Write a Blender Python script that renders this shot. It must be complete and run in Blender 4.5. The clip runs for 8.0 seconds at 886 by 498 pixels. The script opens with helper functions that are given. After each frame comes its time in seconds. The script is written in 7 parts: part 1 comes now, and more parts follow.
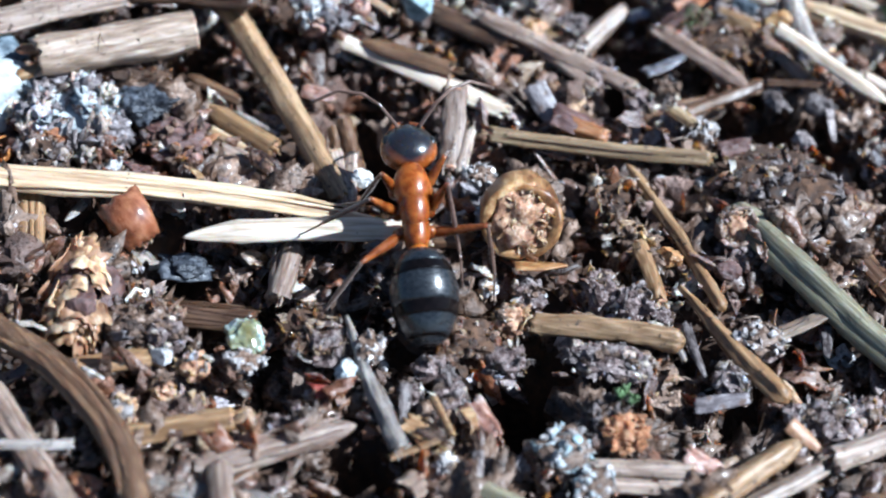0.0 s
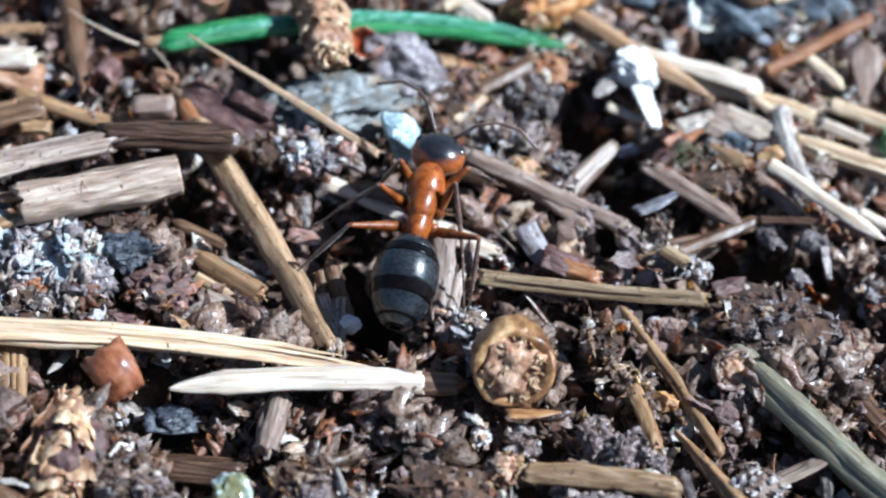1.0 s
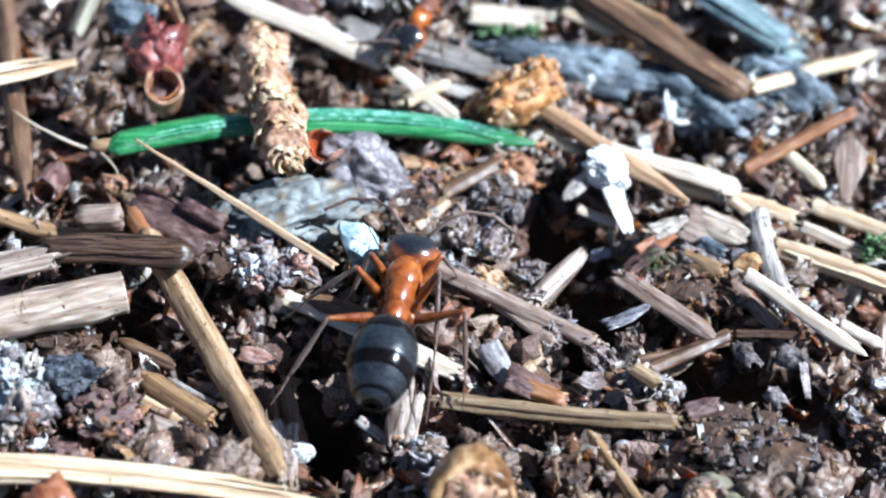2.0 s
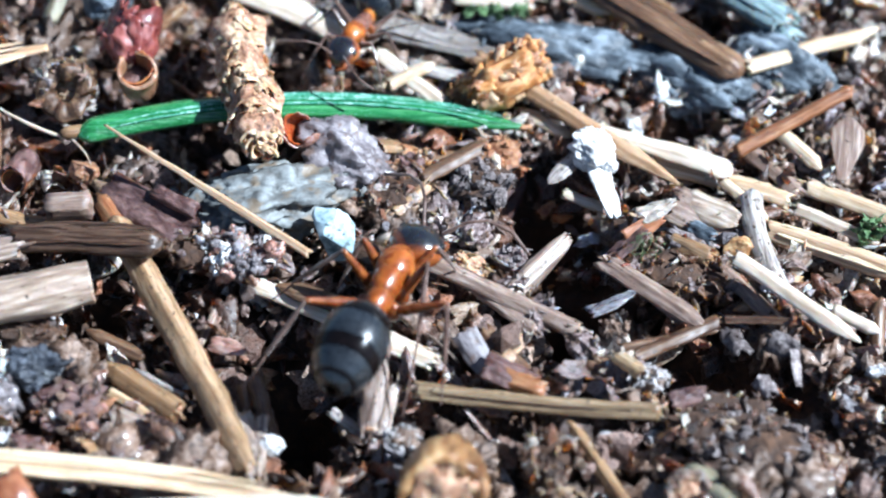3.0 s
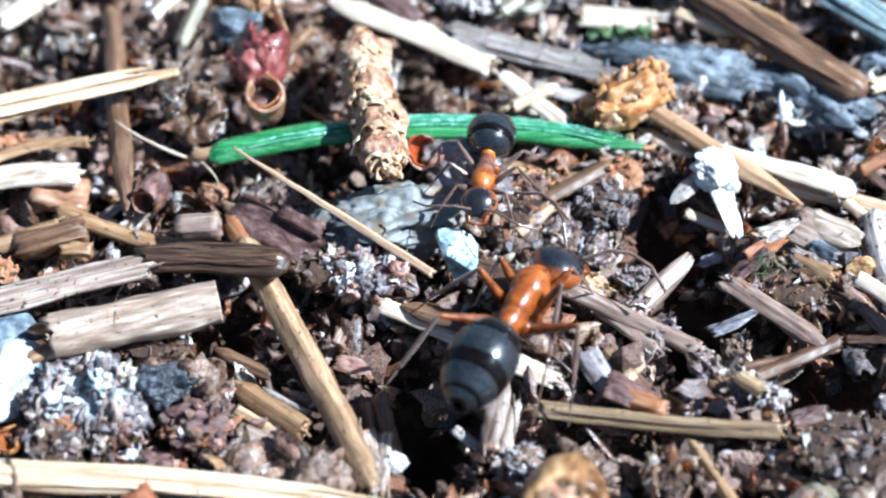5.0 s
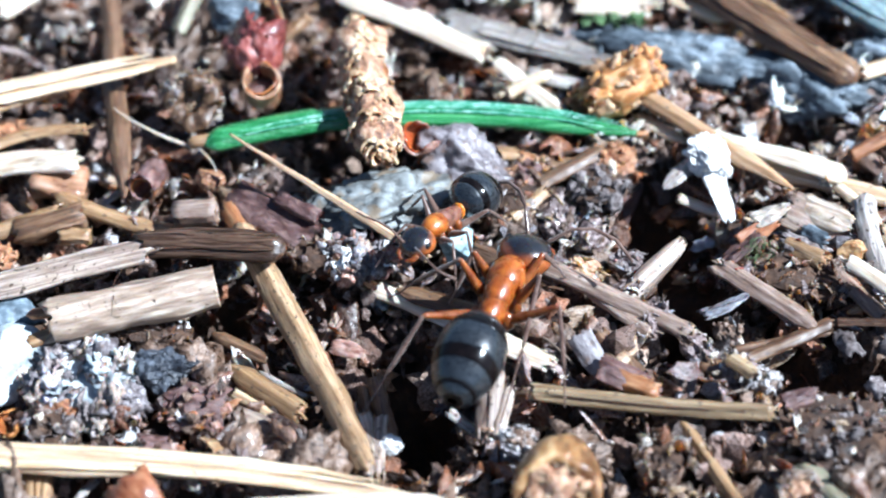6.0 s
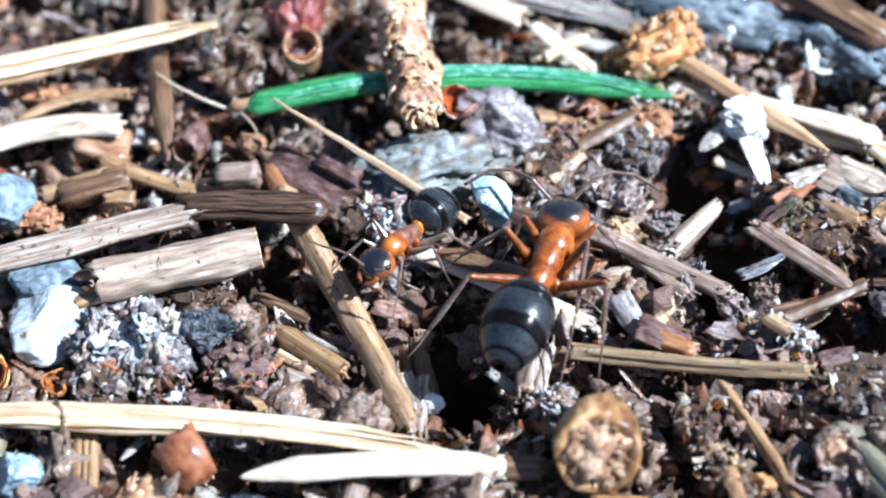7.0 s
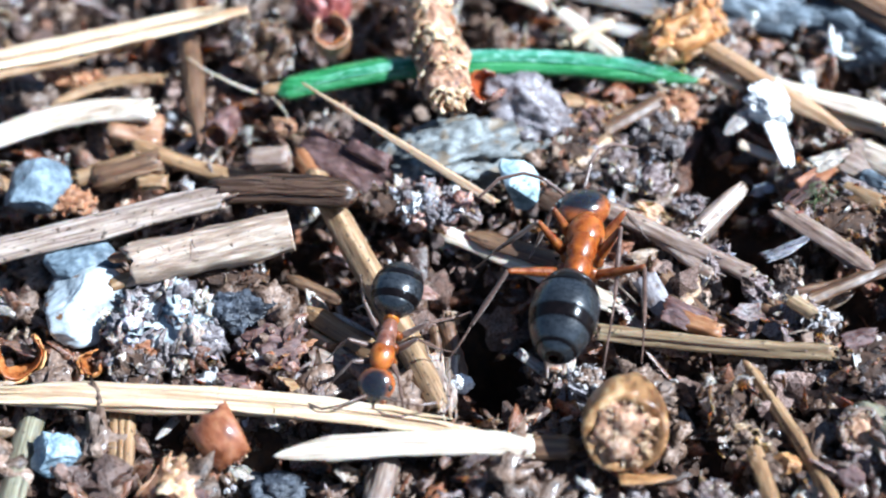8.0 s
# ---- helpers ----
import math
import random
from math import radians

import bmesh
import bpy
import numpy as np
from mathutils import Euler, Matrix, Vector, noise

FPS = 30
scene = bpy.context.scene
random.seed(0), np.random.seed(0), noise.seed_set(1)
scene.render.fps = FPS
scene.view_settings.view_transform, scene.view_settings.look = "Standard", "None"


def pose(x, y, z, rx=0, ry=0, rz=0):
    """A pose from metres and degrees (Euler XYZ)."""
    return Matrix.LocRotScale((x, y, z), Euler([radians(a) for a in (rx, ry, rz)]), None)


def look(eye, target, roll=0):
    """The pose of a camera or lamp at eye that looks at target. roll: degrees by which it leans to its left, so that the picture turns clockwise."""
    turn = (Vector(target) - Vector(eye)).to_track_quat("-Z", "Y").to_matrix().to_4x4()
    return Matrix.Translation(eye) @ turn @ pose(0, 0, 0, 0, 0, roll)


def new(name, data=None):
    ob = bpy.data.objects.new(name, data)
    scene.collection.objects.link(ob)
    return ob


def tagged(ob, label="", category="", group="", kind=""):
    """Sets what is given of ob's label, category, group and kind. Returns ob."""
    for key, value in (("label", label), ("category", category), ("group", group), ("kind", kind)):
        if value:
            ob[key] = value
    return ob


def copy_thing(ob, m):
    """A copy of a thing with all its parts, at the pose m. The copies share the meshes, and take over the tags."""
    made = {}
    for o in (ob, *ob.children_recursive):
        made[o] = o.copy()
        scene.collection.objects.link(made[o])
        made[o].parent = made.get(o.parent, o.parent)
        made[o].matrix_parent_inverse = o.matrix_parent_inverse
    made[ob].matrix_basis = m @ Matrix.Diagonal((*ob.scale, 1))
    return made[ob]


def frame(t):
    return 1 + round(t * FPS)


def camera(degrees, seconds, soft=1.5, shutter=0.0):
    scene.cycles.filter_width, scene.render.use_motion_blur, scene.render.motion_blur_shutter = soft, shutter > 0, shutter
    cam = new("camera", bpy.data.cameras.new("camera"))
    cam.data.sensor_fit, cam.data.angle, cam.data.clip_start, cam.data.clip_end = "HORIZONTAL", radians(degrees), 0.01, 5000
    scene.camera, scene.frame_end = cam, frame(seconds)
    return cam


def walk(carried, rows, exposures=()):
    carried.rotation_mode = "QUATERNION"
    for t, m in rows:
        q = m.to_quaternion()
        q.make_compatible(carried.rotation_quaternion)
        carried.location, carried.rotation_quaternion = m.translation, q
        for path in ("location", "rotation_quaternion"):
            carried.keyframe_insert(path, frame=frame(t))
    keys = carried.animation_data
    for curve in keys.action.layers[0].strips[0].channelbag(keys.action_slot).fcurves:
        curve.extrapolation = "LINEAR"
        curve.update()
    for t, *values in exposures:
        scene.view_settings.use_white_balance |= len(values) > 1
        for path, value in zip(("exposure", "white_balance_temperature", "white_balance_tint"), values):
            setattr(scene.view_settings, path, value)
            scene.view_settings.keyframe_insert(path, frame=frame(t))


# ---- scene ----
cam = camera(22, 8.0, soft=2.15)
cam.data.dof.use_dof, cam.data.dof.focus_distance, cam.data.dof.aperture_fstop = True, 0.0667, 56
walk(cam, [
    (0.0, look((-0.00044, -0.05416, 0.05243), (-0.00162, -0.01240, 0), 5.57)),
    (0.2, look((-0.00016, -0.05365, 0.05250), (-0.00185, -0.01096, 0), 5.23)),
    (0.3, look((-0.00002, -0.05340, 0.05253), (-0.00135, -0.00939, 0), 5.06)),
    (0.5, look((0.00025, -0.05290, 0.05259), (-0.00108, -0.00802, 0), 4.73)),
    (0.7, look((-0.00012, -0.05264, 0.05251), (-0.00068, -0.00787, 0), 4.80)),
    (0.8, look((-0.00031, -0.05251, 0.05247), (-0.00107, -0.00771, 0), 4.84)),
    (1.0, look((-0.00069, -0.05225, 0.05239), (-0.00187, -0.00675, 0), 4.92)),
    (1.2, look((-0.00041, -0.05127, 0.05266), (-0.00141, -0.00534, 0), 5.36)),
    (1.3, look((-0.00027, -0.05078, 0.05279), (-0.00070, -0.00534, 0), 5.58)),
    (1.5, look((0.00000, -0.04979, 0.05305), (-0.00039, -0.00447, 0), 6.02)),
    (1.7, look((-0.00001, -0.04844, 0.05313), (-0.00062, -0.00324, 0), 5.42)),
    (2.8, look((0.00331, -0.04556, 0.05071), (-0.00063, -0.00236, 0), 1.46)),
    (3.0, look((0.00331, -0.04556, 0.05071), (-0.00045, -0.00251, 0), 1.49)),
    (3.5, look((0.00340, -0.04500, 0.05081), (-0.00170, -0.00091, 0), -0.10)),
    (4.0, look((0.00456, -0.04494, 0.05088), (-0.00291, -0.00094, 0), -2.07)),
    (4.5, look((0.00383, -0.04577, 0.05127), (-0.00404, -0.00130, 0), -2.38)),
    (4.7, look((0.00383, -0.04577, 0.05127), (-0.00404, -0.00182, 0), -2.45)),
    (5.8, look((0.00429, -0.04651, 0.05163), (-0.00441, -0.00272, 0), -3.48)),
    (6.0, look((0.00429, -0.04651, 0.05163), (-0.00392, -0.00274, 0), -2.99)),
    (6.5, look((0.00394, -0.04714, 0.05132), (-0.00399, -0.00430, 0), -3.07)),
    (7.0, look((0.00378, -0.04731, 0.05226), (-0.00488, -0.00437, 0), -3.67)),
    (7.5, look((0.00392, -0.04734, 0.05253), (-0.00505, -0.00448, 0), -4.12)),
    (8.0, look((0.00349, -0.04798, 0.05311), (-0.00564, -0.00514, 0), -4.18)),
], exposures=[(0.0, 1.18, 5190, 4), (0.6, 1.14, 5190, 4), (1.0, 1.10, 5190, 4), (1.5, 1.32, 5190, 4), (3.0, 1.36, 5190, 4), (4.5, 1.47, 5190, 4), (6.0, 1.51, 5190, 4), (6.5, 1.36, 5190, 4), (7.0, 1.53, 5190, 4), (8.0, 1.47, 5190, 4)])

# ---- light: one high sun from the side, clear sky ----
SUN_AZ, SUN_EL = 4.0, 47.0                    # degrees: from +x towards +y, above the horizon
sun_way = Vector((math.cos(radians(SUN_AZ)) * math.cos(radians(SUN_EL)), math.sin(radians(SUN_AZ)) * math.cos(radians(SUN_EL)), math.sin(radians(SUN_EL))))
world = bpy.data.worlds.new("sky")
scene.world = world
world.use_nodes = True
wn = world.node_tree.nodes
sky = wn.new("ShaderNodeTexSky")
sky.sky_type, sky.sun_disc = "NISHITA", False
sky.sun_elevation, sky.sun_rotation = radians(SUN_EL), radians(90 - SUN_AZ)
wn["Background"].inputs["Strength"].default_value = 0.038
world.node_tree.links.new(sky.outputs["Color"], wn["Background"].inputs["Color"])
sun = new("sun", bpy.data.lights.new("sun", "SUN"))
sun.data.energy, sun.data.angle, sun.data.color = 5.0, radians(0.55), (1.0, 0.97, 0.93)
sun.matrix_world = look(sun_way, (0, 0, 0))

# ---- materials ----
MM = 0.001


def _ramp(nt, stops):
    r = nt.nodes.new("ShaderNodeValToRGB")
    e = r.color_ramp.elements
    while len(e) < len(stops):
        e.new(0.5)
    for k, (at, c) in zip(e, stops):
        k.position, k.color = at, (*c, 1)
    return r


def material(name, stops, size=0.4, stretch=1.0, rough=(0.5, 0.8), bump=0.05, vary=0.35, islands=False, spec=0.4,
             coat=0.0, spots=None, sheen=0.0, glassy=0.0, pick=None, loose=False, soak=0.0):
    """stops: colour over a grain of that size (mm), drawn out `stretch` times along local x. vary: lightness from piece to piece."""
    m = bpy.data.materials.new(name)
    m.use_nodes = True
    nt = m.node_tree
    N, Lk = nt.nodes.new, nt.links.new
    b = nt.nodes["Principled BSDF"]
    tc = N("ShaderNodeTexCoord")
    mp = N("ShaderNodeMapping")
    mp.inputs["Scale"].default_value = (1 / stretch, 1, 1)
    Lk(tc.outputs["Object"], mp.inputs["Vector"])
    oi = N("ShaderNodeObjectInfo")
    sh = N("ShaderNodeVectorMath")
    sh.operation = "ADD"
    mu = N("ShaderNodeMath")
    mu.operation = "MULTIPLY"
    mu.inputs[1].default_value = 0.37
    Lk(oi.outputs["Random"], mu.inputs[0])
    Lk(mp.outputs[0], sh.inputs[0])
    Lk(mu.outputs[0], sh.inputs[1])
    fine, coarse = N("ShaderNodeTexNoise"), N("ShaderNodeTexNoise")
    for n, s, d in ((fine, size, 5.0), (coarse, size * 4.5, 3.0)):
        n.inputs["Scale"].default_value = 1 / (s * MM)
        n.inputs["Detail"].default_value = d
        n.inputs["Roughness"].default_value = 0.62
        Lk(sh.outputs[0], n.inputs["Vector"])
    mix = N("ShaderNodeMix")
    mix.data_type = "FLOAT"
    mix.inputs[0].default_value = 0.42
    Lk(fine.outputs["Fac"], mix.inputs[2])
    Lk(coarse.outputs["Fac"], mix.inputs[3])
    ramp = _ramp(nt, [(0.5 + (a - 0.5) * 0.62, c) for a, c in stops])
    Lk(mix.outputs[0], ramp.inputs[0])
    col = ramp.outputs[0]
    if pick:                                   # one of several colours for each loose piece
        geo = N("ShaderNodeNewGeometry")
        pr = _ramp(nt, pick)
        pr.color_ramp.interpolation = "CONSTANT"
        if loose:
            f13, x13 = N("ShaderNodeMath"), N("ShaderNodeMath")
            x13.operation, f13.operation = "MULTIPLY", "FRACT"
            x13.inputs[1].default_value = 13.7
            Lk(oi.outputs["Random"], x13.inputs[0])
            Lk(x13.outputs[0], f13.inputs[0])
            Lk(f13.outputs[0], pr.inputs[0])
        else:
            Lk(geo.outputs["Random Per Island"], pr.inputs[0])
        mm_ = N("ShaderNodeMix")
        mm_.data_type, mm_.blend_type = "RGBA", "MULTIPLY"
        mm_.inputs[0].default_value = 1.0
        Lk(pr.outputs[0], mm_.inputs[6])
        Lk(col, mm_.inputs[7])
        col = mm_.outputs[2]
    if spots:                                  # dark specks and scars: colour, size in mm, threshold
        sp = N("ShaderNodeTexNoise")
        sp.inputs["Scale"].default_value = 1 / (spots[1] * MM)
        sp.inputs["Detail"].default_value = 2.0
        Lk(tc.outputs["Object"], sp.inputs["Vector"])
        sr = _ramp(nt, ((spots[2], (0, 0, 0)), (spots[2] + 0.10, (1, 1, 1))))
        Lk(sp.outputs["Fac"], sr.inputs[0])
        ms = N("ShaderNodeMix")
        ms.data_type = "RGBA"
        ms.inputs[7].default_value = (*spots[0], 1)
        Lk(sr.outputs[0], ms.inputs[0])
        Lk(col, ms.inputs[6])
        col = ms.outputs[2]
    hsv = N("ShaderNodeHueSaturation")
    ra = N("ShaderNodeMapRange")
    ra.inputs["To Min"].default_value, ra.inputs["To Max"].default_value = 1 - vary, 1 + vary
    if islands:
        geo2 = N("ShaderNodeNewGeometry")
        fr = N("ShaderNodeMath")
        fr.operation = "FRACT"
        m7 = N("ShaderNodeMath")
        m7.operation = "MULTIPLY"
        m7.inputs[1].default_value = 7.31
        Lk(geo2.outputs["Random Per Island"], m7.inputs[0])
        Lk(m7.outputs[0], fr.inputs[0])
        Lk(fr.outputs[0], ra.inputs[0])
    else:
        Lk(oi.outputs["Random"], ra.inputs[0])
    Lk(ra.outputs[0], hsv.inputs["Value"])
    Lk(col, hsv.inputs["Color"])
    Lk(hsv.outputs[0], b.inputs["Base Color"])
    rr = N("ShaderNodeMapRange")
    rr.inputs["From Min"].default_value, rr.inputs["From Max"].default_value = 0.34, 0.66
    rr.inputs["To Min"].default_value, rr.inputs["To Max"].default_value = rough
    Lk(fine.outputs["Fac"], rr.inputs[0])
    Lk(rr.outputs[0], b.inputs["Roughness"])
    b.inputs["Specular IOR Level"].default_value = spec
    b.inputs["Coat Weight"].default_value = coat
    b.inputs["Coat Roughness"].default_value = 0.12
    b.inputs["Sheen Weight"].default_value = sheen
    if soak:                                   # thin dry plant matter lets some light through
        b.inputs["Subsurface Weight"].default_value = soak
        b.inputs["Subsurface Scale"].default_value = 0.3 * MM
        b.inputs["Subsurface Radius"].default_value = (1.0, 0.42, 0.16)
    if glassy:
        b.inputs["Transmission Weight"].default_value = glassy
    if bump:
        bp = N("ShaderNodeBump")
        bp.inputs["Strength"].default_value = 0.9
        bp.inputs["Distance"].default_value = bump * MM
        Lk(mix.outputs[0], bp.inputs["Height"])
        Lk(bp.outputs[0], b.inputs["Normal"])
    return m


DARK = (0.05, 0.032, 0.021)
def fibrous(name, lo, mid, hi, scars=0.62, vary=0.15, size=0.08, stretch=26, rough=(0.28, 0.62), bump=0.028):
    """Dry needle or stem: fine streaks along its length, with dark fungus specks."""
    return material(name, ((0.26, lo), (0.5, mid), (0.74, hi)), size, stretch, rough=rough, bump=bump, vary=vary, spots=(DARK, 0.17, scars), spec=0.45, soak=0.3)


TONE = {
    "pale": fibrous("dry_needle_pale", (0.29, 0.18, 0.095), (0.49, 0.36, 0.23), (0.68, 0.57, 0.43), 0.69, 0.12),
    "white": fibrous("bleached_wood", (0.27, 0.19, 0.125), (0.49, 0.405, 0.315), (0.68, 0.61, 0.53), 0.70, 0.12, 0.10, 18),
    "tan": fibrous("dry_needle_tan", (0.10, 0.052, 0.023), (0.225, 0.13, 0.062), (0.40, 0.265, 0.145), 0.63, 0.2),
    "brown": fibrous("old_needle_brown", (0.034, 0.017, 0.010), (0.098, 0.051, 0.027), (0.230, 0.140, 0.076), 0.62, 0.22),
    "dark": fibrous("wet_needle_dark", (0.013, 0.008, 0.005), (0.047, 0.025, 0.015), (0.145, 0.085, 0.051), 0.64, 0.2, rough=(0.12, 0.5)),
    "grey": fibrous("weathered_stem_grey", (0.09, 0.07, 0.06), (0.24, 0.207, 0.185), (0.48, 0.44, 0.40), 0.6, 0.25, 0.1, 10, bump=0.08),
    "pink": fibrous("stripped_stem_dull", (0.085, 0.05, 0.036), (0.185, 0.125, 0.095), (0.36, 0.285, 0.23), 0.64, 0.22, 0.09, 12, bump=0.07),
    "olive": fibrous("old_needle_olive", (0.070, 0.058, 0.036), (0.170, 0.150, 0.098), (0.34, 0.315, 0.225), 0.66, 0.12),
    "buff": fibrous("broken_wood_buff", (0.11, 0.073, 0.054), (0.285, 0.208, 0.152), (0.56, 0.465, 0.38), 0.66, 0.1, 0.16, 8, bump=0.08),
    "straw": fibrous("straw_groove_ochre", (0.22, 0.125, 0.062), (0.40, 0.275, 0.17), (0.57, 0.45, 0.32), 0.68, 0.12),
    "frost": fibrous("frosted_bark_teal", (0.075, 0.105, 0.112), (0.185, 0.245, 0.25), (0.40, 0.475, 0.475), 0.60, 0.12, 0.14, 8, bump=0.06),
    "speckled": fibrous("speckled_stem_tan", (0.095, 0.052, 0.026), (0.225, 0.140, 0.073), (0.41, 0.28, 0.17), 0.615, 0.1, 0.08, 14),
    "khaki": fibrous("old_needle_khaki", (0.060, 0.036, 0.019), (0.20, 0.134, 0.072), (0.42, 0.32, 0.20), 0.63, 0.08, 0.1, 30),
    "honey": fibrous("dry_needle_honey", (0.14, 0.072, 0.034), (0.31, 0.185, 0.098), (0.50, 0.35, 0.22), 0.66, 0.1),
    "dusty": fibrous("dusty_needle_mauve", (0.08, 0.052, 0.040), (0.25, 0.183, 0.142), (0.56, 0.465, 0.39), 0.60, 0.12, 0.09, 18),
    "orange": fibrous("fresh_stem_orange", (0.104, 0.036, 0.014), (0.240, 0.100, 0.040), (0.400, 0.232, 0.112), 0.66, 0.15, 0.09, 14),
}
GREEN = material("fresh_needle_green", ((0.3, (0.016, 0.085, 0.022)), (0.5, (0.03, 0.155, 0.042)), (0.72, (0.075, 0.26, 0.085))), 0.08, 24, rough=(0.16, 0.36), vary=0.05, bump=0.03, spec=0.7, coat=0.2, spots=((0.15, 0.36, 0.25), 0.06, 0.62))
SOIL = material("forest_soil", ((0.3, (0.016, 0.008, 0.005)), (0.5, (0.046, 0.023, 0.012)), (0.72, (0.105, 0.056, 0.031))), 0.35, 1, rough=(0.6, 0.95), bump=0.25, vary=0.0)
CRUMBS = ((0.0, (0.034, 0.016, 0.010)), (0.24, (0.070, 0.034, 0.021)), (0.46, (0.105, 0.060, 0.043)), (0.62, (0.155, 0.098, 0.078)), (0.74, (0.16, 0.064, 0.030)), (0.82, (0.27, 0.185, 0.135)), (0.93, (0.30, 0.27, 0.28)), (0.975, (0.58, 0.56, 0.56)))
SCRAPS = ((0.0, (0.040, 0.019, 0.011)), (0.20, (0.090, 0.042, 0.024)), (0.40, (0.135, 0.075, 0.050)), (0.58, (0.150, 0.102, 0.092)), (0.70, (0.26, 0.172, 0.112)), (0.80, (0.165, 0.062, 0.028)), (0.91, (0.44, 0.37, 0.32)))
GREYS = ((0.3, (0.4, 0.4, 0.4)), (0.5, (0.9, 0.9, 0.9)), (0.72, (1.55, 1.55, 1.55)))
CRUMB = material("soil_crumb", GREYS, 0.10, 1, rough=(0.08, 0.65), bump=0.15, vary=0.45, islands=True, pick=CRUMBS, spec=0.75, spots=((0.30, 0.255, 0.235), 0.085, 0.645))
CRUMB_LOOSE = material("soil_crumb_loose", GREYS, 0.10, 1, rough=(0.08, 0.65), bump=0.15, vary=0.45, pick=CRUMBS, spec=0.75, loose=True, spots=((0.30, 0.255, 0.235), 0.085, 0.645))
FLAKE = material("litter_flake", GREYS, 0.12, 1.6, rough=(0.1, 0.6), bump=0.09, vary=0.4, islands=True, pick=SCRAPS, spec=0.75, spots=((0.30, 0.255, 0.235), 0.085, 0.645), soak=0.3)
FLAKE_LOOSE = material("litter_flake_loose", GREYS, 0.12, 1.6, rough=(0.1, 0.6), bump=0.09, vary=0.4, pick=SCRAPS, spec=0.75, loose=True, spots=((0.30, 0.255, 0.235), 0.085, 0.645), soak=0.3)
HUMUS = material("humus_crumb", ((0.28, (0.022, 0.012, 0.007)), (0.45, (0.082, 0.045, 0.026)), (0.6, (0.175, 0.108, 0.07)), (0.74, (0.30, 0.225, 0.18))), 0.16, 1, rough=(0.15, 0.75), bump=0.14, vary=0.35, islands=True, spec=0.6, coat=0.25, spots=((0.38, 0.325, 0.30), 0.08, 0.64))
HUMUS_LOOSE = material("humus_crumb_loose", ((0.28, (0.022, 0.012, 0.007)), (0.45, (0.082, 0.045, 0.026)), (0.6, (0.175, 0.108, 0.07)), (0.74, (0.30, 0.225, 0.18))), 0.16, 1, rough=(0.15, 0.75), bump=0.14, vary=0.35, spec=0.6, coat=0.25, spots=((0.38, 0.325, 0.30), 0.08, 0.64))
MAUVE_SOIL = material("mauve_soil_clod", ((0.28, (0.020, 0.012, 0.011)), (0.45, (0.078, 0.047, 0.041)), (0.6, (0.17, 0.118, 0.106)), (0.74, (0.34, 0.27, 0.25))), 0.14, 1, rough=(0.12, 0.65), bump=0.18, vary=0.25, spec=0.7, coat=0.25, spots=((0.44, 0.395, 0.385), 0.08, 0.62))
CHAFFS = ((0.0, (0.30, 0.235, 0.195)), (0.3, (0.20, 0.15, 0.145)), (0.5, (0.42, 0.35, 0.29)), (0.72, (0.33, 0.31, 0.33)), (0.86, (0.58, 0.53, 0.48)))
CHAFF = material("pale_chaff", GREYS, 0.14, 2, rough=(0.12, 0.6), bump=0.05, vary=0.35, islands=True, pick=CHAFFS, spec=0.5, soak=0.3)
CHAFF_LOOSE = material("pale_chaff_loose", GREYS, 0.14, 2, rough=(0.12, 0.6), bump=0.05, vary=0.35, pick=CHAFFS, spec=0.5, loose=True, soak=0.3)
FIBRE = material("root_fibre", ((0.3, (0.080, 0.052, 0.036)), (0.5, (0.160, 0.112, 0.080)), (0.72, (0.304, 0.248, 0.200))), 0.2, 1, bump=0.02, vary=0.5, islands=True)
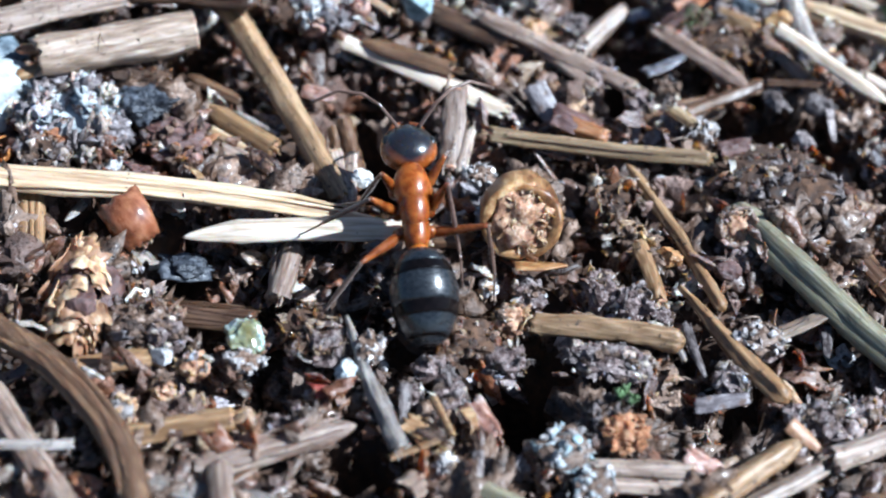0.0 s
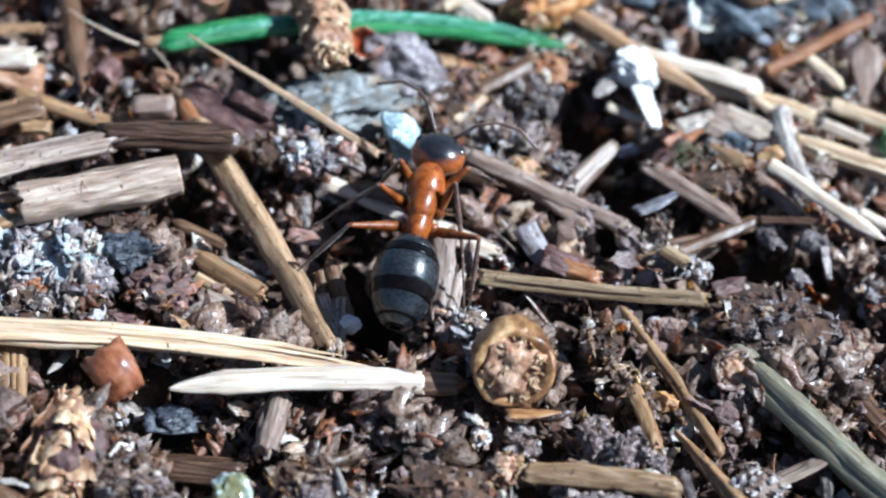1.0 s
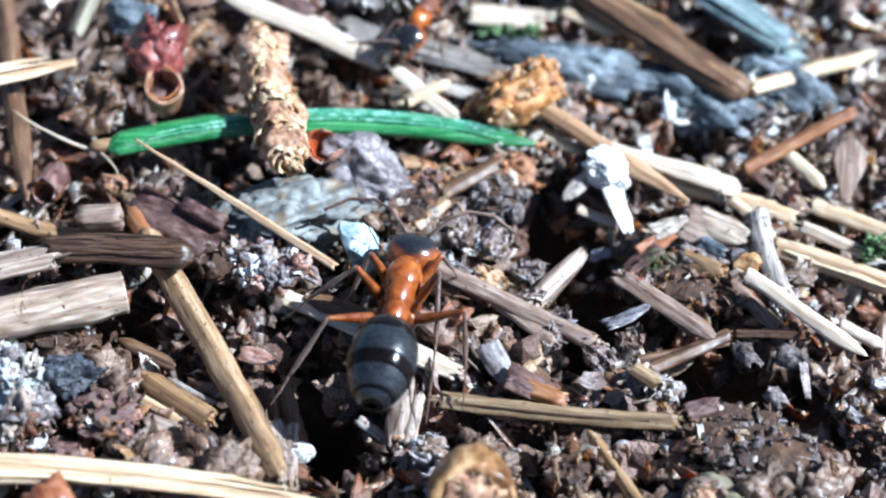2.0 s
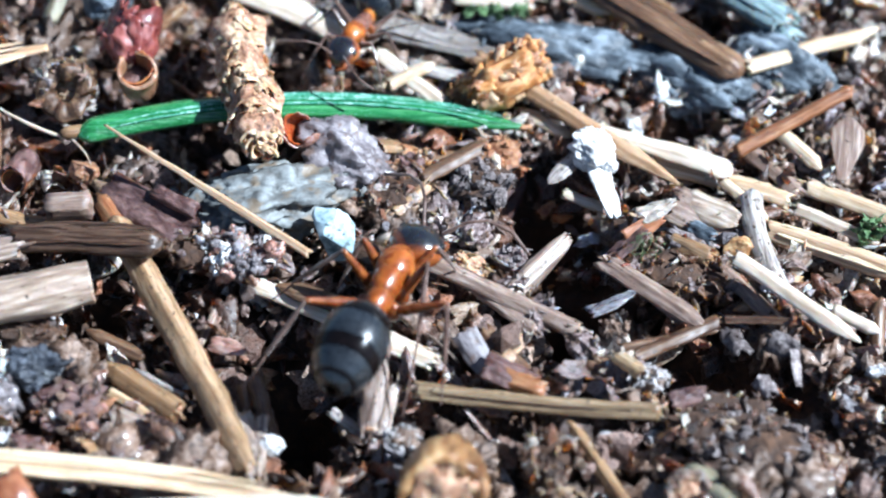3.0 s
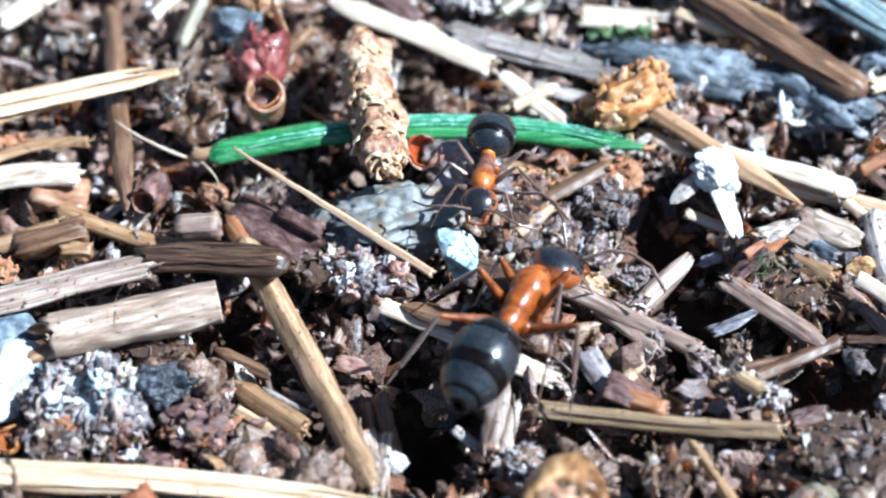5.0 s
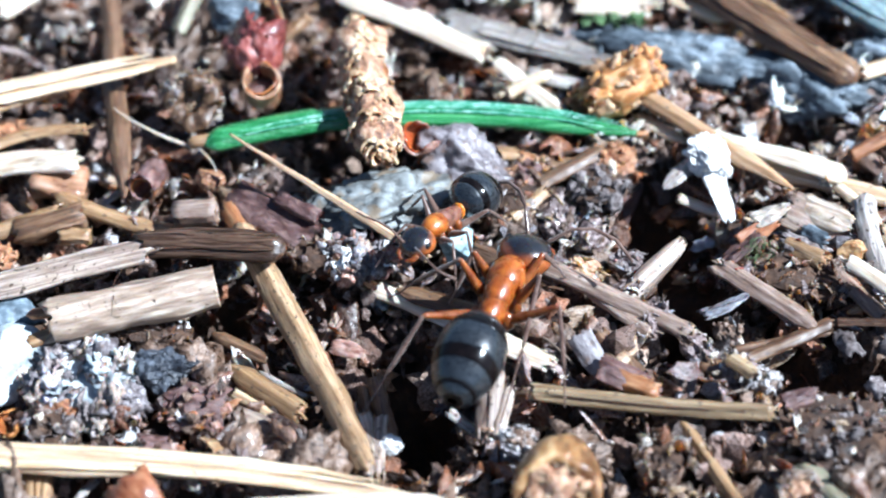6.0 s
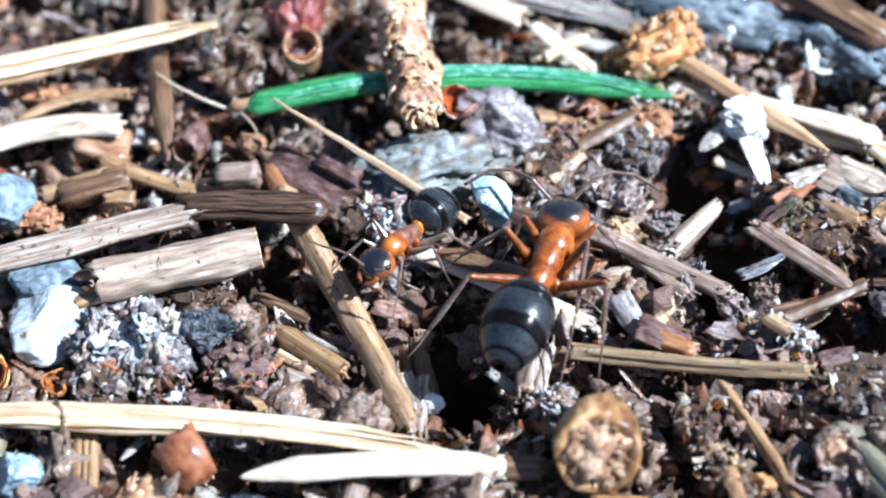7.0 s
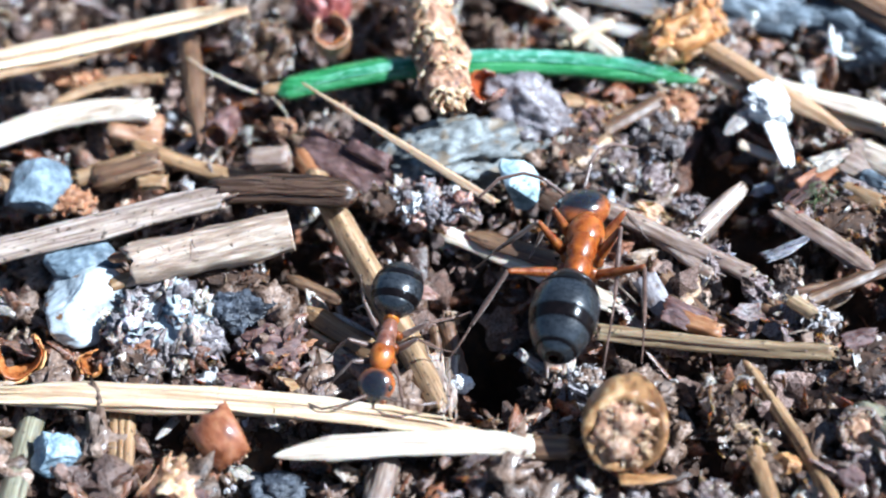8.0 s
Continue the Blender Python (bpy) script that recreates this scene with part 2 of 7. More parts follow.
STONE = {
    "blue": material("blue_grey_stone", ((0.3, (0.085, 0.119, 0.149)), (0.5, (0.187, 0.246, 0.289)), (0.72, (0.374, 0.433, 0.459))), 0.14, 1, rough=(0.35, 0.7), bump=0.05, vary=0.08, spots=((0.051, 0.068, 0.076), 0.18, 0.66)),
    "quartz": material("quartz_grain", ((0.3, (0.19, 0.205, 0.215)), (0.5, (0.36, 0.39, 0.40)), (0.72, (0.56, 0.59, 0.595))), 0.5, 1, rough=(0.15, 0.5), bump=0.04, vary=0.08, spots=((0.17, 0.085, 0.035), 0.42, 0.62)),
    "lichen": material("grey_lichen_rock", ((0.3, (0.058, 0.055, 0.050)), (0.5, (0.125, 0.127, 0.120)), (0.72, (0.27, 0.285, 0.28))), 0.45, 1.3, rough=(0.4, 0.8), bump=0.16, vary=0.05, spots=((0.165, 0.128, 0.088), 0.6, 0.56)),
    "bone": material("white_crust", ((0.3, (0.40, 0.37, 0.34)), (0.5, (0.66, 0.64, 0.61)), (0.72, (0.80, 0.79, 0.78))), 0.2, 1, rough=(0.3, 0.7), bump=0.08, vary=0.06, spots=((0.10, 0.07, 0.05), 0.3, 0.66)),
    "mauve": material("mauve_rock", ((0.3, (0.060, 0.048, 0.048)), (0.5, (0.150, 0.128, 0.130)), (0.72, (0.34, 0.31, 0.315))), 0.3, 1.6, rough=(0.2, 0.65), bump=0.13, vary=0.08, spots=((0.13, 0.088, 0.07), 0.4, 0.58), coat=0.15),
    "slate": material("slate_bark", ((0.3, (0.022, 0.026, 0.032)), (0.5, (0.074, 0.088, 0.102)), (0.72, (0.25, 0.285, 0.32))), 0.34, 2.2, rough=(0.25, 0.7), bump=0.25, vary=0.1),
    "steel": material("steel_blue_stone", ((0.3, (0.050, 0.064, 0.078)), (0.5, (0.110, 0.138, 0.162)), (0.72, (0.22, 0.265, 0.30))), 0.3, 1, rough=(0.35, 0.65), bump=0.06, vary=0.06, spots=((0.03, 0.04, 0.05), 0.2, 0.68)),
    "ice": material("pale_blue_chip", ((0.3, (0.13, 0.18, 0.20)), (0.5, (0.31, 0.40, 0.43)), (0.72, (0.62, 0.68, 0.69))), 0.5, 1, rough=(0.22, 0.5), bump=0.04, vary=0.05, spots=((0.10, 0.13, 0.135), 0.22, 0.60)),
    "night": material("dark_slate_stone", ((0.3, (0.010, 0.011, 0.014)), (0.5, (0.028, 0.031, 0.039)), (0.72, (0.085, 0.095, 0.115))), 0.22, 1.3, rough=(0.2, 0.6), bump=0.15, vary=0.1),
    # olive resin; the pale bluish end of the ramp is painted highlight
    "jade": material("pale_green_resin", ((0.34, (0.14, 0.115, 0.03)), (0.5, (0.23, 0.24, 0.15)), (0.62, (0.42, 0.49, 0.47))), 0.75, 1, rough=(0.1, 0.35), bump=0.03, vary=0.05, coat=0.5, glassy=0.15, soak=0.3),
}
RED = material("red_bud_scale", ((0.3, (0.065, 0.013, 0.012)), (0.5, (0.165, 0.038, 0.031)), (0.72, (0.34, 0.13, 0.108))), 0.22, 2.0, rough=(0.18, 0.5), bump=0.10, vary=0.15, coat=0.25, soak=0.3)
HULL = material("seed_hull", ((0.3, (0.119, 0.055, 0.030)), (0.5, (0.255, 0.136, 0.076)), (0.72, (0.399, 0.255, 0.170))), 0.35, 3, rough=(0.25, 0.5), bump=0.03, vary=0.12, coat=0.15, soak=0.3)
CHESTNUT = material("chestnut_scale", ((0.3, (0.085, 0.025, 0.011)), (0.5, (0.20, 0.07, 0.03)), (0.72, (0.35, 0.17, 0.09))), 0.4, 2.5, rough=(0.2, 0.45), bump=0.03, vary=0.1, coat=0.2, soak=0.3)
EMBER = material("ember_red_scale", ((0.3, (0.12, 0.018, 0.005)), (0.5, (0.25, 0.045, 0.011)), (0.72, (0.38, 0.10, 0.025))), 0.3, 2, rough=(0.15, 0.4), bump=0.03, vary=0.1, coat=0.2, soak=0.3)
AMBER = material("amber_scale", ((0.3, (0.120, 0.032, 0.008)), (0.5, (0.256, 0.080, 0.019)), (0.72, (0.416, 0.192, 0.064))), 0.3, 2, rough=(0.22, 0.5), bump=0.04, vary=0.12, coat=0.1, soak=0.3)
CASE = material("papery_tan_scale", ((0.3, (0.13, 0.058, 0.028)), (0.5, (0.39, 0.235, 0.128)), (0.72, (0.64, 0.49, 0.34))), 0.2, 2, rough=(0.4, 0.75), bump=0.06, vary=0.3, soak=0.3)
CHAFF_RED = material("pinkish_leaf_skin", ((0.3, (0.10, 0.038, 0.026)), (0.5, (0.25, 0.130, 0.096)), (0.72, (0.50, 0.36, 0.31))), 0.2, 2, rough=(0.25, 0.5), bump=0.05, vary=0.12, coat=0.15, soak=0.3)
CREAM = material("papery_cream_scale", ((0.3, (0.20, 0.105, 0.052)), (0.5, (0.50, 0.35, 0.215)), (0.72, (0.74, 0.62, 0.47))), 0.2, 2, rough=(0.35, 0.7), bump=0.06, vary=0.2, soak=0.3)
GOLD = material("golden_husk_scale", ((0.3, (0.165, 0.052, 0.012)), (0.5, (0.385, 0.163, 0.047)), (0.72, (0.62, 0.395, 0.18))), 0.2, 2, rough=(0.35, 0.7), bump=0.06, vary=0.3, soak=0.3)
RUST = material("rust_orange_crumb", ((0.3, (0.145, 0.047, 0.019)), (0.5, (0.306, 0.132, 0.060)), (0.72, (0.493, 0.306, 0.178))), 0.2, 1, rough=(0.4, 0.8), bump=0.06, vary=0.35, soak=0.3)
PITH = material("twig_pith", ((0.3, (0.075, 0.030, 0.016)), (0.5, (0.33, 0.175, 0.10)), (0.72, (0.62, 0.45, 0.32))), 0.18, 1, rough=(0.4, 0.8), bump=0.09, vary=0.1, soak=0.3)
BARK = material("twig_bark_tan", ((0.3, (0.11, 0.048, 0.018)), (0.5, (0.30, 0.155, 0.06)), (0.72, (0.54, 0.37, 0.19))), 0.25, 3, rough=(0.3, 0.6), bump=0.05, vary=0.1, coat=0.1, soak=0.3)
MAROON = material("maroon_bark", ((0.3, (0.034, 0.015, 0.013)), (0.5, (0.085, 0.043, 0.037)), (0.72, (0.20, 0.12, 0.105))), 0.2, 2.0, rough=(0.3, 0.75), bump=0.18, vary=0.15, soak=0.3)
ASH = material("ash_grey_flake", ((0.3, (0.042, 0.031, 0.028)), (0.5, (0.128, 0.102, 0.096)), (0.72, (0.35, 0.305, 0.29))), 0.14, 1, rough=(0.2, 0.7), bump=0.08, vary=0.45)
CHALK = material("chalky_white_crumb", ((0.3, (0.12, 0.088, 0.075)), (0.5, (0.33, 0.295, 0.28)), (0.72, (0.70, 0.68, 0.67))), 0.14, 1, rough=(0.25, 0.7), bump=0.06, vary=0.4)
MOSS = material("moss_sprig_green", ((0.3, (0.03, 0.06, 0.02)), (0.5, (0.06, 0.11, 0.035)), (0.72, (0.18, 0.25, 0.12))), 0.2, 1, rough=(0.5, 0.8), bump=0.03, vary=0.3)

# ---- building blocks (all sizes in mm) ----


def mesh_of(bm, mat, name, smooth=True):
    me = bpy.data.meshes.new(name)
    for v in bm.verts:
        v.co *= MM
    bm.normal_update()
    for f in bm.faces:
        f.smooth = smooth
    bm.to_mesh(me)
    bm.free()
    me.materials.append(mat)
    return me


def at(x, y, z, rx=0, ry=0, rz=0):
    return pose(x * MM, y * MM, z * MM, rx, ry, rz)


def thing(name, bm, mat, m, label, category, group="", kind="", smooth=True):
    ob = new(name, mesh_of(bm, mat, name, smooth))
    ob.matrix_world = m
    return tagged(ob, label, category, group, kind)


def empty(name, m, label, category, group=""):
    ob = new(name)
    ob.empty_display_size = 0.001
    ob.matrix_world = m
    return tagged(ob, label, category, group)


def part(name, bm, mat, parent, label="", m=None, smooth=True):
    ob = new(name, mesh_of(bm, mat, name, smooth))
    ob.parent = parent
    if m is not None:
        ob.matrix_basis = m
    return tagged(ob, label)


def along(a, b, roll=0.0):
    """The pose whose x axis runs from a to b (mm), halfway between them."""
    a, b = Vector(a), Vector(b)
    q = (b - a).to_track_quat("X", "Z").to_matrix().to_4x4()
    return Matrix.Translation((a + b) / 2 * MM) @ q @ pose(0, 0, 0, roll, 0, 0)


def fuzz(v, size, seed=0):
    return noise.noise(Vector(v) / size + Vector((seed * 7.3, seed * 3.1, seed * 5.7)))


def rod(L, w, h, ends=("broken", "broken"), up=0.0, side=0.0, sides=10, rings=18, groove=0.1, rough=0.05, seed=0, split=0.0):
    """A needle or stem along x: flattened, ridged, arched by up and side, with pointed, round or broken ends."""
    bm = bmesh.new()
    loops = []
    ridges = [random.Random(seed * 31 + k).uniform(-1, 1) for k in range(sides)]
    for i in range(rings):
        u = i / (rings - 1)
        u = 0.4 * u + 0.6 * (0.5 - 0.5 * math.cos(math.pi * u))      # closer rings towards the ends
        s = 1.0
        for e, d in ((ends[0], u), (ends[1], 1 - u)):
            if e == "point":
                s = min(s, max(0.05, min(1.0, (d / 0.22)) ** 0.6))
            elif e == "taper":
                s = min(s, 0.25 + 0.75 * min(1.0, d / 0.6))
            elif e == "round":
                s = min(s, max(0.3, min(1.0, (d * L / (0.4 * w))) ** 0.5))
        x, arch = (u - 0.5) * L, 1 - (2 * u - 1) ** 2
        s *= 1 + 0.07 * fuzz((x, 0, seed), w * 2.2, seed)
        ring = []
        for k in range(sides):
            a = 2 * math.pi * k / sides
            c, t = math.cos(a), math.sin(a)
            r = s * (1 + groove * math.cos(4 * a) + 0.5 * groove * ridges[k] + rough * fuzz((x * 0.6, c * w, t * w), w * 0.45, seed))
            if split and t > 0.5:
                r *= 1 - split * (1 - abs(c) / 0.87)
            jag = 0.0
            if (i == 0 and ends[0] == "broken") or (i == rings - 1 and ends[1] == "broken"):
                jag = 0.7 * w * fuzz((c * 1.3, t * 1.3, i), 0.5, seed + 3)
            wy, wz = 0.16 * w * fuzz((x, 0, 1), w * 3.5, seed + 5), 0.12 * w * fuzz((x, 0, 2), w * 3.0, seed + 6)
            ring.append(bm.verts.new((x + jag, side * arch + wy + c * w / 2 * r, up * arch + wz + t * h / 2 * r)))
        loops.append(ring)
    for p, q in zip(loops, loops[1:]):
        for k in range(sides):
            bm.faces.new((p[k], p[(k + 1) % sides], q[(k + 1) % sides], q[k]))
    for ring, d in ((loops[0], 1), (loops[-1], -1)):
        mid = sum((v.co for v in ring), Vector()) / sides
        c = bm.verts.new(mid + Vector((d * 0.12 * w, 0, 0)))
        for k in range(sides):
            bm.faces.new((c, ring[(k + 1) % sides], ring[k]) if d > 0 else (c, ring[k], ring[(k + 1) % sides]))
    bmesh.ops.recalc_face_normals(bm, faces=bm.faces)
    return bm


def lump(rx, ry, rz, seed=0, rough=0.25, grain=0.9, cuts=0, sub=3):
    """An irregular grain: a ball pushed about by noise and cut by a few planes."""
    bm = bmesh.new()
    bmesh.ops.create_icosphere(bm, subdivisions=sub, radius=1)
    rnd = random.Random(seed)
    planes = []
    for _ in range(cuts):
        n = Vector((rnd.gauss(0, 1), rnd.gauss(0, 1), rnd.gauss(0, 1))).normalized()
        planes.append((n, rnd.uniform(0.55, 0.85)))
    for v in bm.verts:
        for n, d in planes:
            o = v.co.dot(n) - d
            if o > 0:
                v.co -= n * o
        k = 1 + rough * fuzz(v.co, grain, seed) + 0.5 * rough * fuzz(v.co, grain * 0.4, seed + 1) + 0.25 * rough * fuzz(v.co, grain * 0.17, seed + 2)
        v.co = Vector((v.co.x * rx, v.co.y * ry, v.co.z * rz)) * k
    return bm


def shell(L, W, arc, thick=0.08, tip=0.5, seed=0, nu=12, nv=14, wave=0.12, cup=0.0, dome=0.0):
    """A curled scale: length L along x, rolled about x through arc degrees, its far end drawn to a tip."""
    bm = bmesh.new()
    R = W / max(radians(arc), 0.05)
    grids = []
    for side in (0, 1):
        g = []
        for i in range(nu):
            u = i / (nu - 1)
            wd = 1 - tip * max(0.0, (u - 0.45) / 0.55) ** 1.4
            row = []
            for j in range(nv):
                v = (j / (nv - 1) - 0.5) * wd
                a = v * radians(arc)
                r = R * (1 + cup * (u - 0.5)) - side * thick * (1 - 0.5 * abs(2 * v))
                edge = 0.0 if 0 < i < nu - 1 else wave * W * fuzz((j * 0.5, i, 0), 0.8, seed)
                r += wave * 0.35 * W * fuzz((u * 2, v * 3, 0), 0.7, seed + 1)
                row.append(bm.verts.new(((u - 0.5) * L + edge, math.sin(a) * r, math.cos(a) * r - R - dome * (2 * u - 1) ** 2)))
            g.append(row)
        grids.append(g)
    A, B = grids
    for i in range(nu - 1):
        for j in range(nv - 1):
            bm.faces.new((A[i][j], A[i + 1][j], A[i + 1][j + 1], A[i][j + 1]))
            bm.faces.new((B[i][j], B[i][j + 1], B[i + 1][j + 1], B[i + 1][j]))
    for i in range(nu - 1):
        for j in (0, nv - 1):
            bm.faces.new((A[i][j], B[i][j], B[i + 1][j], A[i + 1][j]))
    for j in range(nv - 1):
        for i in (0, nu - 1):
            bm.faces.new((A[i][j], A[i][j + 1], B[i][j + 1], B[i][j]))
    bmesh.ops.recalc_face_normals(bm, faces=bm.faces)
    return bm


def block(L, W, H, seed=0, rough=0.15):
    """A splintery chip of bark or wood along x."""
    bm = bmesh.new()
    bmesh.ops.create_cube(bm, size=1)
    bmesh.ops.subdivide_edges(bm, edges=bm.edges[:], cuts=4, use_grid_fill=True)
    for v in bm.verts:
        n = v.co.copy()
        sq = 1 - 0.12 * (abs(n.y * n.z) * 4 + abs(n.x * n.z) * 2)
        v.co = Vector((n.x * L * (1 + rough * fuzz((n.y * 5, n.z * 5, 0), 1, seed)), n.y * W * sq, n.z * H * sq))
        v.co += Vector((0, 1, 1)) * rough * W * 0.6 * fuzz((n.x * 2, n.y * 4, n.z * 4), 0.8, seed + 2)
    return bm


def islands(name, mat, templates, mats, smooth=False):
    """Many loose pieces in one mesh, from small template meshes [(verts, faces)] and rows (template, 3x3, place in mm)."""
    vs, fs, base = [], [], 0
    for k, m3, p in mats:
        v, f = templates[k]
        vs.append((v @ m3.T + p) * MM)
        fs.append(f + base)
        base += len(v)
    vs, fs = np.concatenate(vs), np.concatenate(fs)
    me = bpy.data.meshes.new(name)
    me.vertices.add(len(vs))
    me.vertices.foreach_set("co", vs.astype(np.float32).ravel())
    me.loops.add(fs.size)
    me.loops.foreach_set("vertex_index", fs.astype(np.int32).ravel())
    me.polygons.add(len(fs))
    me.polygons.foreach_set("loop_start", np.arange(0, fs.size, 3, dtype=np.int32))
    me.update(calc_edges=True)
    me.polygons.foreach_set("use_smooth", np.full(len(fs), smooth))
    me.materials.append(mat)
    return me


def template(bm):
    bmesh.ops.triangulate(bm, faces=bm.faces)
    bm.verts.index_update()
    v = np.array([x.co[:] for x in bm.verts])
    f = np.array([[x.index for x in q.verts] for q in bm.faces])
    bm.free()
    return v, f


def turn3(r):
    q = r.normal(size=4)
    w, x, y, z = q / np.linalg.norm(q)
    return np.array([[1 - 2 * (y * y + z * z), 2 * (x * y - z * w), 2 * (x * z + y * w)], [2 * (x * y + z * w), 1 - 2 * (x * x + z * z), 2 * (y * z - x * w)], [2 * (x * z - y * w), 2 * (y * z + x * w), 1 - 2 * (x * x + y * y)]])


GRAIN = [template(lump(1, 0.8, 0.7, s, 0.5, 0.8, 2, 1)) for s in range(6)] + [template(lump(1, 0.85, 0.7, s + 9, 0.85, 0.5, 2, 2)) for s in range(6)] + [template(lump(1, 0.85, 0.62, s + 29, 1.25, 0.42, 0, 3)) for s in range(5)]


def crumpled(t, seed, depth=0.13):
    """The same small mesh with its sheet bent into creases."""
    v, f = t
    return np.array([p + depth * np.array([fuzz(p, 0.42, seed), fuzz(p, 0.42, seed + 1), 1.5 * fuzz(p, 0.36, seed + 2)]) for p in v]), f


SCRAP = [crumpled(template(shell(1.5, 1.05, 45 + 28 * s, 0.06, 0.25 + 0.1 * s, s + 40, 5, 6, 0.75)), s + 300) for s in range(6)]
CURL = [template(rod(2.0, 0.09, 0.08, ("taper", "broken"), 0.5 + 0.2 * s, 0.3 * (s - 2), 4, 9, 0.0, 0.3, s)) for s in range(5)]
SPLINT = [template(rod(1.6, 0.22, 0.12, ("broken", "point"), 0.06 * s, 0.08 * (s - 1), 6, 5, 0.1, 0.25, s + 70)) for s in range(4)]


BITS = {}


def bit(kind, k, mat):
    """A small shared mesh, made once for each shape and material."""
    key = (kind, k, mat.name)
    if key not in BITS:
        v, f = {"grain": GRAIN, "flake": SCRAP, "fibre": CURL, "splinter": SPLINT}[kind][k]
        me = bpy.data.meshes.new(kind)
        me.from_pydata((v * MM).tolist(), [], f.tolist())
        me.polygons.foreach_set("use_smooth", [kind in ("fibre", "flake") or (kind == "grain" and k > 11)] * len(f))
        me.materials.append(mat)
        BITS[key] = me
    return BITS[key]


def clump(name, mat, m, size, n, piece, label, category, seed, kinds="grain", core=True, inside=None):
    """A crumbly aggregate: a rough core with loose flakes and grains stuck all over it."""
    r = np.random.RandomState(seed)
    mats = mat if isinstance(mat, tuple) else (mat,)
    inner = inside or (SOIL if mats[0] in (FLAKE_LOOSE, ASH) else HUMUS_LOOSE if name == "white_patch" else mats[0])
    ob = thing(name, lump(size[0] * 0.85, size[1] * 0.85, size[2] * 0.8, seed, 0.5, 0.5, 0, 3), inner, m, label, category, smooth=False) if core else empty(name, m, label, category)
    for _ in range(int(n * 0.8)):
        d = r.normal(size=3)
        d[2] = abs(d[2]) * 0.9 - 0.15
        d /= np.linalg.norm(d)
        p = d * np.array(size) * r.uniform(0.55, 1.05) ** 0.7
        kind = {"grain": "grain", "scrap": "flake", "curl": "fibre", "mixed": ("grain", "flake")[r.randint(2)]}[kinds]
        o = new(kind, bit(kind, r.randint(5) + (12 if kind == "grain" and piece > 0.42 else 0), mats[r.randint(len(mats))]))
        o.parent = ob
        k = piece * r.uniform(0.35, 1.15) * (0.6 if kind == "grain" else 0.9)
        o.matrix_basis = Matrix.Translation(Vector(p) * MM) @ Matrix(turn3(r)).to_4x4() @ Matrix.Diagonal((k, k, k, 1))
    return ob


# ---- ground: one sheet of dark soil to the horizon, fine where the camera passes ----


HOLLOWS = (
    (-4.4, -7.4, 1.3, 2.3),
    (1.2, -15.9, 1.3, 2.2),
    (-3.0, -20.1, 0.9, 1.8),
    (-2.1, -17.2, 1.0, 1.5),
    (3.6, -4.0, 1.0, 1.0),
    (8.7, -5.8, 1.3, 1.5),
    (-6.1, -17.8, 0.8, 1.4),
    (3.6, -3.4, 1.0, 1.3),
    (7.0, -5.7, 1.3, 1.0),
    (-10.2, -5.6, 1.1, 1.8),
    (-3.7, -7.9, 1.2, 1.8),
    (-6.1, 5.0, 0.9, 1.4),
    (6.5, 3.7, 1.2, 1.6),
    (-8.4, 1.2, 0.9, 1.2),
    (4.3, 4.7, 0.9, 1.2),
    (-12.0, -13.0, 1.0, 1.4),
    (2.8, -11.2, 0.9, 1.3),
    (6.1, -17.9, 0.8, 1.4),
    (1.4, -2.0, 0.7, 1.0),
    (-9.6, -13.1, 0.9, 1.5),
    (-4.6, -10.5, 0.8, 1.4),
    (-2.1, -11.8, 0.8, 1.6),
    (9.7, -6.7, 1.2, 1.1),
    (6.1, -9.2, 0.8, 1.4),
    (2.7, -8.4, 0.7, 1.2),
    (1.2, -13.6, 0.7, 1.2),
    (-8.9, -14.8, 0.9, 1.6),
    (-3.9, -8.9, 0.9, 1.5),
    (-6.5, -14.6, 0.7, 1.3),
    (3.3, -3.0, 1.1, 2.4),
    (2.6, 0.1, 0.9, 1.3),
    (-4.9, -5.7, 0.8, 1.6),
    (-9.9, -4.5, 0.8, 1.5),
    (-3.1, -9.4, 1.2, 0.9),
    (-8.6, -14.6, 1.2, 1.2),
    (0.6, -16.6, 1.2, 1.8),
    (-6.3, -17.6, 1.2, 1.6),
    (-3.0, -19.8, 1.1, 1.6),
    (-2.1, -15.6, 1.0, 1.4),
    (7.7, -16.6, 1.1, 1.7),
    (5.7, -14.8, 0.8, 1.4),
    (8.4, -12.4, 0.8, 1.2),
    (-8.2, -16.2, 0.7, 1.2),
    (1.5, -16.4, 1.2, 1.2),
    (3.3, -3.0, 1.0, 1.2),
    (2.0, -0.6, 1.15, 2.6),
    (6.0, -3.4, 0.9, 1.4),
    (7.7, -5.3, 1.6, 1.6),
    (3.1, -5.6, 0.8, 1.5),
    (3.9, -1.0, 0.8, 1.2),
    (7.8, -2.8, 0.6, 1.3),
    (5.1, -3.0, 0.6, 1.0),
    (1.5, 0.6, 0.9, 1.4),
)                                             # x, y, breadth, depth of the dark hollows


def hollow(x, y):
    """How deep the dark hollows are here."""
    return sum(d * math.exp(-((x - px) ** 2 + (y - py) ** 2) / (r * r)) for px, py, r, d in HOLLOWS)


def relief(x, y):
    return -1.25 - hollow(x, y) + 0.85 * noise.noise(Vector((x / 4.2, y / 4.2, 3.3))) + 0.42 * noise.noise(Vector((x / 1.5, y / 1.5, 8.1))) + 0.16 * noise.noise(Vector((x / 0.6, y / 0.6, 1.7)))


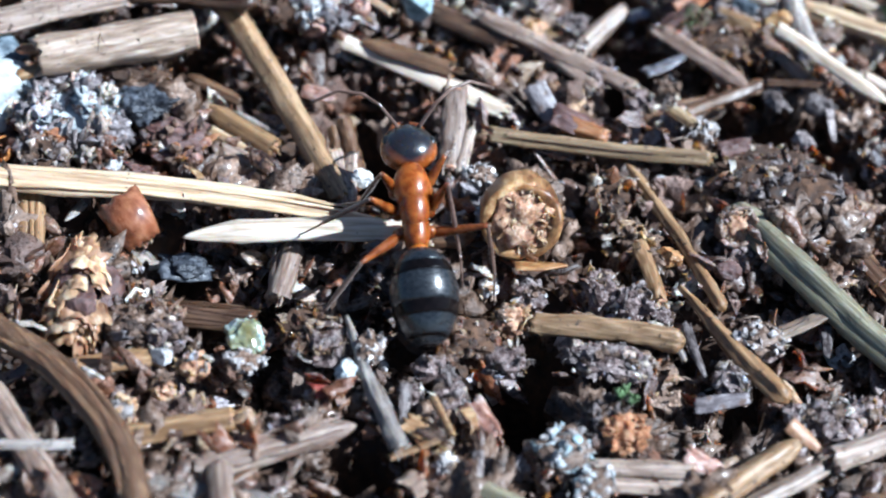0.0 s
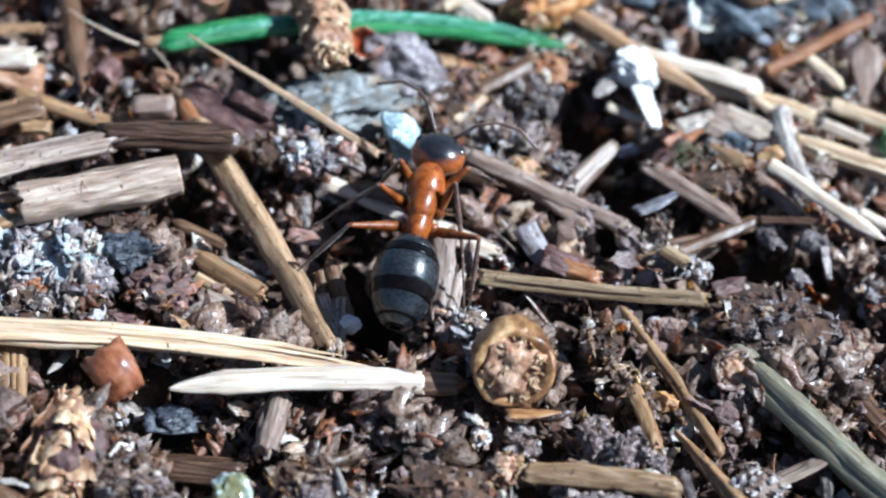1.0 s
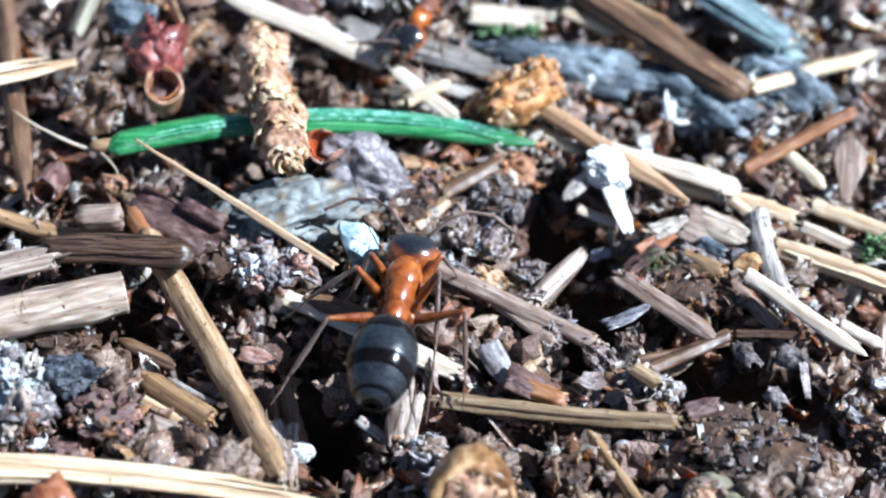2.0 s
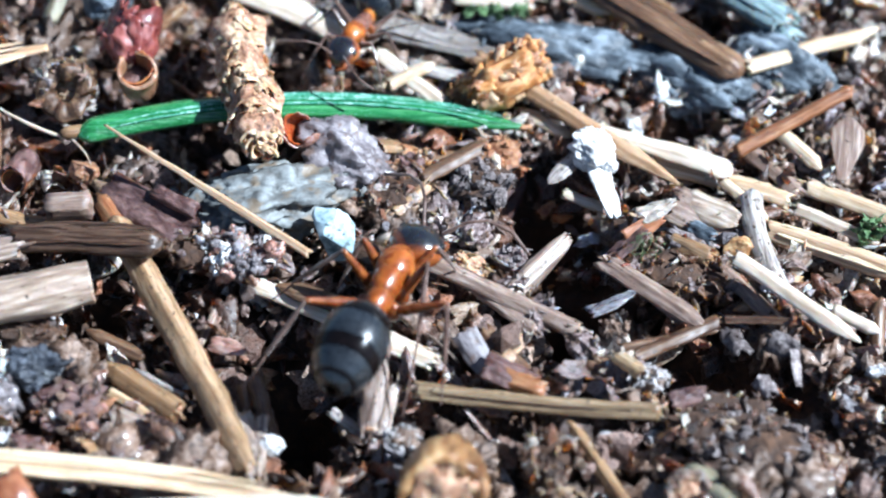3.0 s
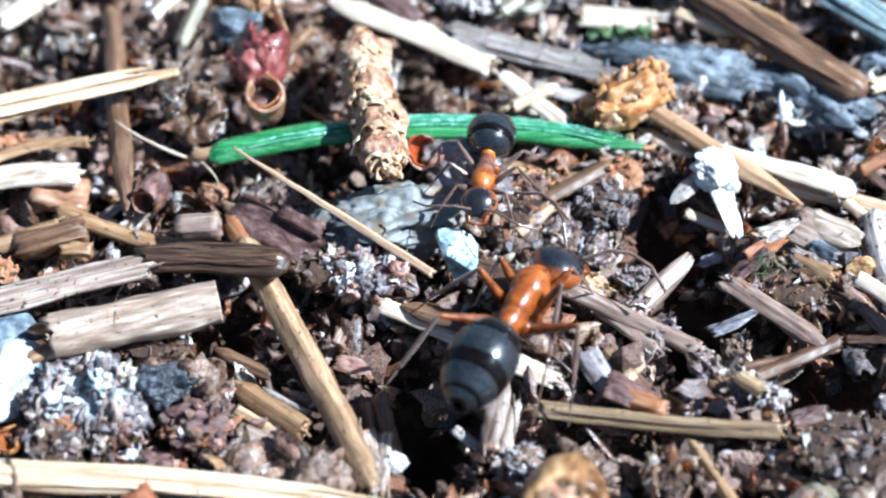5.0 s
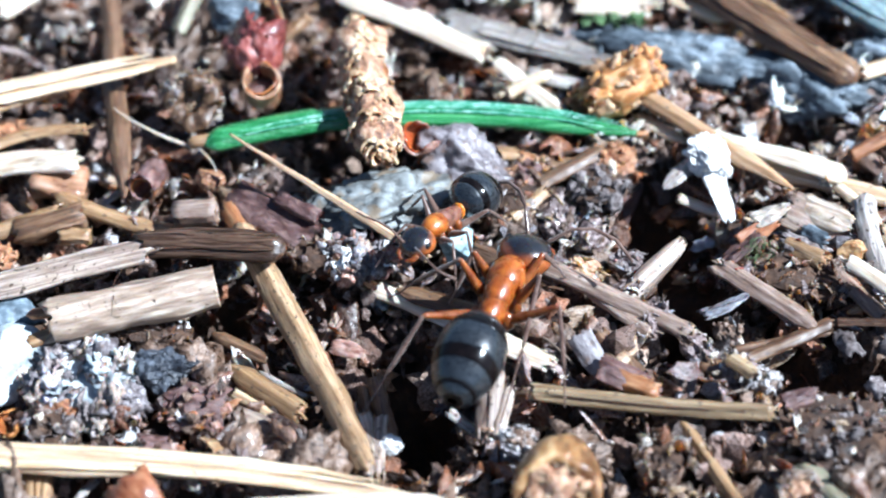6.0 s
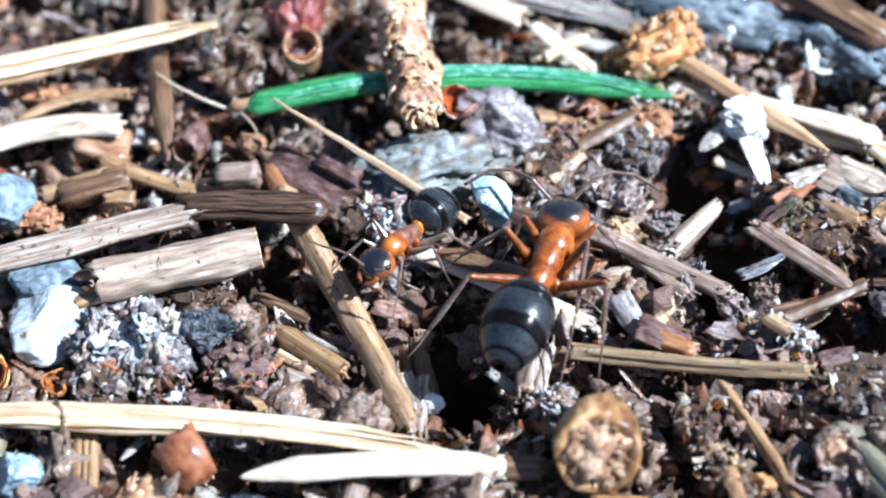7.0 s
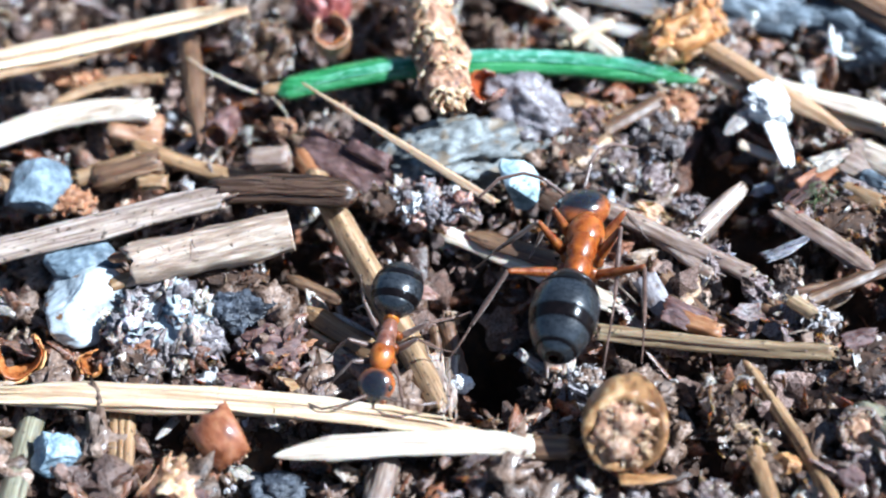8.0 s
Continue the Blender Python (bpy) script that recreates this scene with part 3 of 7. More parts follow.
def ground():
    def axis(lo, hi, step):
        core = list(np.arange(lo, hi + 0.001, step))
        out, d = [], step
        while d < 9000:
            d *= 1.5
            out.append(d)
        return [lo - o for o in reversed(out)] + core + [hi + o for o in out]
    xs, ys = axis(-30, 22, 0.36), axis(-30, 22, 0.36)
    verts = []
    for y in ys:
        for x in xs:
            verts.append((x * MM, y * MM, relief(x, y) * MM))
    n = len(xs)
    faces = [(j * n + i, j * n + i + 1, (j + 1) * n + i + 1, (j + 1) * n + i) for j in range(len(ys) - 1) for i in range(n - 1)]
    me = bpy.data.meshes.new("ground")
    me.from_pydata(verts, [], faces)
    me.polygons.foreach_set("use_smooth", [True] * len(faces))
    me.materials.append(SOIL)
    tagged(new("ground", me), "dark brown crumbly forest soil under needle litter", "ground", kind="structure")


ground()


def scatter(name, label, mat, loose, kind, ks, n, sizes, lift, seed, flat=0.0, power=2.0, area=(-27, 18, -27, 16), near=260):
    """Loose pieces strewn over the soil, thicker on the rises than in the hollows; those in the middle of the plan are parts of their own."""
    r = np.random.RandomState(seed)
    temps = {"grain": GRAIN, "flake": SCRAP, "fibre": CURL, "splinter": SPLINT}[kind]
    rows, own = [], []
    while len(rows) + len(own) < n:
        x, y = r.uniform(area[0], area[1]), r.uniform(area[2], area[3])
        if noise.noise(Vector((x / 3.1, y / 3.1, seed))) < r.uniform(-0.75, 0.15):
            continue
        if hollow(x, y) > r.uniform(0.35, 2.2):               # few pieces lie down in the hollows
            continue
        s = sizes[0] + (sizes[1] - sizes[0]) * r.uniform() ** power
        if kind == "grain" and x > 2.5 and y > -0.5:           # only fine crumbs among the pale straw
            s = min(s, 0.45)
        m3 = turn3(r)
        if flat and r.uniform() < flat:
            a = r.uniform(0, 6.283)
            c, t = math.cos(a), math.sin(a)
            m3 = np.array([[c, -t, 0], [t, c, 0], [0, 0, 1]]) @ np.array(Euler((r.normal() * 0.5, r.normal() * 0.4, 0)).to_matrix())
        row = (ks[r.randint(len(ks))], m3 * s, np.array((x, y, relief(x, y) + s * 0.3 + r.uniform(*lift))))
        if -9 < x < 5 and -13 < y < 3 and len(own) < near and s > sizes[0] * 1.6:
            own.append(row)
        else:
            rows.append(row)
    ob = tagged(new(name, islands(name, mat, temps, rows, kind in ("fibre", "flake") or ks is G2)), label, "litter", kind="stuff")
    for k, m3, p in own:
        o = new(kind, bit(kind, k, loose))
        o.parent = ob
        o.matrix_basis = Matrix.Translation(Vector(p) * MM) @ Matrix(m3).to_4x4()
    return ob


G0, G1, G2 = list(range(6)), list(range(6, 12)), list(range(12, 17))
scatter("soil_aggregates", "brown craggy clods of humus with glinting grains", HUMUS, HUMUS_LOOSE, "grain", G2, 620, (0.4, 1.15), (-0.15, 0.45), 21, near=290)
scatter("soil_crumbs", "small dark brown, mauve and tan soil crumbs", CRUMB, CRUMB_LOOSE, "grain", G0, 8200, (0.08, 0.34), (-0.1, 0.55), 5, near=290)
scatter("soil_lumps", "crumbly brown soil lumps with a few pale grains", CRUMB, CRUMB_LOOSE, "grain", G1, 2300, (0.2, 0.75), (-0.25, 0.5), 6, near=290)
scatter("litter_flakes", "curled scraps of brown bark and dead leaf", FLAKE, FLAKE_LOOSE, "flake", list(range(6)), 5600, (0.18, 0.9), (0.0, 0.8), 7, flat=0.4, near=290)
scatter("litter_splinters", "thin splinters of dry brown wood and needle", FLAKE, FLAKE_LOOSE, "splinter", list(range(4)), 1300, (0.3, 1.2), (0.0, 0.6), 8, flat=0.8, near=290)
scatter("upper_crumbs", "dark and tan crumbs lying over the needles", CRUMB, CRUMB_LOOSE, "grain", G0 + G1, 1800, (0.08, 0.36), (0.45, 1.15), 15)
scatter("upper_flakes", "thin brown flakes lying over the needles", FLAKE, FLAKE_LOOSE, "flake", list(range(6)), 1250, (0.18, 0.75), (0.5, 1.2), 16, flat=0.5)
scatter("pale_chaff", "pale mauve and straw-coloured chaff over the litter", CHAFF, CHAFF_LOOSE, "flake", list(range(6)), 620, (0.18, 0.65), (0.4, 1.0), 31, flat=0.5, area=(-3, 13, -3.5, 12), near=80)
scatter("root_fibres", "fine curled rootlets among the crumbs", FIBRE, FIBRE, "fibre", list(range(5)), 380, (0.3, 0.9), (0.0, 0.5), 9, flat=0.6)

# ---- needles, stems and chips ----


def needle(name, label, a, b, w, tone, ends=("broken", "point"), up=0.0, side=0.0, flat=0.7, roll=0, rough=0.12, groove=0.1, split=0.0, rings=36, sides=20, group=""):
    L = (Vector(b) - Vector(a)).length
    seed = int(abs(a[0] * 131 + a[1] * 57 + b[0] * 17)) % 977
    bm = rod(L, w, w * flat, ends, up, side, sides, rings, groove, rough, seed, split)
    ribbed = w > 0.7 and flat > 0.3 and L > 3 and tone not in ("white", "speckled", "dusty", "khaki", "olive")
    ob = thing(name, bm, TONE["straw" if ribbed and tone == "pale" else tone], along(a, b, roll), label, name.split("_")[-1], group)
    if ribbed:                      # raised ridges along the upper side
        for k, kw in ((-0.27, 0.36), (0.05, 0.2), (0.29, 0.28)):
            part("ridge", rod(L * 0.86, kw * w, 0.13 * w, ("point", "point"), up, side, 8, rings, 0.0, 0.16, seed + 11), TONE["pale" if tone == "honey" else tone], ob, "", at(0, k * w, w * (flat * 0.5 * math.sqrt(1 - 4 * k * k) - 0.05)))
    rnd = random.Random(seed + 5)
    for end, d in zip(ends, (-1, 1)):
        if end == "broken" and w > 0.42 and flat > 0.3:     # torn fibres and pith at a broken end
            part("pith", lump(0.10 * w, 0.33 * w, 0.33 * w * flat, seed, 0.5, 0.5, 0, 2), PITH, ob, "", at(d * (L / 2 - 0.02), 0, 0))
            for _ in range(3):
                fl = rnd.uniform(0.25, 0.7)
                part("fibre", rod(fl, 0.12 * w, 0.07 * w, ("broken", "point"), 0, 0.05 * rnd.uniform(-1, 1), 6, 5, 0, 0.2, seed + 8), TONE[tone], ob, "",
                     at(d * (L / 2 + fl * 0.25), rnd.uniform(-0.36, 0.36) * w, rnd.uniform(-0.2, 0.36) * w * flat, 0, -d * rnd.uniform(-12, 14), (0 if d > 0 else 180) + rnd.uniform(-14, 14)))
    return ob



def strew(proto, n, seed, area, lift, group, tilt=12):
    """Copies of a thing strewn over the litter at random turns."""
    r = random.Random(seed)
    for _ in range(n):
        x, y = r.uniform(area[0], area[1]), r.uniform(area[2], area[3])
        k = r.uniform(0.45, 1.1)
        if hollow(x, y) > 0.5:
            continue
        o = copy_thing(proto, at(x, y, relief(x, y) + lift + r.uniform(0, 0.35), r.gauss(0, tilt), r.gauss(0, tilt), r.uniform(0, 360)))
        o.scale = (k, k * r.uniform(0.8, 1.2), k)
        o["group"] = group


AREA = (-24, 15, -23, 14)
for tone, w, words in (("tan", 0.42, "short tan needle fragment strewn on soil"), ("brown", 0.46, "short brown needle fragment strewn on soil"), ("pink", 0.36, "dull stripped stem fragment strewn on soil"), ("pale", 0.36, "short pale needle fragment strewn on soil"), ("grey", 0.3, "grey stem fragment strewn on soil")):
    first = thing("needle_fragment", rod(2.3, w, w * 0.6, ("broken", "point"), 0.08, 0.15, 12, 16, 0.12, 0.14, len(tone) * 7 + ord(tone[0])), TONE[tone], at(-21.5 + w, 9.0 + 10 * w, 0.1, 0, 6, 30), words, "needle", "strewn needle fragments")
    strew(first, 20, ord(tone[0]) + len(tone), AREA, 0.55, "strewn needle fragments")
for k, (arc, words) in enumerate(((60, "curled brown dead leaf fragment"), (110, "rolled dark dead leaf fragment"), (35, "flat torn dead leaf fragment"))):
    first = thing("leaf_fragment", shell(1.4, 1.0, arc, 0.04, 0.4, 300 + k, 9, 9, 0.22), FLAKE_LOOSE, at(-21.0 + 2 * k, 10.5, 0.1, 0, 0, 40 * k), words, "leaf", "strewn leaf fragments")
    strew(first, 44, 70 + k, AREA, 0.55, "strewn leaf fragments", 26)

needle('thin_stalk', 'thin straight straw-coloured stalk leaning on a grey rock', (-10.69, -0.64, 2.00), (-4.20, -3.74, 0.70), 0.27, 'straw', ('taper', 'broken'), flat=0.90)
needle('dry_needle', 'thick honey-coloured dry needle with pale ridges', (-22.68, -1.13, 1.30), (-13.24, 3.00, 1.20), 1.12, 'honey', ('broken', 'taper'), flat=0.60, split=0.25)
needle('dry_needle', 'brown pointed needle lying flat on the litter', (-16.42, 6.53, 0.30), (-13.73, -2.34, 0.60), 0.66, 'brown', ('broken', 'point'), flat=0.75, rough=0.22)
needle('split_stem', 'bleached split stem with a frayed end', (-21.24, -3.02, 0.20), (-15.74, -1.02, 0.50), 0.86, 'white', ('broken', 'broken'), side=0.60, flat=0.75)
needle('wood_sliver', 'short tan sliver of wood', (-18.95, -1.15, 0.50), (-15.65, 0.36, 0.50), 0.43, 'tan', ('point', 'broken'), side=0.41, flat=0.75)
needle('dry_needle', 'dusty split needle with dark streaks', (-19.48, -7.48, 0.60), (-12.39, -4.77, 1.20), 0.92, 'dusty', ('broken', 'broken'), flat=0.60, split=0.4)
needle('dry_needle', 'dark brown wet needle with a rounded pale tip', (-12.50, -4.58, 1.10), (-8.27, -4.30, 1.20), 0.96, 'dark', ('broken', 'round'), side=0.15, flat=0.80)
needle('stalk_piece', 'orange-brown stem end under a dark needle', (-10.60, -2.01, 0.20), (-9.45, -3.45, 0.20), 0.71, 'orange', ('broken', 'broken'), flat=0.75)
needle('dry_needle', 'long tan needle stem with black specks', (-10.05, -2.95, 0.60), (-4.75, -10.80, -0.35), 0.80, 'speckled', ('round', 'broken'), flat=0.90)
needle('dry_needle', 'small brown needle fragment on soil', (-10.28, -6.46, -0.40), (-8.51, -7.06, -0.60), 0.42, 'brown', ('point', 'broken'), flat=0.75)
needle('dry_needle', 'short tan needle fragment with a frayed end', (-9.56, -7.49, -0.40), (-7.13, -8.88, -0.50), 0.64, 'tan', ('point', 'broken'), flat=0.75)
needle('dry_needle', 'thin pale needle fragment on soil', (-9.18, -8.36, -0.60), (-6.95, -9.53, -0.60), 0.38, 'pale', ('broken', 'point'), flat=0.75)
khaki_needle = needle('dry_needle', 'khaki needle with a cut end', (-0.65, -7.85, 0.10), (6.05, -7.74, 0.12), 0.50, 'khaki', ('broken', 'broken'), side=-0.08, flat=0.9, groove=0.2)
part("seam", rod(5.6, 0.10, 0.05, ("taper", "broken"), 0.0, -0.08, 8, 30, 0.1, 0.4, 18), TONE["dark"], khaki_needle, "dark olive-brown seam", at(-0.1, -0.13, 0.175))
part("seam", rod(4.2, 0.06, 0.04, ("taper", "taper"), 0.0, -0.06, 8, 30, 0.1, 0.4, 19), TONE["brown"], khaki_needle, "dark olive-brown seam", at(0.5, 0.07, 0.205))
needle('wood_splinter', 'bleached flat wood splinter lying on the litter', (-5.82, -4.31, -0.20), (-0.27, -6.46, -0.20), 0.66, 'white', ('round', 'broken'), flat=0.50)
needle('bark_strip', 'brown strip of bark on a bleached splinter', (-5.05, -4.47, 0.10), (-2.09, -5.27, 0.10), 0.60, 'brown', ('point', 'broken'), flat=0.40)
needle('dry_needle', 'long pale dry needle, straw-coloured, lying across the litter', (-18.60, -12.67, 0.60), (-3.20, -11.81, 0.20), 0.95, 'pale', ('point', 'taper'), side=0.44, flat=0.60)
bleached_needle = needle('dry_needle', 'thick bleached needle with a blunt pointed end, shadow coloured onto its tip', (-9.16, -13.46, 0.50), (-1.97, -12.08, 0.20), 0.75, 'white', ('point', 'flat'), side=0.26, flat=0.80)
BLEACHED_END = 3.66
needle('wood_strip', 'upright tan strip of wood under a long needle', (-14.41, -10.03, -0.05), (-13.40, -14.60, -0.05), 0.74, 'tan', ('broken', 'broken'), flat=0.55, split=0.3)
needle('slender_stem', 'slender brown curved stem with a pale tip', (3.45, -7.95, -0.30), (6.75, -13.20, -0.30), 0.42, 'tan', ('broken', 'round'), side=0.17, flat=0.90)
needle('dry_needle', 'broad olive-grey keeled needle half in sun', (6.76, -9.56, 0.00), (11.85, -14.99, 0.40), 1.02, 'olive', ('round', 'broken'), flat=0.95, groove=0.2)
needle('dry_needle', 'flat brown needle beside a broad one', (9.40, -8.59, -0.40), (12.04, -12.37, -0.20), 0.74, 'brown', ('broken', 'broken'), flat=0.50)
needle('thin_fibre', 'thin white fibre on a needle', (7.94, -9.95, 0.30), (9.14, -11.53, 0.30), 0.15, 'white', ('broken', 'point'), flat=0.80)
needle('jointed_stem', 'brown stem with a dark joint', (5.39, -12.49, -0.40), (8.57, -16.41, 0.00), 0.66, 'tan', ('taper', 'round'), flat=0.95, groove=0.12)
needle('short_twig', 'short grey-brown twig with a pale broken end', (1.25, -14.55, -0.20), (5.67, -14.72, -0.05), 0.72, 'speckled', ('broken', 'round'), side=0.15, flat=0.90, rough=0.25)
needle('dry_needle', 'short grey-tan needle piece with a groove', (3.30, -19.39, -0.00), (6.04, -19.14, 0.00), 0.53, 'dusty', ('broken', 'broken'), flat=0.75, split=0.35)
needle('dry_needle', 'short grey-tan needle piece with a groove', (3.28, -19.88, -0.10), (6.04, -19.60, -0.10), 0.46, 'dusty', ('broken', 'broken'), flat=0.75)
needle('speckled_stem', 'tan speckled stem split along its length', (6.27, -20.38, 0.00), (9.07, -17.69, 0.20), 0.66, 'speckled', ('broken', 'point'), flat=0.90)
needle('dry_needle', 'dusty grey straw piece near a dark gap', (7.33, -20.29, 0.10), (9.56, -18.55, 0.10), 0.50, 'dusty', ('broken', 'broken'), flat=0.75)
needle('wood_piece', 'dusty mauve-grey rough wood piece', (9.84, -18.40, 0.30), (11.96, -17.16, 0.40), 0.75, 'dusty', ('broken', 'broken'), flat=0.75, rough=0.2)
needle('arched_stem', 'arched smooth brown stem', (-13.92, -17.42, 0.50), (-8.67, -22.83, 0.50), 0.83, 'brown', ('broken', 'broken'), side=0.87, flat=0.90)
needle('dry_needle', 'split tan needle in the shade', (-12.00, -18.13, -0.30), (-9.12, -17.24, -0.30), 0.60, 'tan', ('broken', 'broken'), flat=0.75, split=0.3)
needle('hollow_twig', 'tan twig with a hollow broken end', (-9.98, -20.20, -0.20), (-6.78, -19.24, 0.00), 0.68, 'tan', ('broken', 'broken'), flat=0.90)
needle('stripped_stem', 'pinkish stripped stem on dark soil', (-7.57, -21.03, -0.10), (-3.36, -18.93, 0.00), 0.87, 'pink', ('broken', 'point'), flat=0.80)
needle('stalk_stub', 'pink stub of a stripped stem', (-6.53, -22.15, 0.20), (-6.87, -20.75, 0.20), 0.70, 'pink', ('broken', 'round'), flat=0.75)
needle('thin_stalk', 'thin shiny grey stalk on litter', (-13.07, -21.19, 0.30), (-10.88, -20.82, 0.20), 0.31, 'grey', ('broken', 'broken'), flat=0.75)
needle('pale_stalk', 'pale pinkish stem with dark nicks', (-13.58, -19.18, -0.10), (-10.68, -22.77, 0.10), 0.80, 'pink', ('broken', 'broken'), flat=0.75)
needle('grey_stalk', 'grey stem in half shade', (-9.23, -21.29, -0.20), (-5.13, -21.79, -0.20), 0.61, 'grey', ('broken', 'broken'), flat=0.75)
needle('weathered_stem', 'whitish grey weathered rootlet with flaking bark', (-4.11, -15.42, 0.20), (-2.06, -19.62, 0.10), 0.51, 'grey', ('taper', 'broken'), side=-0.09, flat=0.90, rough=0.25)
needle('thin_twig', 'thin tan twiglet over dark soil', (-2.30, -19.90, 0.00), (-0.69, -19.02, 0.20), 0.22, 'tan', ('broken', 'broken'), flat=0.75)
needle('stalk_stub', 'dull grey-brown stub with a frayed end', (-6.03, -12.49, -0.30), (-6.23, -14.74, -0.30), 0.73, 'pink', ('round', 'broken'), flat=0.75, rough=0.2)
needle('dry_stalk', 'pale greenish dry stem', (-16.52, -12.69, -0.20), (-16.34, -15.84, -0.10), 0.71, 'olive', ('broken', 'broken'), flat=0.75)
needle('buried_stem', 'dark brown half-buried stem', (-9.94, -15.13, -1.10), (-6.97, -15.10, -1.10), 0.92, 'dark', ('broken', 'broken'), flat=0.75)
needle('bud_scale', 'olive brown bud scale on soil', (-0.31, -20.32, 0.00), (1.52, -20.97, -0.00), 0.55, 'olive', ('point', 'broken'), flat=0.75)
needle('dry_needle', 'thick brown needle with a pale ridge', (0.77, 10.52, 0.70), (8.04, 5.50, 0.20), 1.12, 'brown', ('broken', 'round'))
needle('dry_needle', 'narrow tan needle lying along a thicker one', (1.91, 9.91, 1.00), (5.96, 7.62, 0.70), 0.29, 'tan', ('broken', 'point'), flat=0.75)
needle('dry_needle', 'broad bleached needle behind a green one', (-9.46, 7.87, 0.30), (-3.89, 5.98, -0.20), 0.92, 'white', ('point', 'broken'), flat=0.50)
needle('wood_strip', 'grey-tan weathered wood strip', (-5.32, 7.05, 0.00), (0.30, 5.90, -0.20), 0.91, 'grey', ('broken', 'broken'), flat=0.50)
needle('wood_strip', 'thin grey wood strip', (-2.33, 5.13, -0.20), (0.42, 4.67, -0.30), 0.50, 'grey', ('broken', 'broken'), flat=0.60)
needle('dry_needle', 'long honey-coloured needle with a sharp tip', (-0.20, 5.20, 0.25), (6.35, 0.80, 0.10), 0.62, 'honey', ('broken', 'point'))
needle('dry_needle', 'broad bleached needle in full sun', (3.40, 2.95, 0.15), (7.90, 1.50, 0.05), 0.72, 'white', ('taper', 'round'), flat=0.55)
needle('dry_needle', 'pale straw-coloured needle on litter', (5.69, 1.97, -0.30), (9.63, 1.07, -0.40), 0.65, 'pale', ('broken', 'broken'), flat=0.75)
needle('dry_needle', 'short pale pointed needle', (1.41, 3.55, -0.30), (2.97, 2.69, -0.30), 0.46, 'pale', ('broken', 'point'), flat=0.75)
needle('wood_splinter', 'small pale grooved splinter', (2.93, 0.44, -0.40), (4.11, 0.02, -0.40), 0.36, 'white', ('broken', 'broken'), flat=0.75, split=0.4)
needle('dry_needle', 'bent grey needle with a dark seam', (8.49, 0.67, 0.30), (9.27, -2.89, 0.20), 0.63, 'grey', ('round', 'broken'), side=-0.19)
needle('dry_needle', 'narrow bleached needle with dark specks', (7.98, -2.55, 0.80), (11.65, -4.83, 0.40), 0.51, 'white', ('broken', 'point'))
needle('dry_needle', 'pale speckled needle on the litter', (9.04, -0.40, -0.20), (13.01, -1.77, -0.20), 0.73, 'pale', ('broken', 'broken'), flat=0.75)
needle('dry_needle', 'short pale needle piece', (9.38, 3.40, 0.00), (10.59, 1.97, 0.00), 0.52, 'pale', ('broken', 'point'), flat=0.75)
needle('orange_twig', 'reddish orange twig standing out of the litter', (8.02, 2.51, 0.00), (11.27, 4.53, 0.90), 0.45, 'orange', ('broken', 'broken'), flat=0.90)
needle('dry_needle', 'pale straw needle with dark nicks', (10.20, 1.45, -0.20), (12.89, 0.42, -0.20), 0.61, 'pale', ('broken', 'broken'), flat=0.75)
needle('bark_strip', 'pinkish bark strip on the litter', (8.30, 2.85, -0.20), (9.86, 1.18, -0.20), 0.58, 'pink', ('broken', 'broken'), flat=0.40)
needle('stripped_stem', 'greyish pink stripped stem', (4.36, -2.65, 0.20), (7.35, -4.58, 0.00), 0.62, 'pink', ('broken', 'point'), flat=0.60)
needle('stripped_stem', 'narrow pinkish stripped stem on litter', (7.53, -1.89, -0.10), (9.42, -4.02, -0.20), 0.49, 'pink', ('broken', 'broken'), flat=0.75)
needle('thin_twig', 'thin brown twiglet over a dark hollow', (4.99, -5.54, -0.40), (7.34, -4.40, -0.30), 0.23, 'brown', ('broken', 'broken'), flat=0.75)
needle('flaking_stem', 'dull brown stem with flaking bark', (-1.32, -2.95, 0.20), (3.66, -4.95, -0.10), 0.59, 'pink', ('broken', 'broken'), flat=0.75, rough=0.2)
needle('dark_stalk', 'dark brown stem in the shade', (-3.08, -2.59, -0.20), (-0.43, -3.55, -0.20), 0.80, 'dark', ('broken', 'broken'), flat=0.75)
needle('bark_piece', 'grey curled bark edge by a white crumb', (2.41, 0.31, 0.10), (3.64, 2.17, 0.20), 0.51, 'grey', ('point', 'broken'), flat=0.40)
needle('leaf_tip', 'dull brown dead leaf tip', (11.14, 1.34, 0.30), (11.28, 3.78, 0.60), 0.96, 'pink', ('taper', 'point'), flat=0.12)
needle('wood_splinter', 'pale wood splinter lying on litter', (-19.95, 5.39, 0.40), (-18.00, 7.52, 0.40), 0.85, 'white', ('broken', 'broken'), flat=0.50)
needle('wood_splinter', 'tan splinter of dry wood', (-17.49, 8.19, 0.30), (-15.79, 7.06, 0.30), 0.64, 'tan', ('broken', 'point'), flat=0.60)
needle('dry_needle', 'thin bleached needle among the crumbs', (-15.06, 6.39, 0.30), (-13.75, 8.54, 0.50), 0.41, 'white', ('broken', 'broken'), flat=0.75)
needle('olive_stalk', 'yellowish olive stalk standing up', (-13.75, 5.00, 0.40), (-13.24, 7.46, 1.10), 0.51, 'olive', ('broken', 'round'), flat=0.90)
needle('dry_needle', 'bent tan needle among bark chips', (-15.95, -1.97, 0.00), (-12.07, -3.10, 0.00), 0.54, 'tan', ('broken', 'broken'), side=-0.14, flat=0.75)
needle('dry_needle', 'tan needle stub among crumbs', (-17.46, -3.69, -0.00), (-15.88, -2.70, 0.00), 0.61, 'tan', ('broken', 'broken'), flat=0.75)
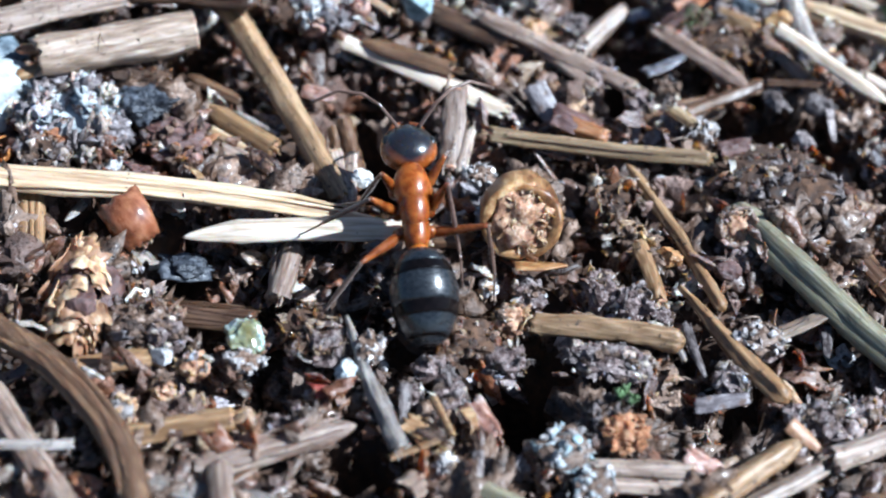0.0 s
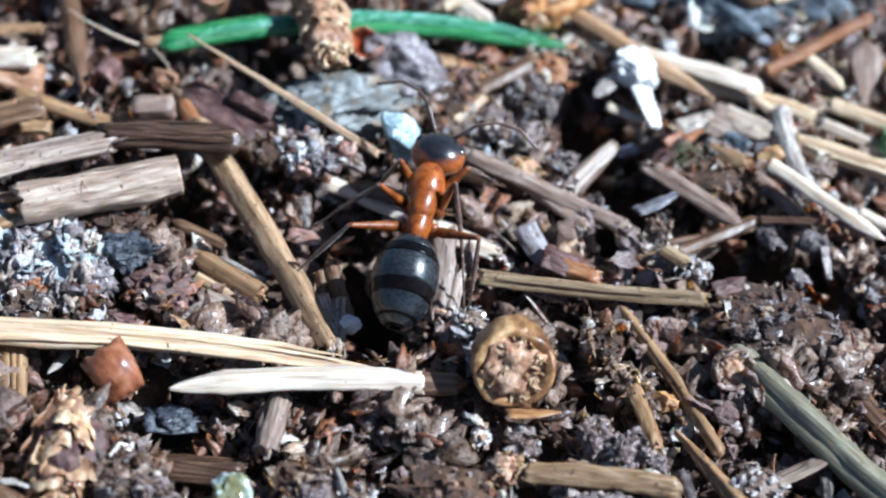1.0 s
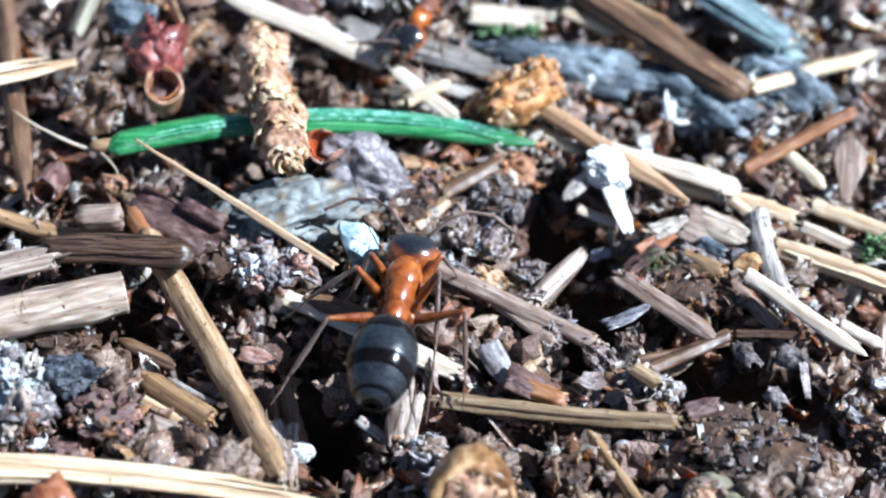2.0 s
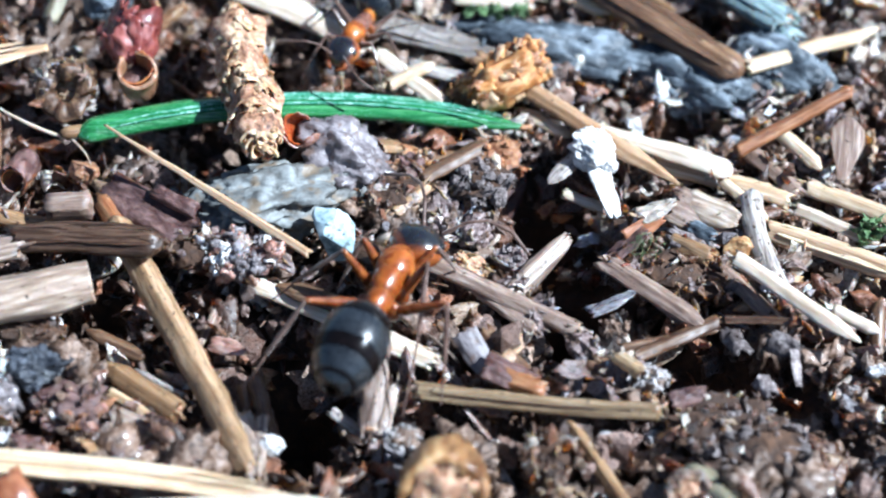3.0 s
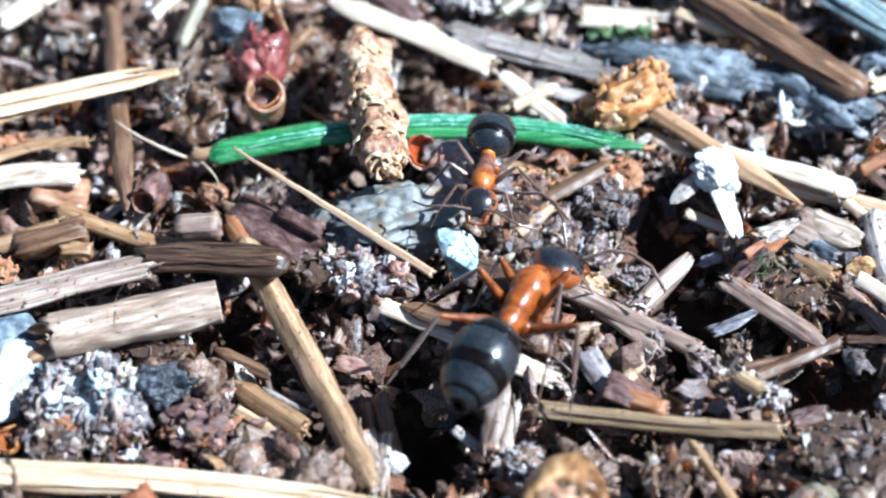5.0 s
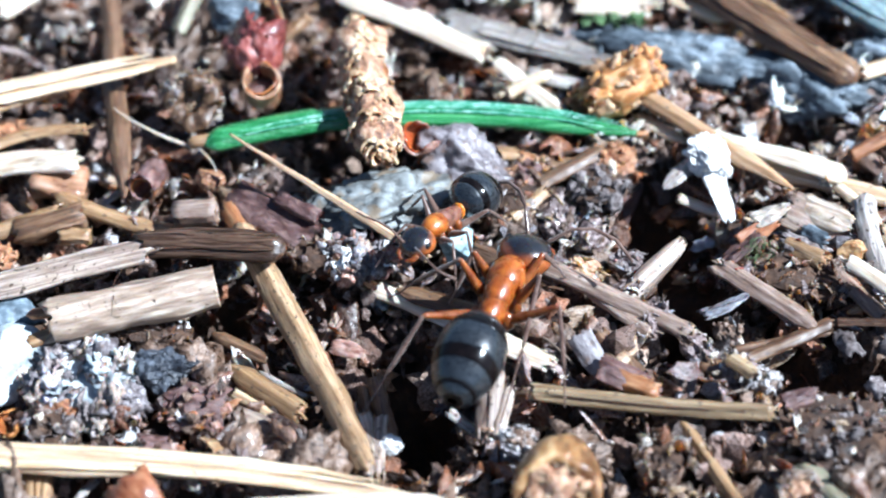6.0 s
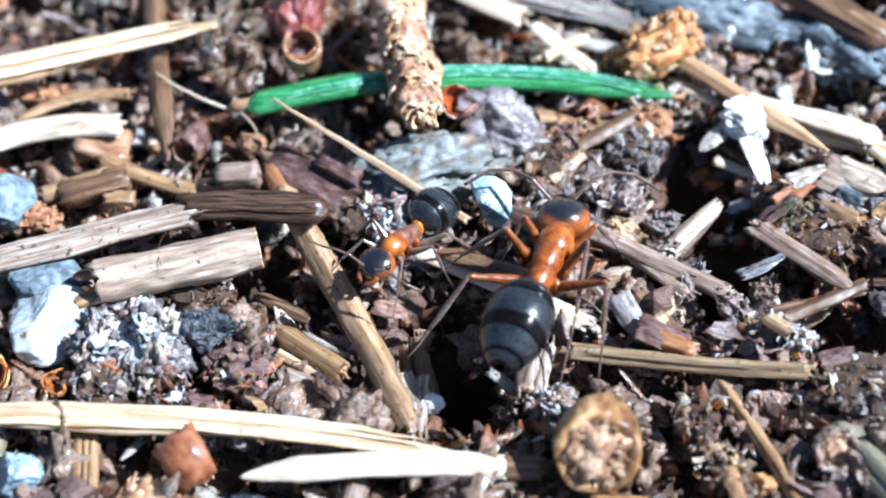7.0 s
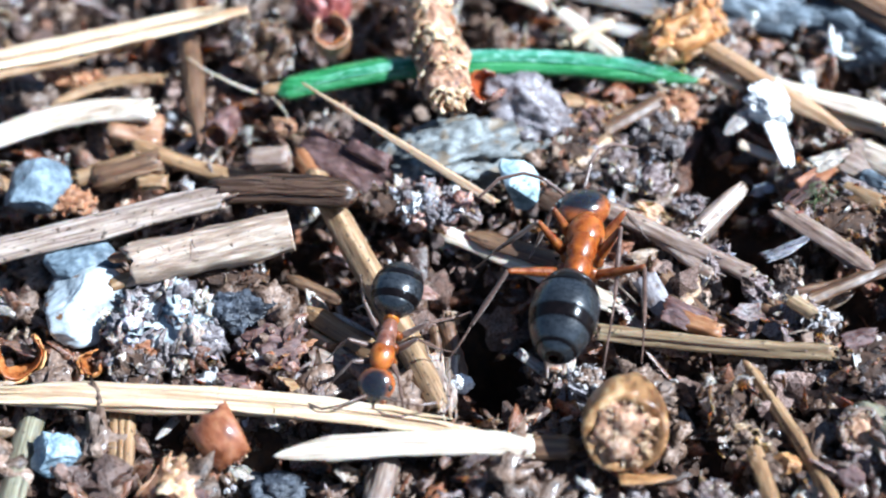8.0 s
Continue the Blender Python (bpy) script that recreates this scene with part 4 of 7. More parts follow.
needle('bark_strip', 'grey bark strip on the soil', (-19.08, 7.44, -0.20), (-17.53, 5.18, -0.20), 0.74, 'grey', ('broken', 'broken'), flat=0.40)
needle('dry_needle', 'olive green-grey needle lying on litter', (-3.78, 7.95, 0.20), (-1.66, 10.56, 0.30), 0.63, 'olive', ('broken', 'broken'), flat=0.75)
needle('dry_needle', 'olive green-grey needle lying on litter', (-3.05, 8.04, 0.20), (-0.52, 10.41, 0.30), 0.52, 'olive', ('broken', 'broken'), flat=0.75)
needle('dry_needle', 'short pale needle beside moss', (1.96, 8.67, 0.20), (3.96, 7.94, 0.10), 0.48, 'pale', ('broken', 'point'), flat=0.75)
needle('wood_chip', 'pale flat wood chip on moss', (-1.14, 8.36, 0.10), (1.26, 8.32, 0.10), 0.88, 'white', ('broken', 'broken'), flat=0.40)
needle('bleached_stem', 'broad bluish white bleached stem', (5.37, 11.13, 0.50), (9.45, 7.85, 0.50), 1.10, 'frost', ('broken', 'broken'), flat=0.50)
needle('bleached_stem', 'broad bleached stem on grey bark', (7.28, 9.77, 0.20), (9.49, 7.39, 0.20), 0.91, 'frost', ('broken', 'broken'), flat=0.50)
needle('flaking_stem', 'stem with flaking pinkish bark', (-0.06, -3.34, 0.00), (2.48, -4.99, -0.20), 0.49, 'pink', ('broken', 'broken'), flat=0.75, rough=0.2)
needle('thin_twig', 'thin brown twiglet over crumbs', (4.93, -5.41, -0.20), (7.59, -4.44, -0.10), 0.26, 'brown', ('broken', 'broken'), flat=0.75)
needle('leaf_piece', 'brown curled leaf piece', (2.48, -6.90, -0.10), (0.92, -5.65, -0.00), 0.64, 'brown', ('broken', 'broken'), flat=0.20)
needle('wood_splinter', 'grey splinter in the shade', (-2.95, -8.29, -0.60), (-1.74, -8.97, -0.80), 0.32, 'grey', ('broken', 'broken'), flat=0.75)
needle('frayed_wood', 'frayed dusty grey and tan wood fibres', (-5.35, -9.05, -0.10), (-4.65, -10.90, -0.20), 0.55, 'dusty', ('broken', 'broken'), flat=0.50, rough=0.35, split=0.4)
needle('frayed_wood', 'frayed pale wood splinter beside a needle', (-4.78, -9.10, -0.10), (-4.58, -10.80, -0.15), 0.38, 'dusty', ('broken', 'broken'), flat=0.50, rough=0.3)
needle('splintered_stub', 'dull purplish-brown splintered stub standing up', (-1.90, -6.52, 0.50), (-1.76, -9.14, -0.20), 0.70, 'pink', ('broken', 'broken'), flat=0.75, rough=0.35, split=0.4)
needle('splintered_stub', 'pale splintered wood standing in soil', (-1.32, -7.63, -0.00), (-1.48, -9.32, -0.20), 0.45, 'dusty', ('broken', 'point'), flat=0.75, rough=0.3)
needle('wood_splinter', 'brown splinter beside a stem', (-5.17, -7.60, -0.25), (-4.47, -9.57, -0.65), 0.45, 'brown', ('broken', 'broken'), flat=0.75, rough=0.3)
# brown tone here imitates the ant's shadow on a grey splinter
needle('wood_splinter', 'grey splinter beside a stem, toned brown for shade', (-5.49, -7.83, -0.45), (-4.99, -10.24, -0.75), 0.38, 'brown', ('broken', 'broken'), flat=0.75, rough=0.3)
needle('weathered_stem', 'tan flaking rootlet on soil', (4.11, -11.28, 0.00), (4.85, -13.32, -0.10), 0.45, 'tan', ('broken', 'broken'), flat=0.75, rough=0.3)
needle('bark_strip', 'pinkish bark strip on the litter', (4.57, -2.55, 0.00), (6.63, -4.11, -0.10), 0.54, 'pink', ('broken', 'broken'), flat=0.40)
needle('dry_needle', 'pale needle on slate-grey bark', (8.19, 5.97, 0.10), (12.39, 8.09, 0.30), 0.54, 'pale', ('broken', 'point'), flat=0.75)
needle('thin_straw', 'thin bleached straw on litter', (9.84, 0.31, 0.00), (12.30, -0.72, 0.00), 0.43, 'white', ('broken', 'point'), flat=0.75)
needle('thin_straw', 'pale straw piece on litter', (7.62, 1.08, 0.10), (9.01, -0.24, 0.00), 0.40, 'pale', ('broken', 'point'), flat=0.75)
needle('wood_splinter', 'bleached splinter behind a green needle', (-3.32, 5.16, 0.20), (-1.17, 3.49, -0.10), 0.53, 'white', ('broken', 'broken'), flat=0.50)
needle('wood_splinter', 'small pale splinter behind a needle', (-2.81, 3.92, 0.00), (-1.51, 4.88, 0.20), 0.46, 'pale', ('broken', 'point'), flat=0.75)
needle('dry_needle', 'bleached needle tip on dark crumbs', (10.99, -3.54, 0.10), (12.23, -4.22, 0.10), 0.42, 'white', ('broken', 'point'), flat=0.75)
needle('thin_fibre', 'fine bent white rootlet over a pale bud', (-14.88, 1.07, 0.90), (-12.09, -0.04, 0.60), 0.11, 'white', ('taper', 'broken'), side=-0.15, flat=0.9)
needle('thin_fibre', 'fine bent white rootlet over a pale bud', (-12.23, 0.08, 0.70), (-11.23, -0.75, 0.30), 0.08, 'white', ('broken', 'taper'), side=0.12, flat=0.9)


# ---- the fresh green needle ----
BAND = material("stomatal_dots", ((0.36, (0.02, 0.13, 0.055)), (0.52, (0.07, 0.25, 0.16)), (0.66, (0.42, 0.62, 0.55))), 0.055, 1.8, rough=(0.25, 0.5), vary=0.03, bump=0.02)

def green_needle(a, b, w, side):
    L = (Vector(b) - Vector(a)).length
    ob = thing("green_needle", rod(L, w, w * 0.62, ("round", "point"), 0.25, side, 20, 44, 0.025, 0.02, 3), GREEN, along(a, b, -14),
               "fresh glossy green spruce needle with a pale tip", "needle")
    for k, bw in ((-0.27, 0.13), (-0.08, 0.13), (0.1, 0.13), (0.27, 0.13)):
        part("stomatal_band", rod(L * 0.88, bw, 0.05, ("point", "point"), 0.25, side, 8, 44, 0.0, 0.1, 6), BAND, ob, "pale bluish dotted stripe", at(0.1, k, 0.31 * w * math.sqrt(1 - (2 * k / w) ** 2) - 0.004))
    part("base", rod(0.75, 0.5, 0.4, ("round", "broken"), 0, 0, 10, 8, 0.05, 0.15, 4), TONE["tan"], ob, "pale tan broken base", at(-L / 2 - 0.1, 0.02, -0.02, 0, 0, 8))
    part("tip", rod(0.4, 0.22, 0.18, ("broken", "point"), 0, 0, 8, 6, 0.05, 0.1, 5), TONE["orange"], ob, "yellowish dry tip", at(L / 2 - 0.05, 0.0, 0))


green_needle((-11.84, 0.13, 0.70), (1.61, 2.77, -0.10), 1.12, 0.95)


# ---- husks of overlapping papery scales ----
def husk(name, label, a, b, w, mat, core, n, piece, seed, category="husk", curl=70, swell=0.0):
    rnd = random.Random(seed)
    a, b = Vector(a), Vector(b)
    L = (b - a).length
    ob = empty(name, along(a, b), label, category)
    part("core", rod(L * 0.95, w * 0.88, w * 0.82, ("round", "round"), 0, 0, 20, 30, 0.05, 0.5, seed), core, ob)
    mats = mat if isinstance(mat, tuple) else (mat,)
    kinds = [mesh_of(shell(piece * 0.9, piece * 1.2, curl + 30 * k, 0.05, 0.1, seed + k, 7, 9, 0.3), mats[k % len(mats)], "scale") for k in range(6)]
    for i in range(n):
        u = (i + rnd.random()) / n
        ang = rnd.uniform(-150, 150)
        env = min(1.0, 0.55 + 2.2 * min(u, 1 - u)) * (1 + swell * math.sin(6.283 * u * L / 0.95))
        s = new("scale", rnd.choice(kinds))
        s.parent = ob
        k = rnd.uniform(0.75, 1.25)
        s.matrix_basis = at((u - 0.5) * L, 0, 0) @ pose(0, 0, 0, ang, 0, 0) @ at(0, 0, w * 0.40 * env) @ pose(0, 0, 0, rnd.uniform(-20, 20), rnd.uniform(-30, 4), rnd.uniform(-35, 35)) @ Matrix.Diagonal((k, k, k, 1))
    return ob


husk("catkin_husk", "crumpled tan catkin husk lying over a green needle", (-7.95, 5.25, 1.20), (-5.95, -0.88, 1.70), 1.62, (CASE, CREAM, CASE, CREAM, CREAM, CASE), PITH, 150, 0.62, 11, curl=110, swell=0.16)
husk("bud_husk", "orange-tan crumbling two-lobed bud husk", (-0.15, 3.40, 0.30), (1.75, 5.00, 0.85), 1.75, (GOLD, CASE, GOLD, RUST, GOLD, CASE), GOLD, 150, 0.52, 12, curl=130, swell=0.22)
husk("scaly_bud", "old bud of overlapping pale tan scales", (-11.75, -14.10, -0.10), (-11.85, -17.00, -0.40), 2.1, (CASE, HULL, CASE), MAROON, 62, 0.95, 13, "bud", 60)
husk("husk_scrap", "small tan curled husk scrap", (-11.93, 6.78, 0.80), (-10.94, 6.49, 0.80), 0.7, CASE, BARK, 12, 0.6, 14)


# ---- hollow ended stubs ----
def stub(name, label, mouth, way, r, L, mat, face, seed, category="twig", ledge=False, ragged=1.0, sink=0.3, bore=1.0):
    """A short hollow-ended piece of twig: bark wall, sunk crumbly pith, its mouth facing way."""
    way = Vector(way).normalized()
    m = Matrix.Translation(Vector(mouth) * MM) @ way.to_track_quat("X", "Z").to_matrix().to_4x4()
    ob = empty(name, m, label, category)
    bm = bmesh.new()
    rings, sides = 12, 28
    loops = []
    prof = [(-L, 0.0), (-L, 0.86), (-L * 0.6, 1.0), (-L * 0.3, 1.03), (-0.12 * r, 1.0), (0.02 * r, 0.97), (0.06 * r, 0.9), (0.0, 0.80 * bore), (-0.14 * r, 0.74 * bore), (-0.3 * r, 0.7 * bore), (-0.8 * r, 0.6 * bore)]
    for i, (x, k) in enumerate(prof):
        ring = []
        for j in range(sides):
            a = 2 * math.pi * j / sides
            c, t = math.cos(a), math.sin(a)
            q = 1 + ragged * (0.12 * fuzz((c, t, x / r), 0.9, seed) + 0.07 * fuzz((c, t, x / r), 0.3, seed + 1))
            xx = x + (0.26 * ragged * r * fuzz((c, t, 0), 0.5, seed + 2) if x > -0.2 * r else 0)
            ring.append(bm.verts.new((xx, c * r * k * q, t * r * k * q)))
        loops.append(ring)
    for p, q in zip(loops, loops[1:]):
        for j in range(sides):
            bm.faces.new((p[j], p[(j + 1) % sides], q[(j + 1) % sides], q[j]))
    bmesh.ops.remove_doubles(bm, verts=bm.verts, dist=1e-5)
    bmesh.ops.recalc_face_normals(bm, faces=bm.faces)
    part("bark", bm, mat, ob)
    pith = lump(0.3 * r, 0.9 * bore * r, 0.9 * bore * r, seed, 0.42, 0.4, 0, 4)
    part("pith", pith, face, ob, "crumbly brown pith", at(-sink * r, 0, 0))
    rnd = np.random.RandomState(seed)
    rows = []
    for _ in range(80):
        a, q = rnd.uniform(0, 6.283), rnd.uniform(0.05, 0.8) ** 0.7
        rows.append((rnd.randint(6), turn3(rnd) * r * rnd.uniform(0.10, 0.24), np.array((-(sink - 0.18) * r + rnd.uniform(-0.1, 0.06) * r, math.cos(a) * q * bore * r, math.sin(a) * q * bore * r))))
    cr = tagged(new("pith_crumb", islands("pith_crumb", CASE, SCRAP, rows)), kind="stuff")
    cr.parent = ob
    tagged(cr, "papery pith crumbs")
    if ragged > 1.55:
        for _ in range(64):
            a, u = rnd.uniform(0, 6.283), rnd.uniform(-0.5, 0.12)
            o = new("flake", bit("flake", rnd.randint(6), (FLAKE_LOOSE, CHAFF_LOOSE, CHAFF_RED, CHAFF_LOOSE)[rnd.randint(4)]))
            o.parent = ob
            k = r * rnd.uniform(0.15, 0.34)
            o.matrix_basis = at(u * r, math.cos(a) * r * rnd.uniform(0.75, 1.05), math.sin(a) * r * rnd.uniform(0.75, 1.05)) @ Matrix(turn3(rnd)).to_4x4() @ Matrix.Diagonal((k, k, k, 1))
    if ledge:
        part("rim_flap", shell(1.3 * r, 0.6 * r, 60, 0.06, 0.9, seed + 5, 8, 8, 0.1), mat, ob, "torn flap of bark", at(0.05, 0.55 * r, -1.0 * r, 8, 0, 95))
    return ob


stub("twig_stub", "sawn-off tan twig stub with a crumbly hollow end", (0.56, -12.12, 1.36), (0.05, -0.80, 0.62), 1.2, 2.3, BARK, PITH, 21, ledge=True, ragged=0.9, sink=0.12, bore=0.9)
stub("hollow_bud", "brown hollow bud base with a dark round mouth", (-12.43, 1.51, 1.00), (0.1, -0.7, 0.7), 0.9, 1.3, TONE["brown"], PITH, 22, "bud", ragged=1.7, sink=0.75, bore=0.5)
stub("broken_stalk", "rough pinkish broken stem knob", (7.03, -10.61, 0.40), (0.1, -0.6, 0.6), 0.6, 1.0, TONE["pink"], PITH, 23, ragged=1.8)

# ---- scales, cups and curled bark ----


def facing(x, y, z, spin, tilt=42, lean=0):
    """A pose whose z axis leans towards -y by tilt, turned by spin in its own plane."""
    return at(x, y, z) @ pose(0, 0, 0, tilt, lean, 0) @ pose(0, 0, 0, 0, 0, spin)


def mouth(x, y, z, way, r, spin=0):
    """A pose for a rolled tube of radius r whose mouth looks along way."""
    return at(x, y, z) @ Vector(way).to_track_quat("X", "Z").to_matrix().to_4x4() @ pose(0, 0, 0, spin, 0, 0) @ at(0, 0, r)



def stone(name, label, m, rx, ry, rz, mat, seed, rough=0.15, grain=0.9, cuts=7, smooth=False, category="stone"):
    return thing(name, lump(rx, ry, rz, seed, rough, grain, cuts, 5), mat, m, label, category, smooth=smooth)


def scale(name, label, m, L, W, arc, mat, tip=0.6, seed=0, thick=0.08, wave=0.12, cup=0.0, category="scale", lining=None, dome=0.0):
    ob = thing(name, shell(L, W, arc, thick, tip, seed, 14, 18, wave, cup, dome), mat, m, label, category)
    if lining:
        part("lining", shell(L * 0.94, W * 0.86, arc * 0.95, thick * 0.5, tip, seed, 12, 14, wave * 0.8, cup), lining, ob, "paler inner face", at(0, 0, -thick * 1.6))
    return ob


scale("seed_scale", "reddish brown curved seed scale standing on a pale needle", facing(-10.70, -13.40, 0.90, -45, 36, 8), 1.55, 1.65, 115, CHESTNUT, 0.3, 31, 0.1, 0.08, dome=0.42)
scale("red_bud_scale", "dull red curled bud scale with a torn edge", facing(-10.85, 3.75, 1.55, -100, 30, 10), 1.5, 2.4, 170, RED, 0.2, 32, 0.1, 0.27)
scale("red_bud_scale", "crumpled dark red bud scale in layers", facing(-10.45, 3.30, 1.70, -80, 42, 20), 1.2, 1.7, 150, RED, 0.2, 58, 0.08, 0.24)
scale("red_bud_scale", "torn dark red bud scale on a stone", facing(-11.30, 4.15, 1.45, -130, 25, -10), 1.3, 1.5, 130, RED, 0.3, 59, 0.08, 0.24)
scale("red_bud_scale", "small red curled bud scale", facing(-11.00, 3.04, 1.50, -70, 50, -20), 1.1, 1.4, 120, RED, 0.5, 33, 0.08, 0.2)
scale("bud_cup", "amber-brown bud cup with a glossy rim", mouth(-10.36, 2.40, 0.95, (0.1, -0.42, 0.9), 0.62, 200), 1.2, 3.4, 325, HULL, 0.0, 34, 0.14, 0.08, 0.1, "cup", AMBER)
stone("cup_core", "dark amber core inside a bud cup", at(-10.45, 2.43, 0.85, 0, 0, 0), 0.5, 0.5, 0.22, MAROON, 92, 0.2, 0.6, 2, True, "cup")
scale("red_cup", "translucent red-orange scale cup beside a catkin husk", mouth(-5.02, 0.62, 1.05, (-0.25, -0.45, 0.85), 0.52, 150), 0.95, 2.6, 290, CHAFF_RED, 0.1, 35, 0.07, 0.14, 0.15, "cup", EMBER)
scale("rolled_bark", "small rolled tube of brown bark", mouth(-13.23, -1.36, 0.40, (-0.1, -0.85, 0.35), 0.46, 20), 1.3, 2.5, 325, MAROON, 0.0, 36, 0.08, 0.07, 0.0, "bark", AMBER)
scale("husk_strap", "narrow curled strap of tan husk", at(-10.57, 5.60, 1.30, 70, 10, -60), 1.5, 0.45, 60, CASE, 0.3, 37, 0.06, 0.2)
scale("husk_strap", "narrow curled strap of tan husk", at(-9.82, 5.09, 1.00, 60, -30, 30), 1.2, 0.5, 110, CASE, 0.3, 38, 0.06, 0.2)
scale("golden_curl", "golden brown translucent curl of bark", mouth(-17.45, -10.55, 0.05, (0.25, -0.75, 0.6), 0.72, 185), 0.75, 3.2, 255, GOLD, 0.1, 39, 0.09, 0.16, 0.2, category="bark", lining=AMBER)
scale("golden_curl", "small golden brown ring of bark", mouth(-15.15, -10.60, 0.0, (-0.2, -0.75, 0.6), 0.36, 160), 0.6, 1.8, 285, GOLD, 0.1, 40, 0.07, 0.14, 0.1, category="bark", lining=AMBER)
scale("bark_curl", "curled grey bark piece beside a dark hollow", along((1.62, -4.15, 0.0), (3.20, -1.65, 0.15), 25), 2.9, 0.85, 130, TONE["dusty"], 0.6, 57, 0.07, 0.25, category="bark")
scale("leaf_scrap", "purplish grey leaf scrap beside splinter", at(0.92, -6.49, 0.30, 20, 25, -50), 1.5, 0.8, 50, STONE["mauve"], 0.6, 41, 0.05, 0.15, category="leaf")
scale("leaf_scrap", "reddish brown leaf scrap beside a needle", at(2.09, -7.19, 0.40, 10, 10, -15), 1.9, 0.9, 60, MAROON, 0.6, 42, 0.05, 0.2, category="leaf")
scale("leaf_scrap", "rust-brown leaf scrap under a white crumb", at(3.30, 1.23, -0.80, 25, -30, 0), 0.8, 0.5, 80, AMBER, 0.4, 43, 0.05, 0.2, category="leaf")
scale("leaf_scrap", "dull brown folded dead leaf", at(7.11, -0.36, 0.10, 15, 10, -20), 2.0, 1.4, 70, TONE["pink"], 0.4, 44, 0.05, 0.2, category="leaf")
scale("leaf_scrap", "dark purple-brown dead leaf in the shade", at(1.19, 1.03, -1.20, 35, -35, 65), 1.5, 1.1, 50, MAROON, 0.35, 45, 0.05, 0.2, category="leaf")
scale("leaf_scrap", "pinkish brown leaf scrap on soil", at(-8.18, -9.58, -0.40, 10, 10, -10), 1.6, 0.9, 60, TONE["pink"], 0.5, 47, 0.05, 0.2, category="leaf")
scale("leaf_scrap", "tan leaf scrap by a pale needle", at(-9.09, -10.52, -0.20, 20, 50, 60), 1.2, 0.8, 50, TONE["tan"], 0.6, 48, 0.05, 0.15, category="leaf")
scale("leaf_scrap", "amber seed wing on a stem", at(9.03, -17.77, 0.40, 10, 20, -30), 1.1, 0.6, 100, HULL, 0.7, 49, 0.05, 0.1, category="seed")
scale("leaf_scrap", "tan thin leaf scrap in the soil", at(0.03, -18.21, 0.00, 20, 40, 50), 1.3, 0.9, 60, TONE["tan"], 0.5, 50, 0.05, 0.2, category="leaf")
scale("leaf_scrap", "red-brown scrap of bud scale", at(-4.40, -17.66, -0.20, 10, 30, 40), 0.9, 0.7, 90, RED, 0.4, 51, 0.05, 0.1, category="leaf")
scale("leaf_scrap", "brown leaf scrap with a lit edge", at(-10.93, -10.58, -0.20, 10, 40, 40), 1.0, 0.8, 80, MAROON, 0.4, 52, 0.05, 0.2, category="leaf")
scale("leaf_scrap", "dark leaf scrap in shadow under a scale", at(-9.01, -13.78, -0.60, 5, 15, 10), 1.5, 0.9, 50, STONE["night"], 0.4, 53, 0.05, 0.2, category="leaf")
scale("leaf_scrap", "pink scrap of stem skin at the soil edge", at(-1.53, -20.49, 0.00, 10, 40, 70), 1.4, 1.0, 90, TONE["pink"], 0.4, 54, 0.06, 0.2, category="leaf")
scale("leaf_scrap", "pale brown folded leaf scrap", at(-2.38, 1.30, 0.20, 10, 30, 40), 0.9, 0.6, 60, TONE["tan"], 0.4, 55, 0.05, 0.2, category="leaf")
scale("leaf_scrap", "dark brown sunken leaf scrap", at(-0.91, 1.37, -0.20, 5, 5, 25), 2.2, 1.0, 50, TONE["brown"], 0.5, 56, 0.05, 0.2, category="leaf")

# bleached needle's end: the twig stub's shadow painted as brown colour
part("tip", rod(1.25, 0.76, 0.62, ("flat", "round"), 0, 0, 16, 14, 0.05, 0.12, 17), TONE["brown"], bleached_needle, "needle end coloured brown for the shadow of the stub", at(BLEACHED_END + 0.60, 0, -0.02, 0, 0, -4))

# ---- chips of bark ----


def chip(name, label, m, L, W, H, mat, seed, rough=0.15):
    return thing(name, block(L, W, H, seed, rough), mat, m, label, "chip")


chip("wood_chip", "small pinkish square wood chip", at(-11.44, -2.74, 0.60, 5, -5, 8), 1.3, 0.75, 0.7, TONE["pink"], 1)
chip("bark_chip", "long maroon bark chip in half shade", at(-9.14, -2.41, 0.20, 10, 0, -28), 3.2, 1.3, 0.7, MAROON, 2, 0.25)
chip("bark_chip", "small maroon bark chip on another", at(-8.36, -2.24, 0.70, 20, 0, -26), 1.5, 0.5, 0.5, MAROON, 3, 0.2)
chip("bark_chip", "amber-brown bark chip by a pale needle", at(-16.12, -1.46, 0.00, 10, 10, 10), 1.7, 1.1, 0.6, HULL, 4, 0.3)
chip("bark_chip", "brown wood chip with a split end", at(-15.93, -3.28, 0.10, 10, -8, 22), 2.0, 0.8, 0.6, TONE["brown"], 5, 0.3)
chip("bark_chip", "small yellowish bark chip", at(-15.03, -3.65, 0.10, 10, 0, 10), 0.9, 0.4, 0.35, TONE["tan"], 6, 0.4)
chip("bark_chip", "dark amber seed chip in the shade", at(-7.09, 7.71, 0.20, 10, 10, -30), 1.7, 0.7, 0.6, MAROON, 7, 0.2)
chip("bark_chip", "brown bark chip half buried", at(4.59, -6.19, -0.30, 10, 0, -20), 1.3, 0.6, 0.5, TONE["brown"], 8, 0.3)
chip("bark_chip", "rusty bark chip behind a needle", at(2.22, -7.29, 0.20, 15, 0, -18), 1.4, 0.6, 0.4, TONE["orange"], 9, 0.3)


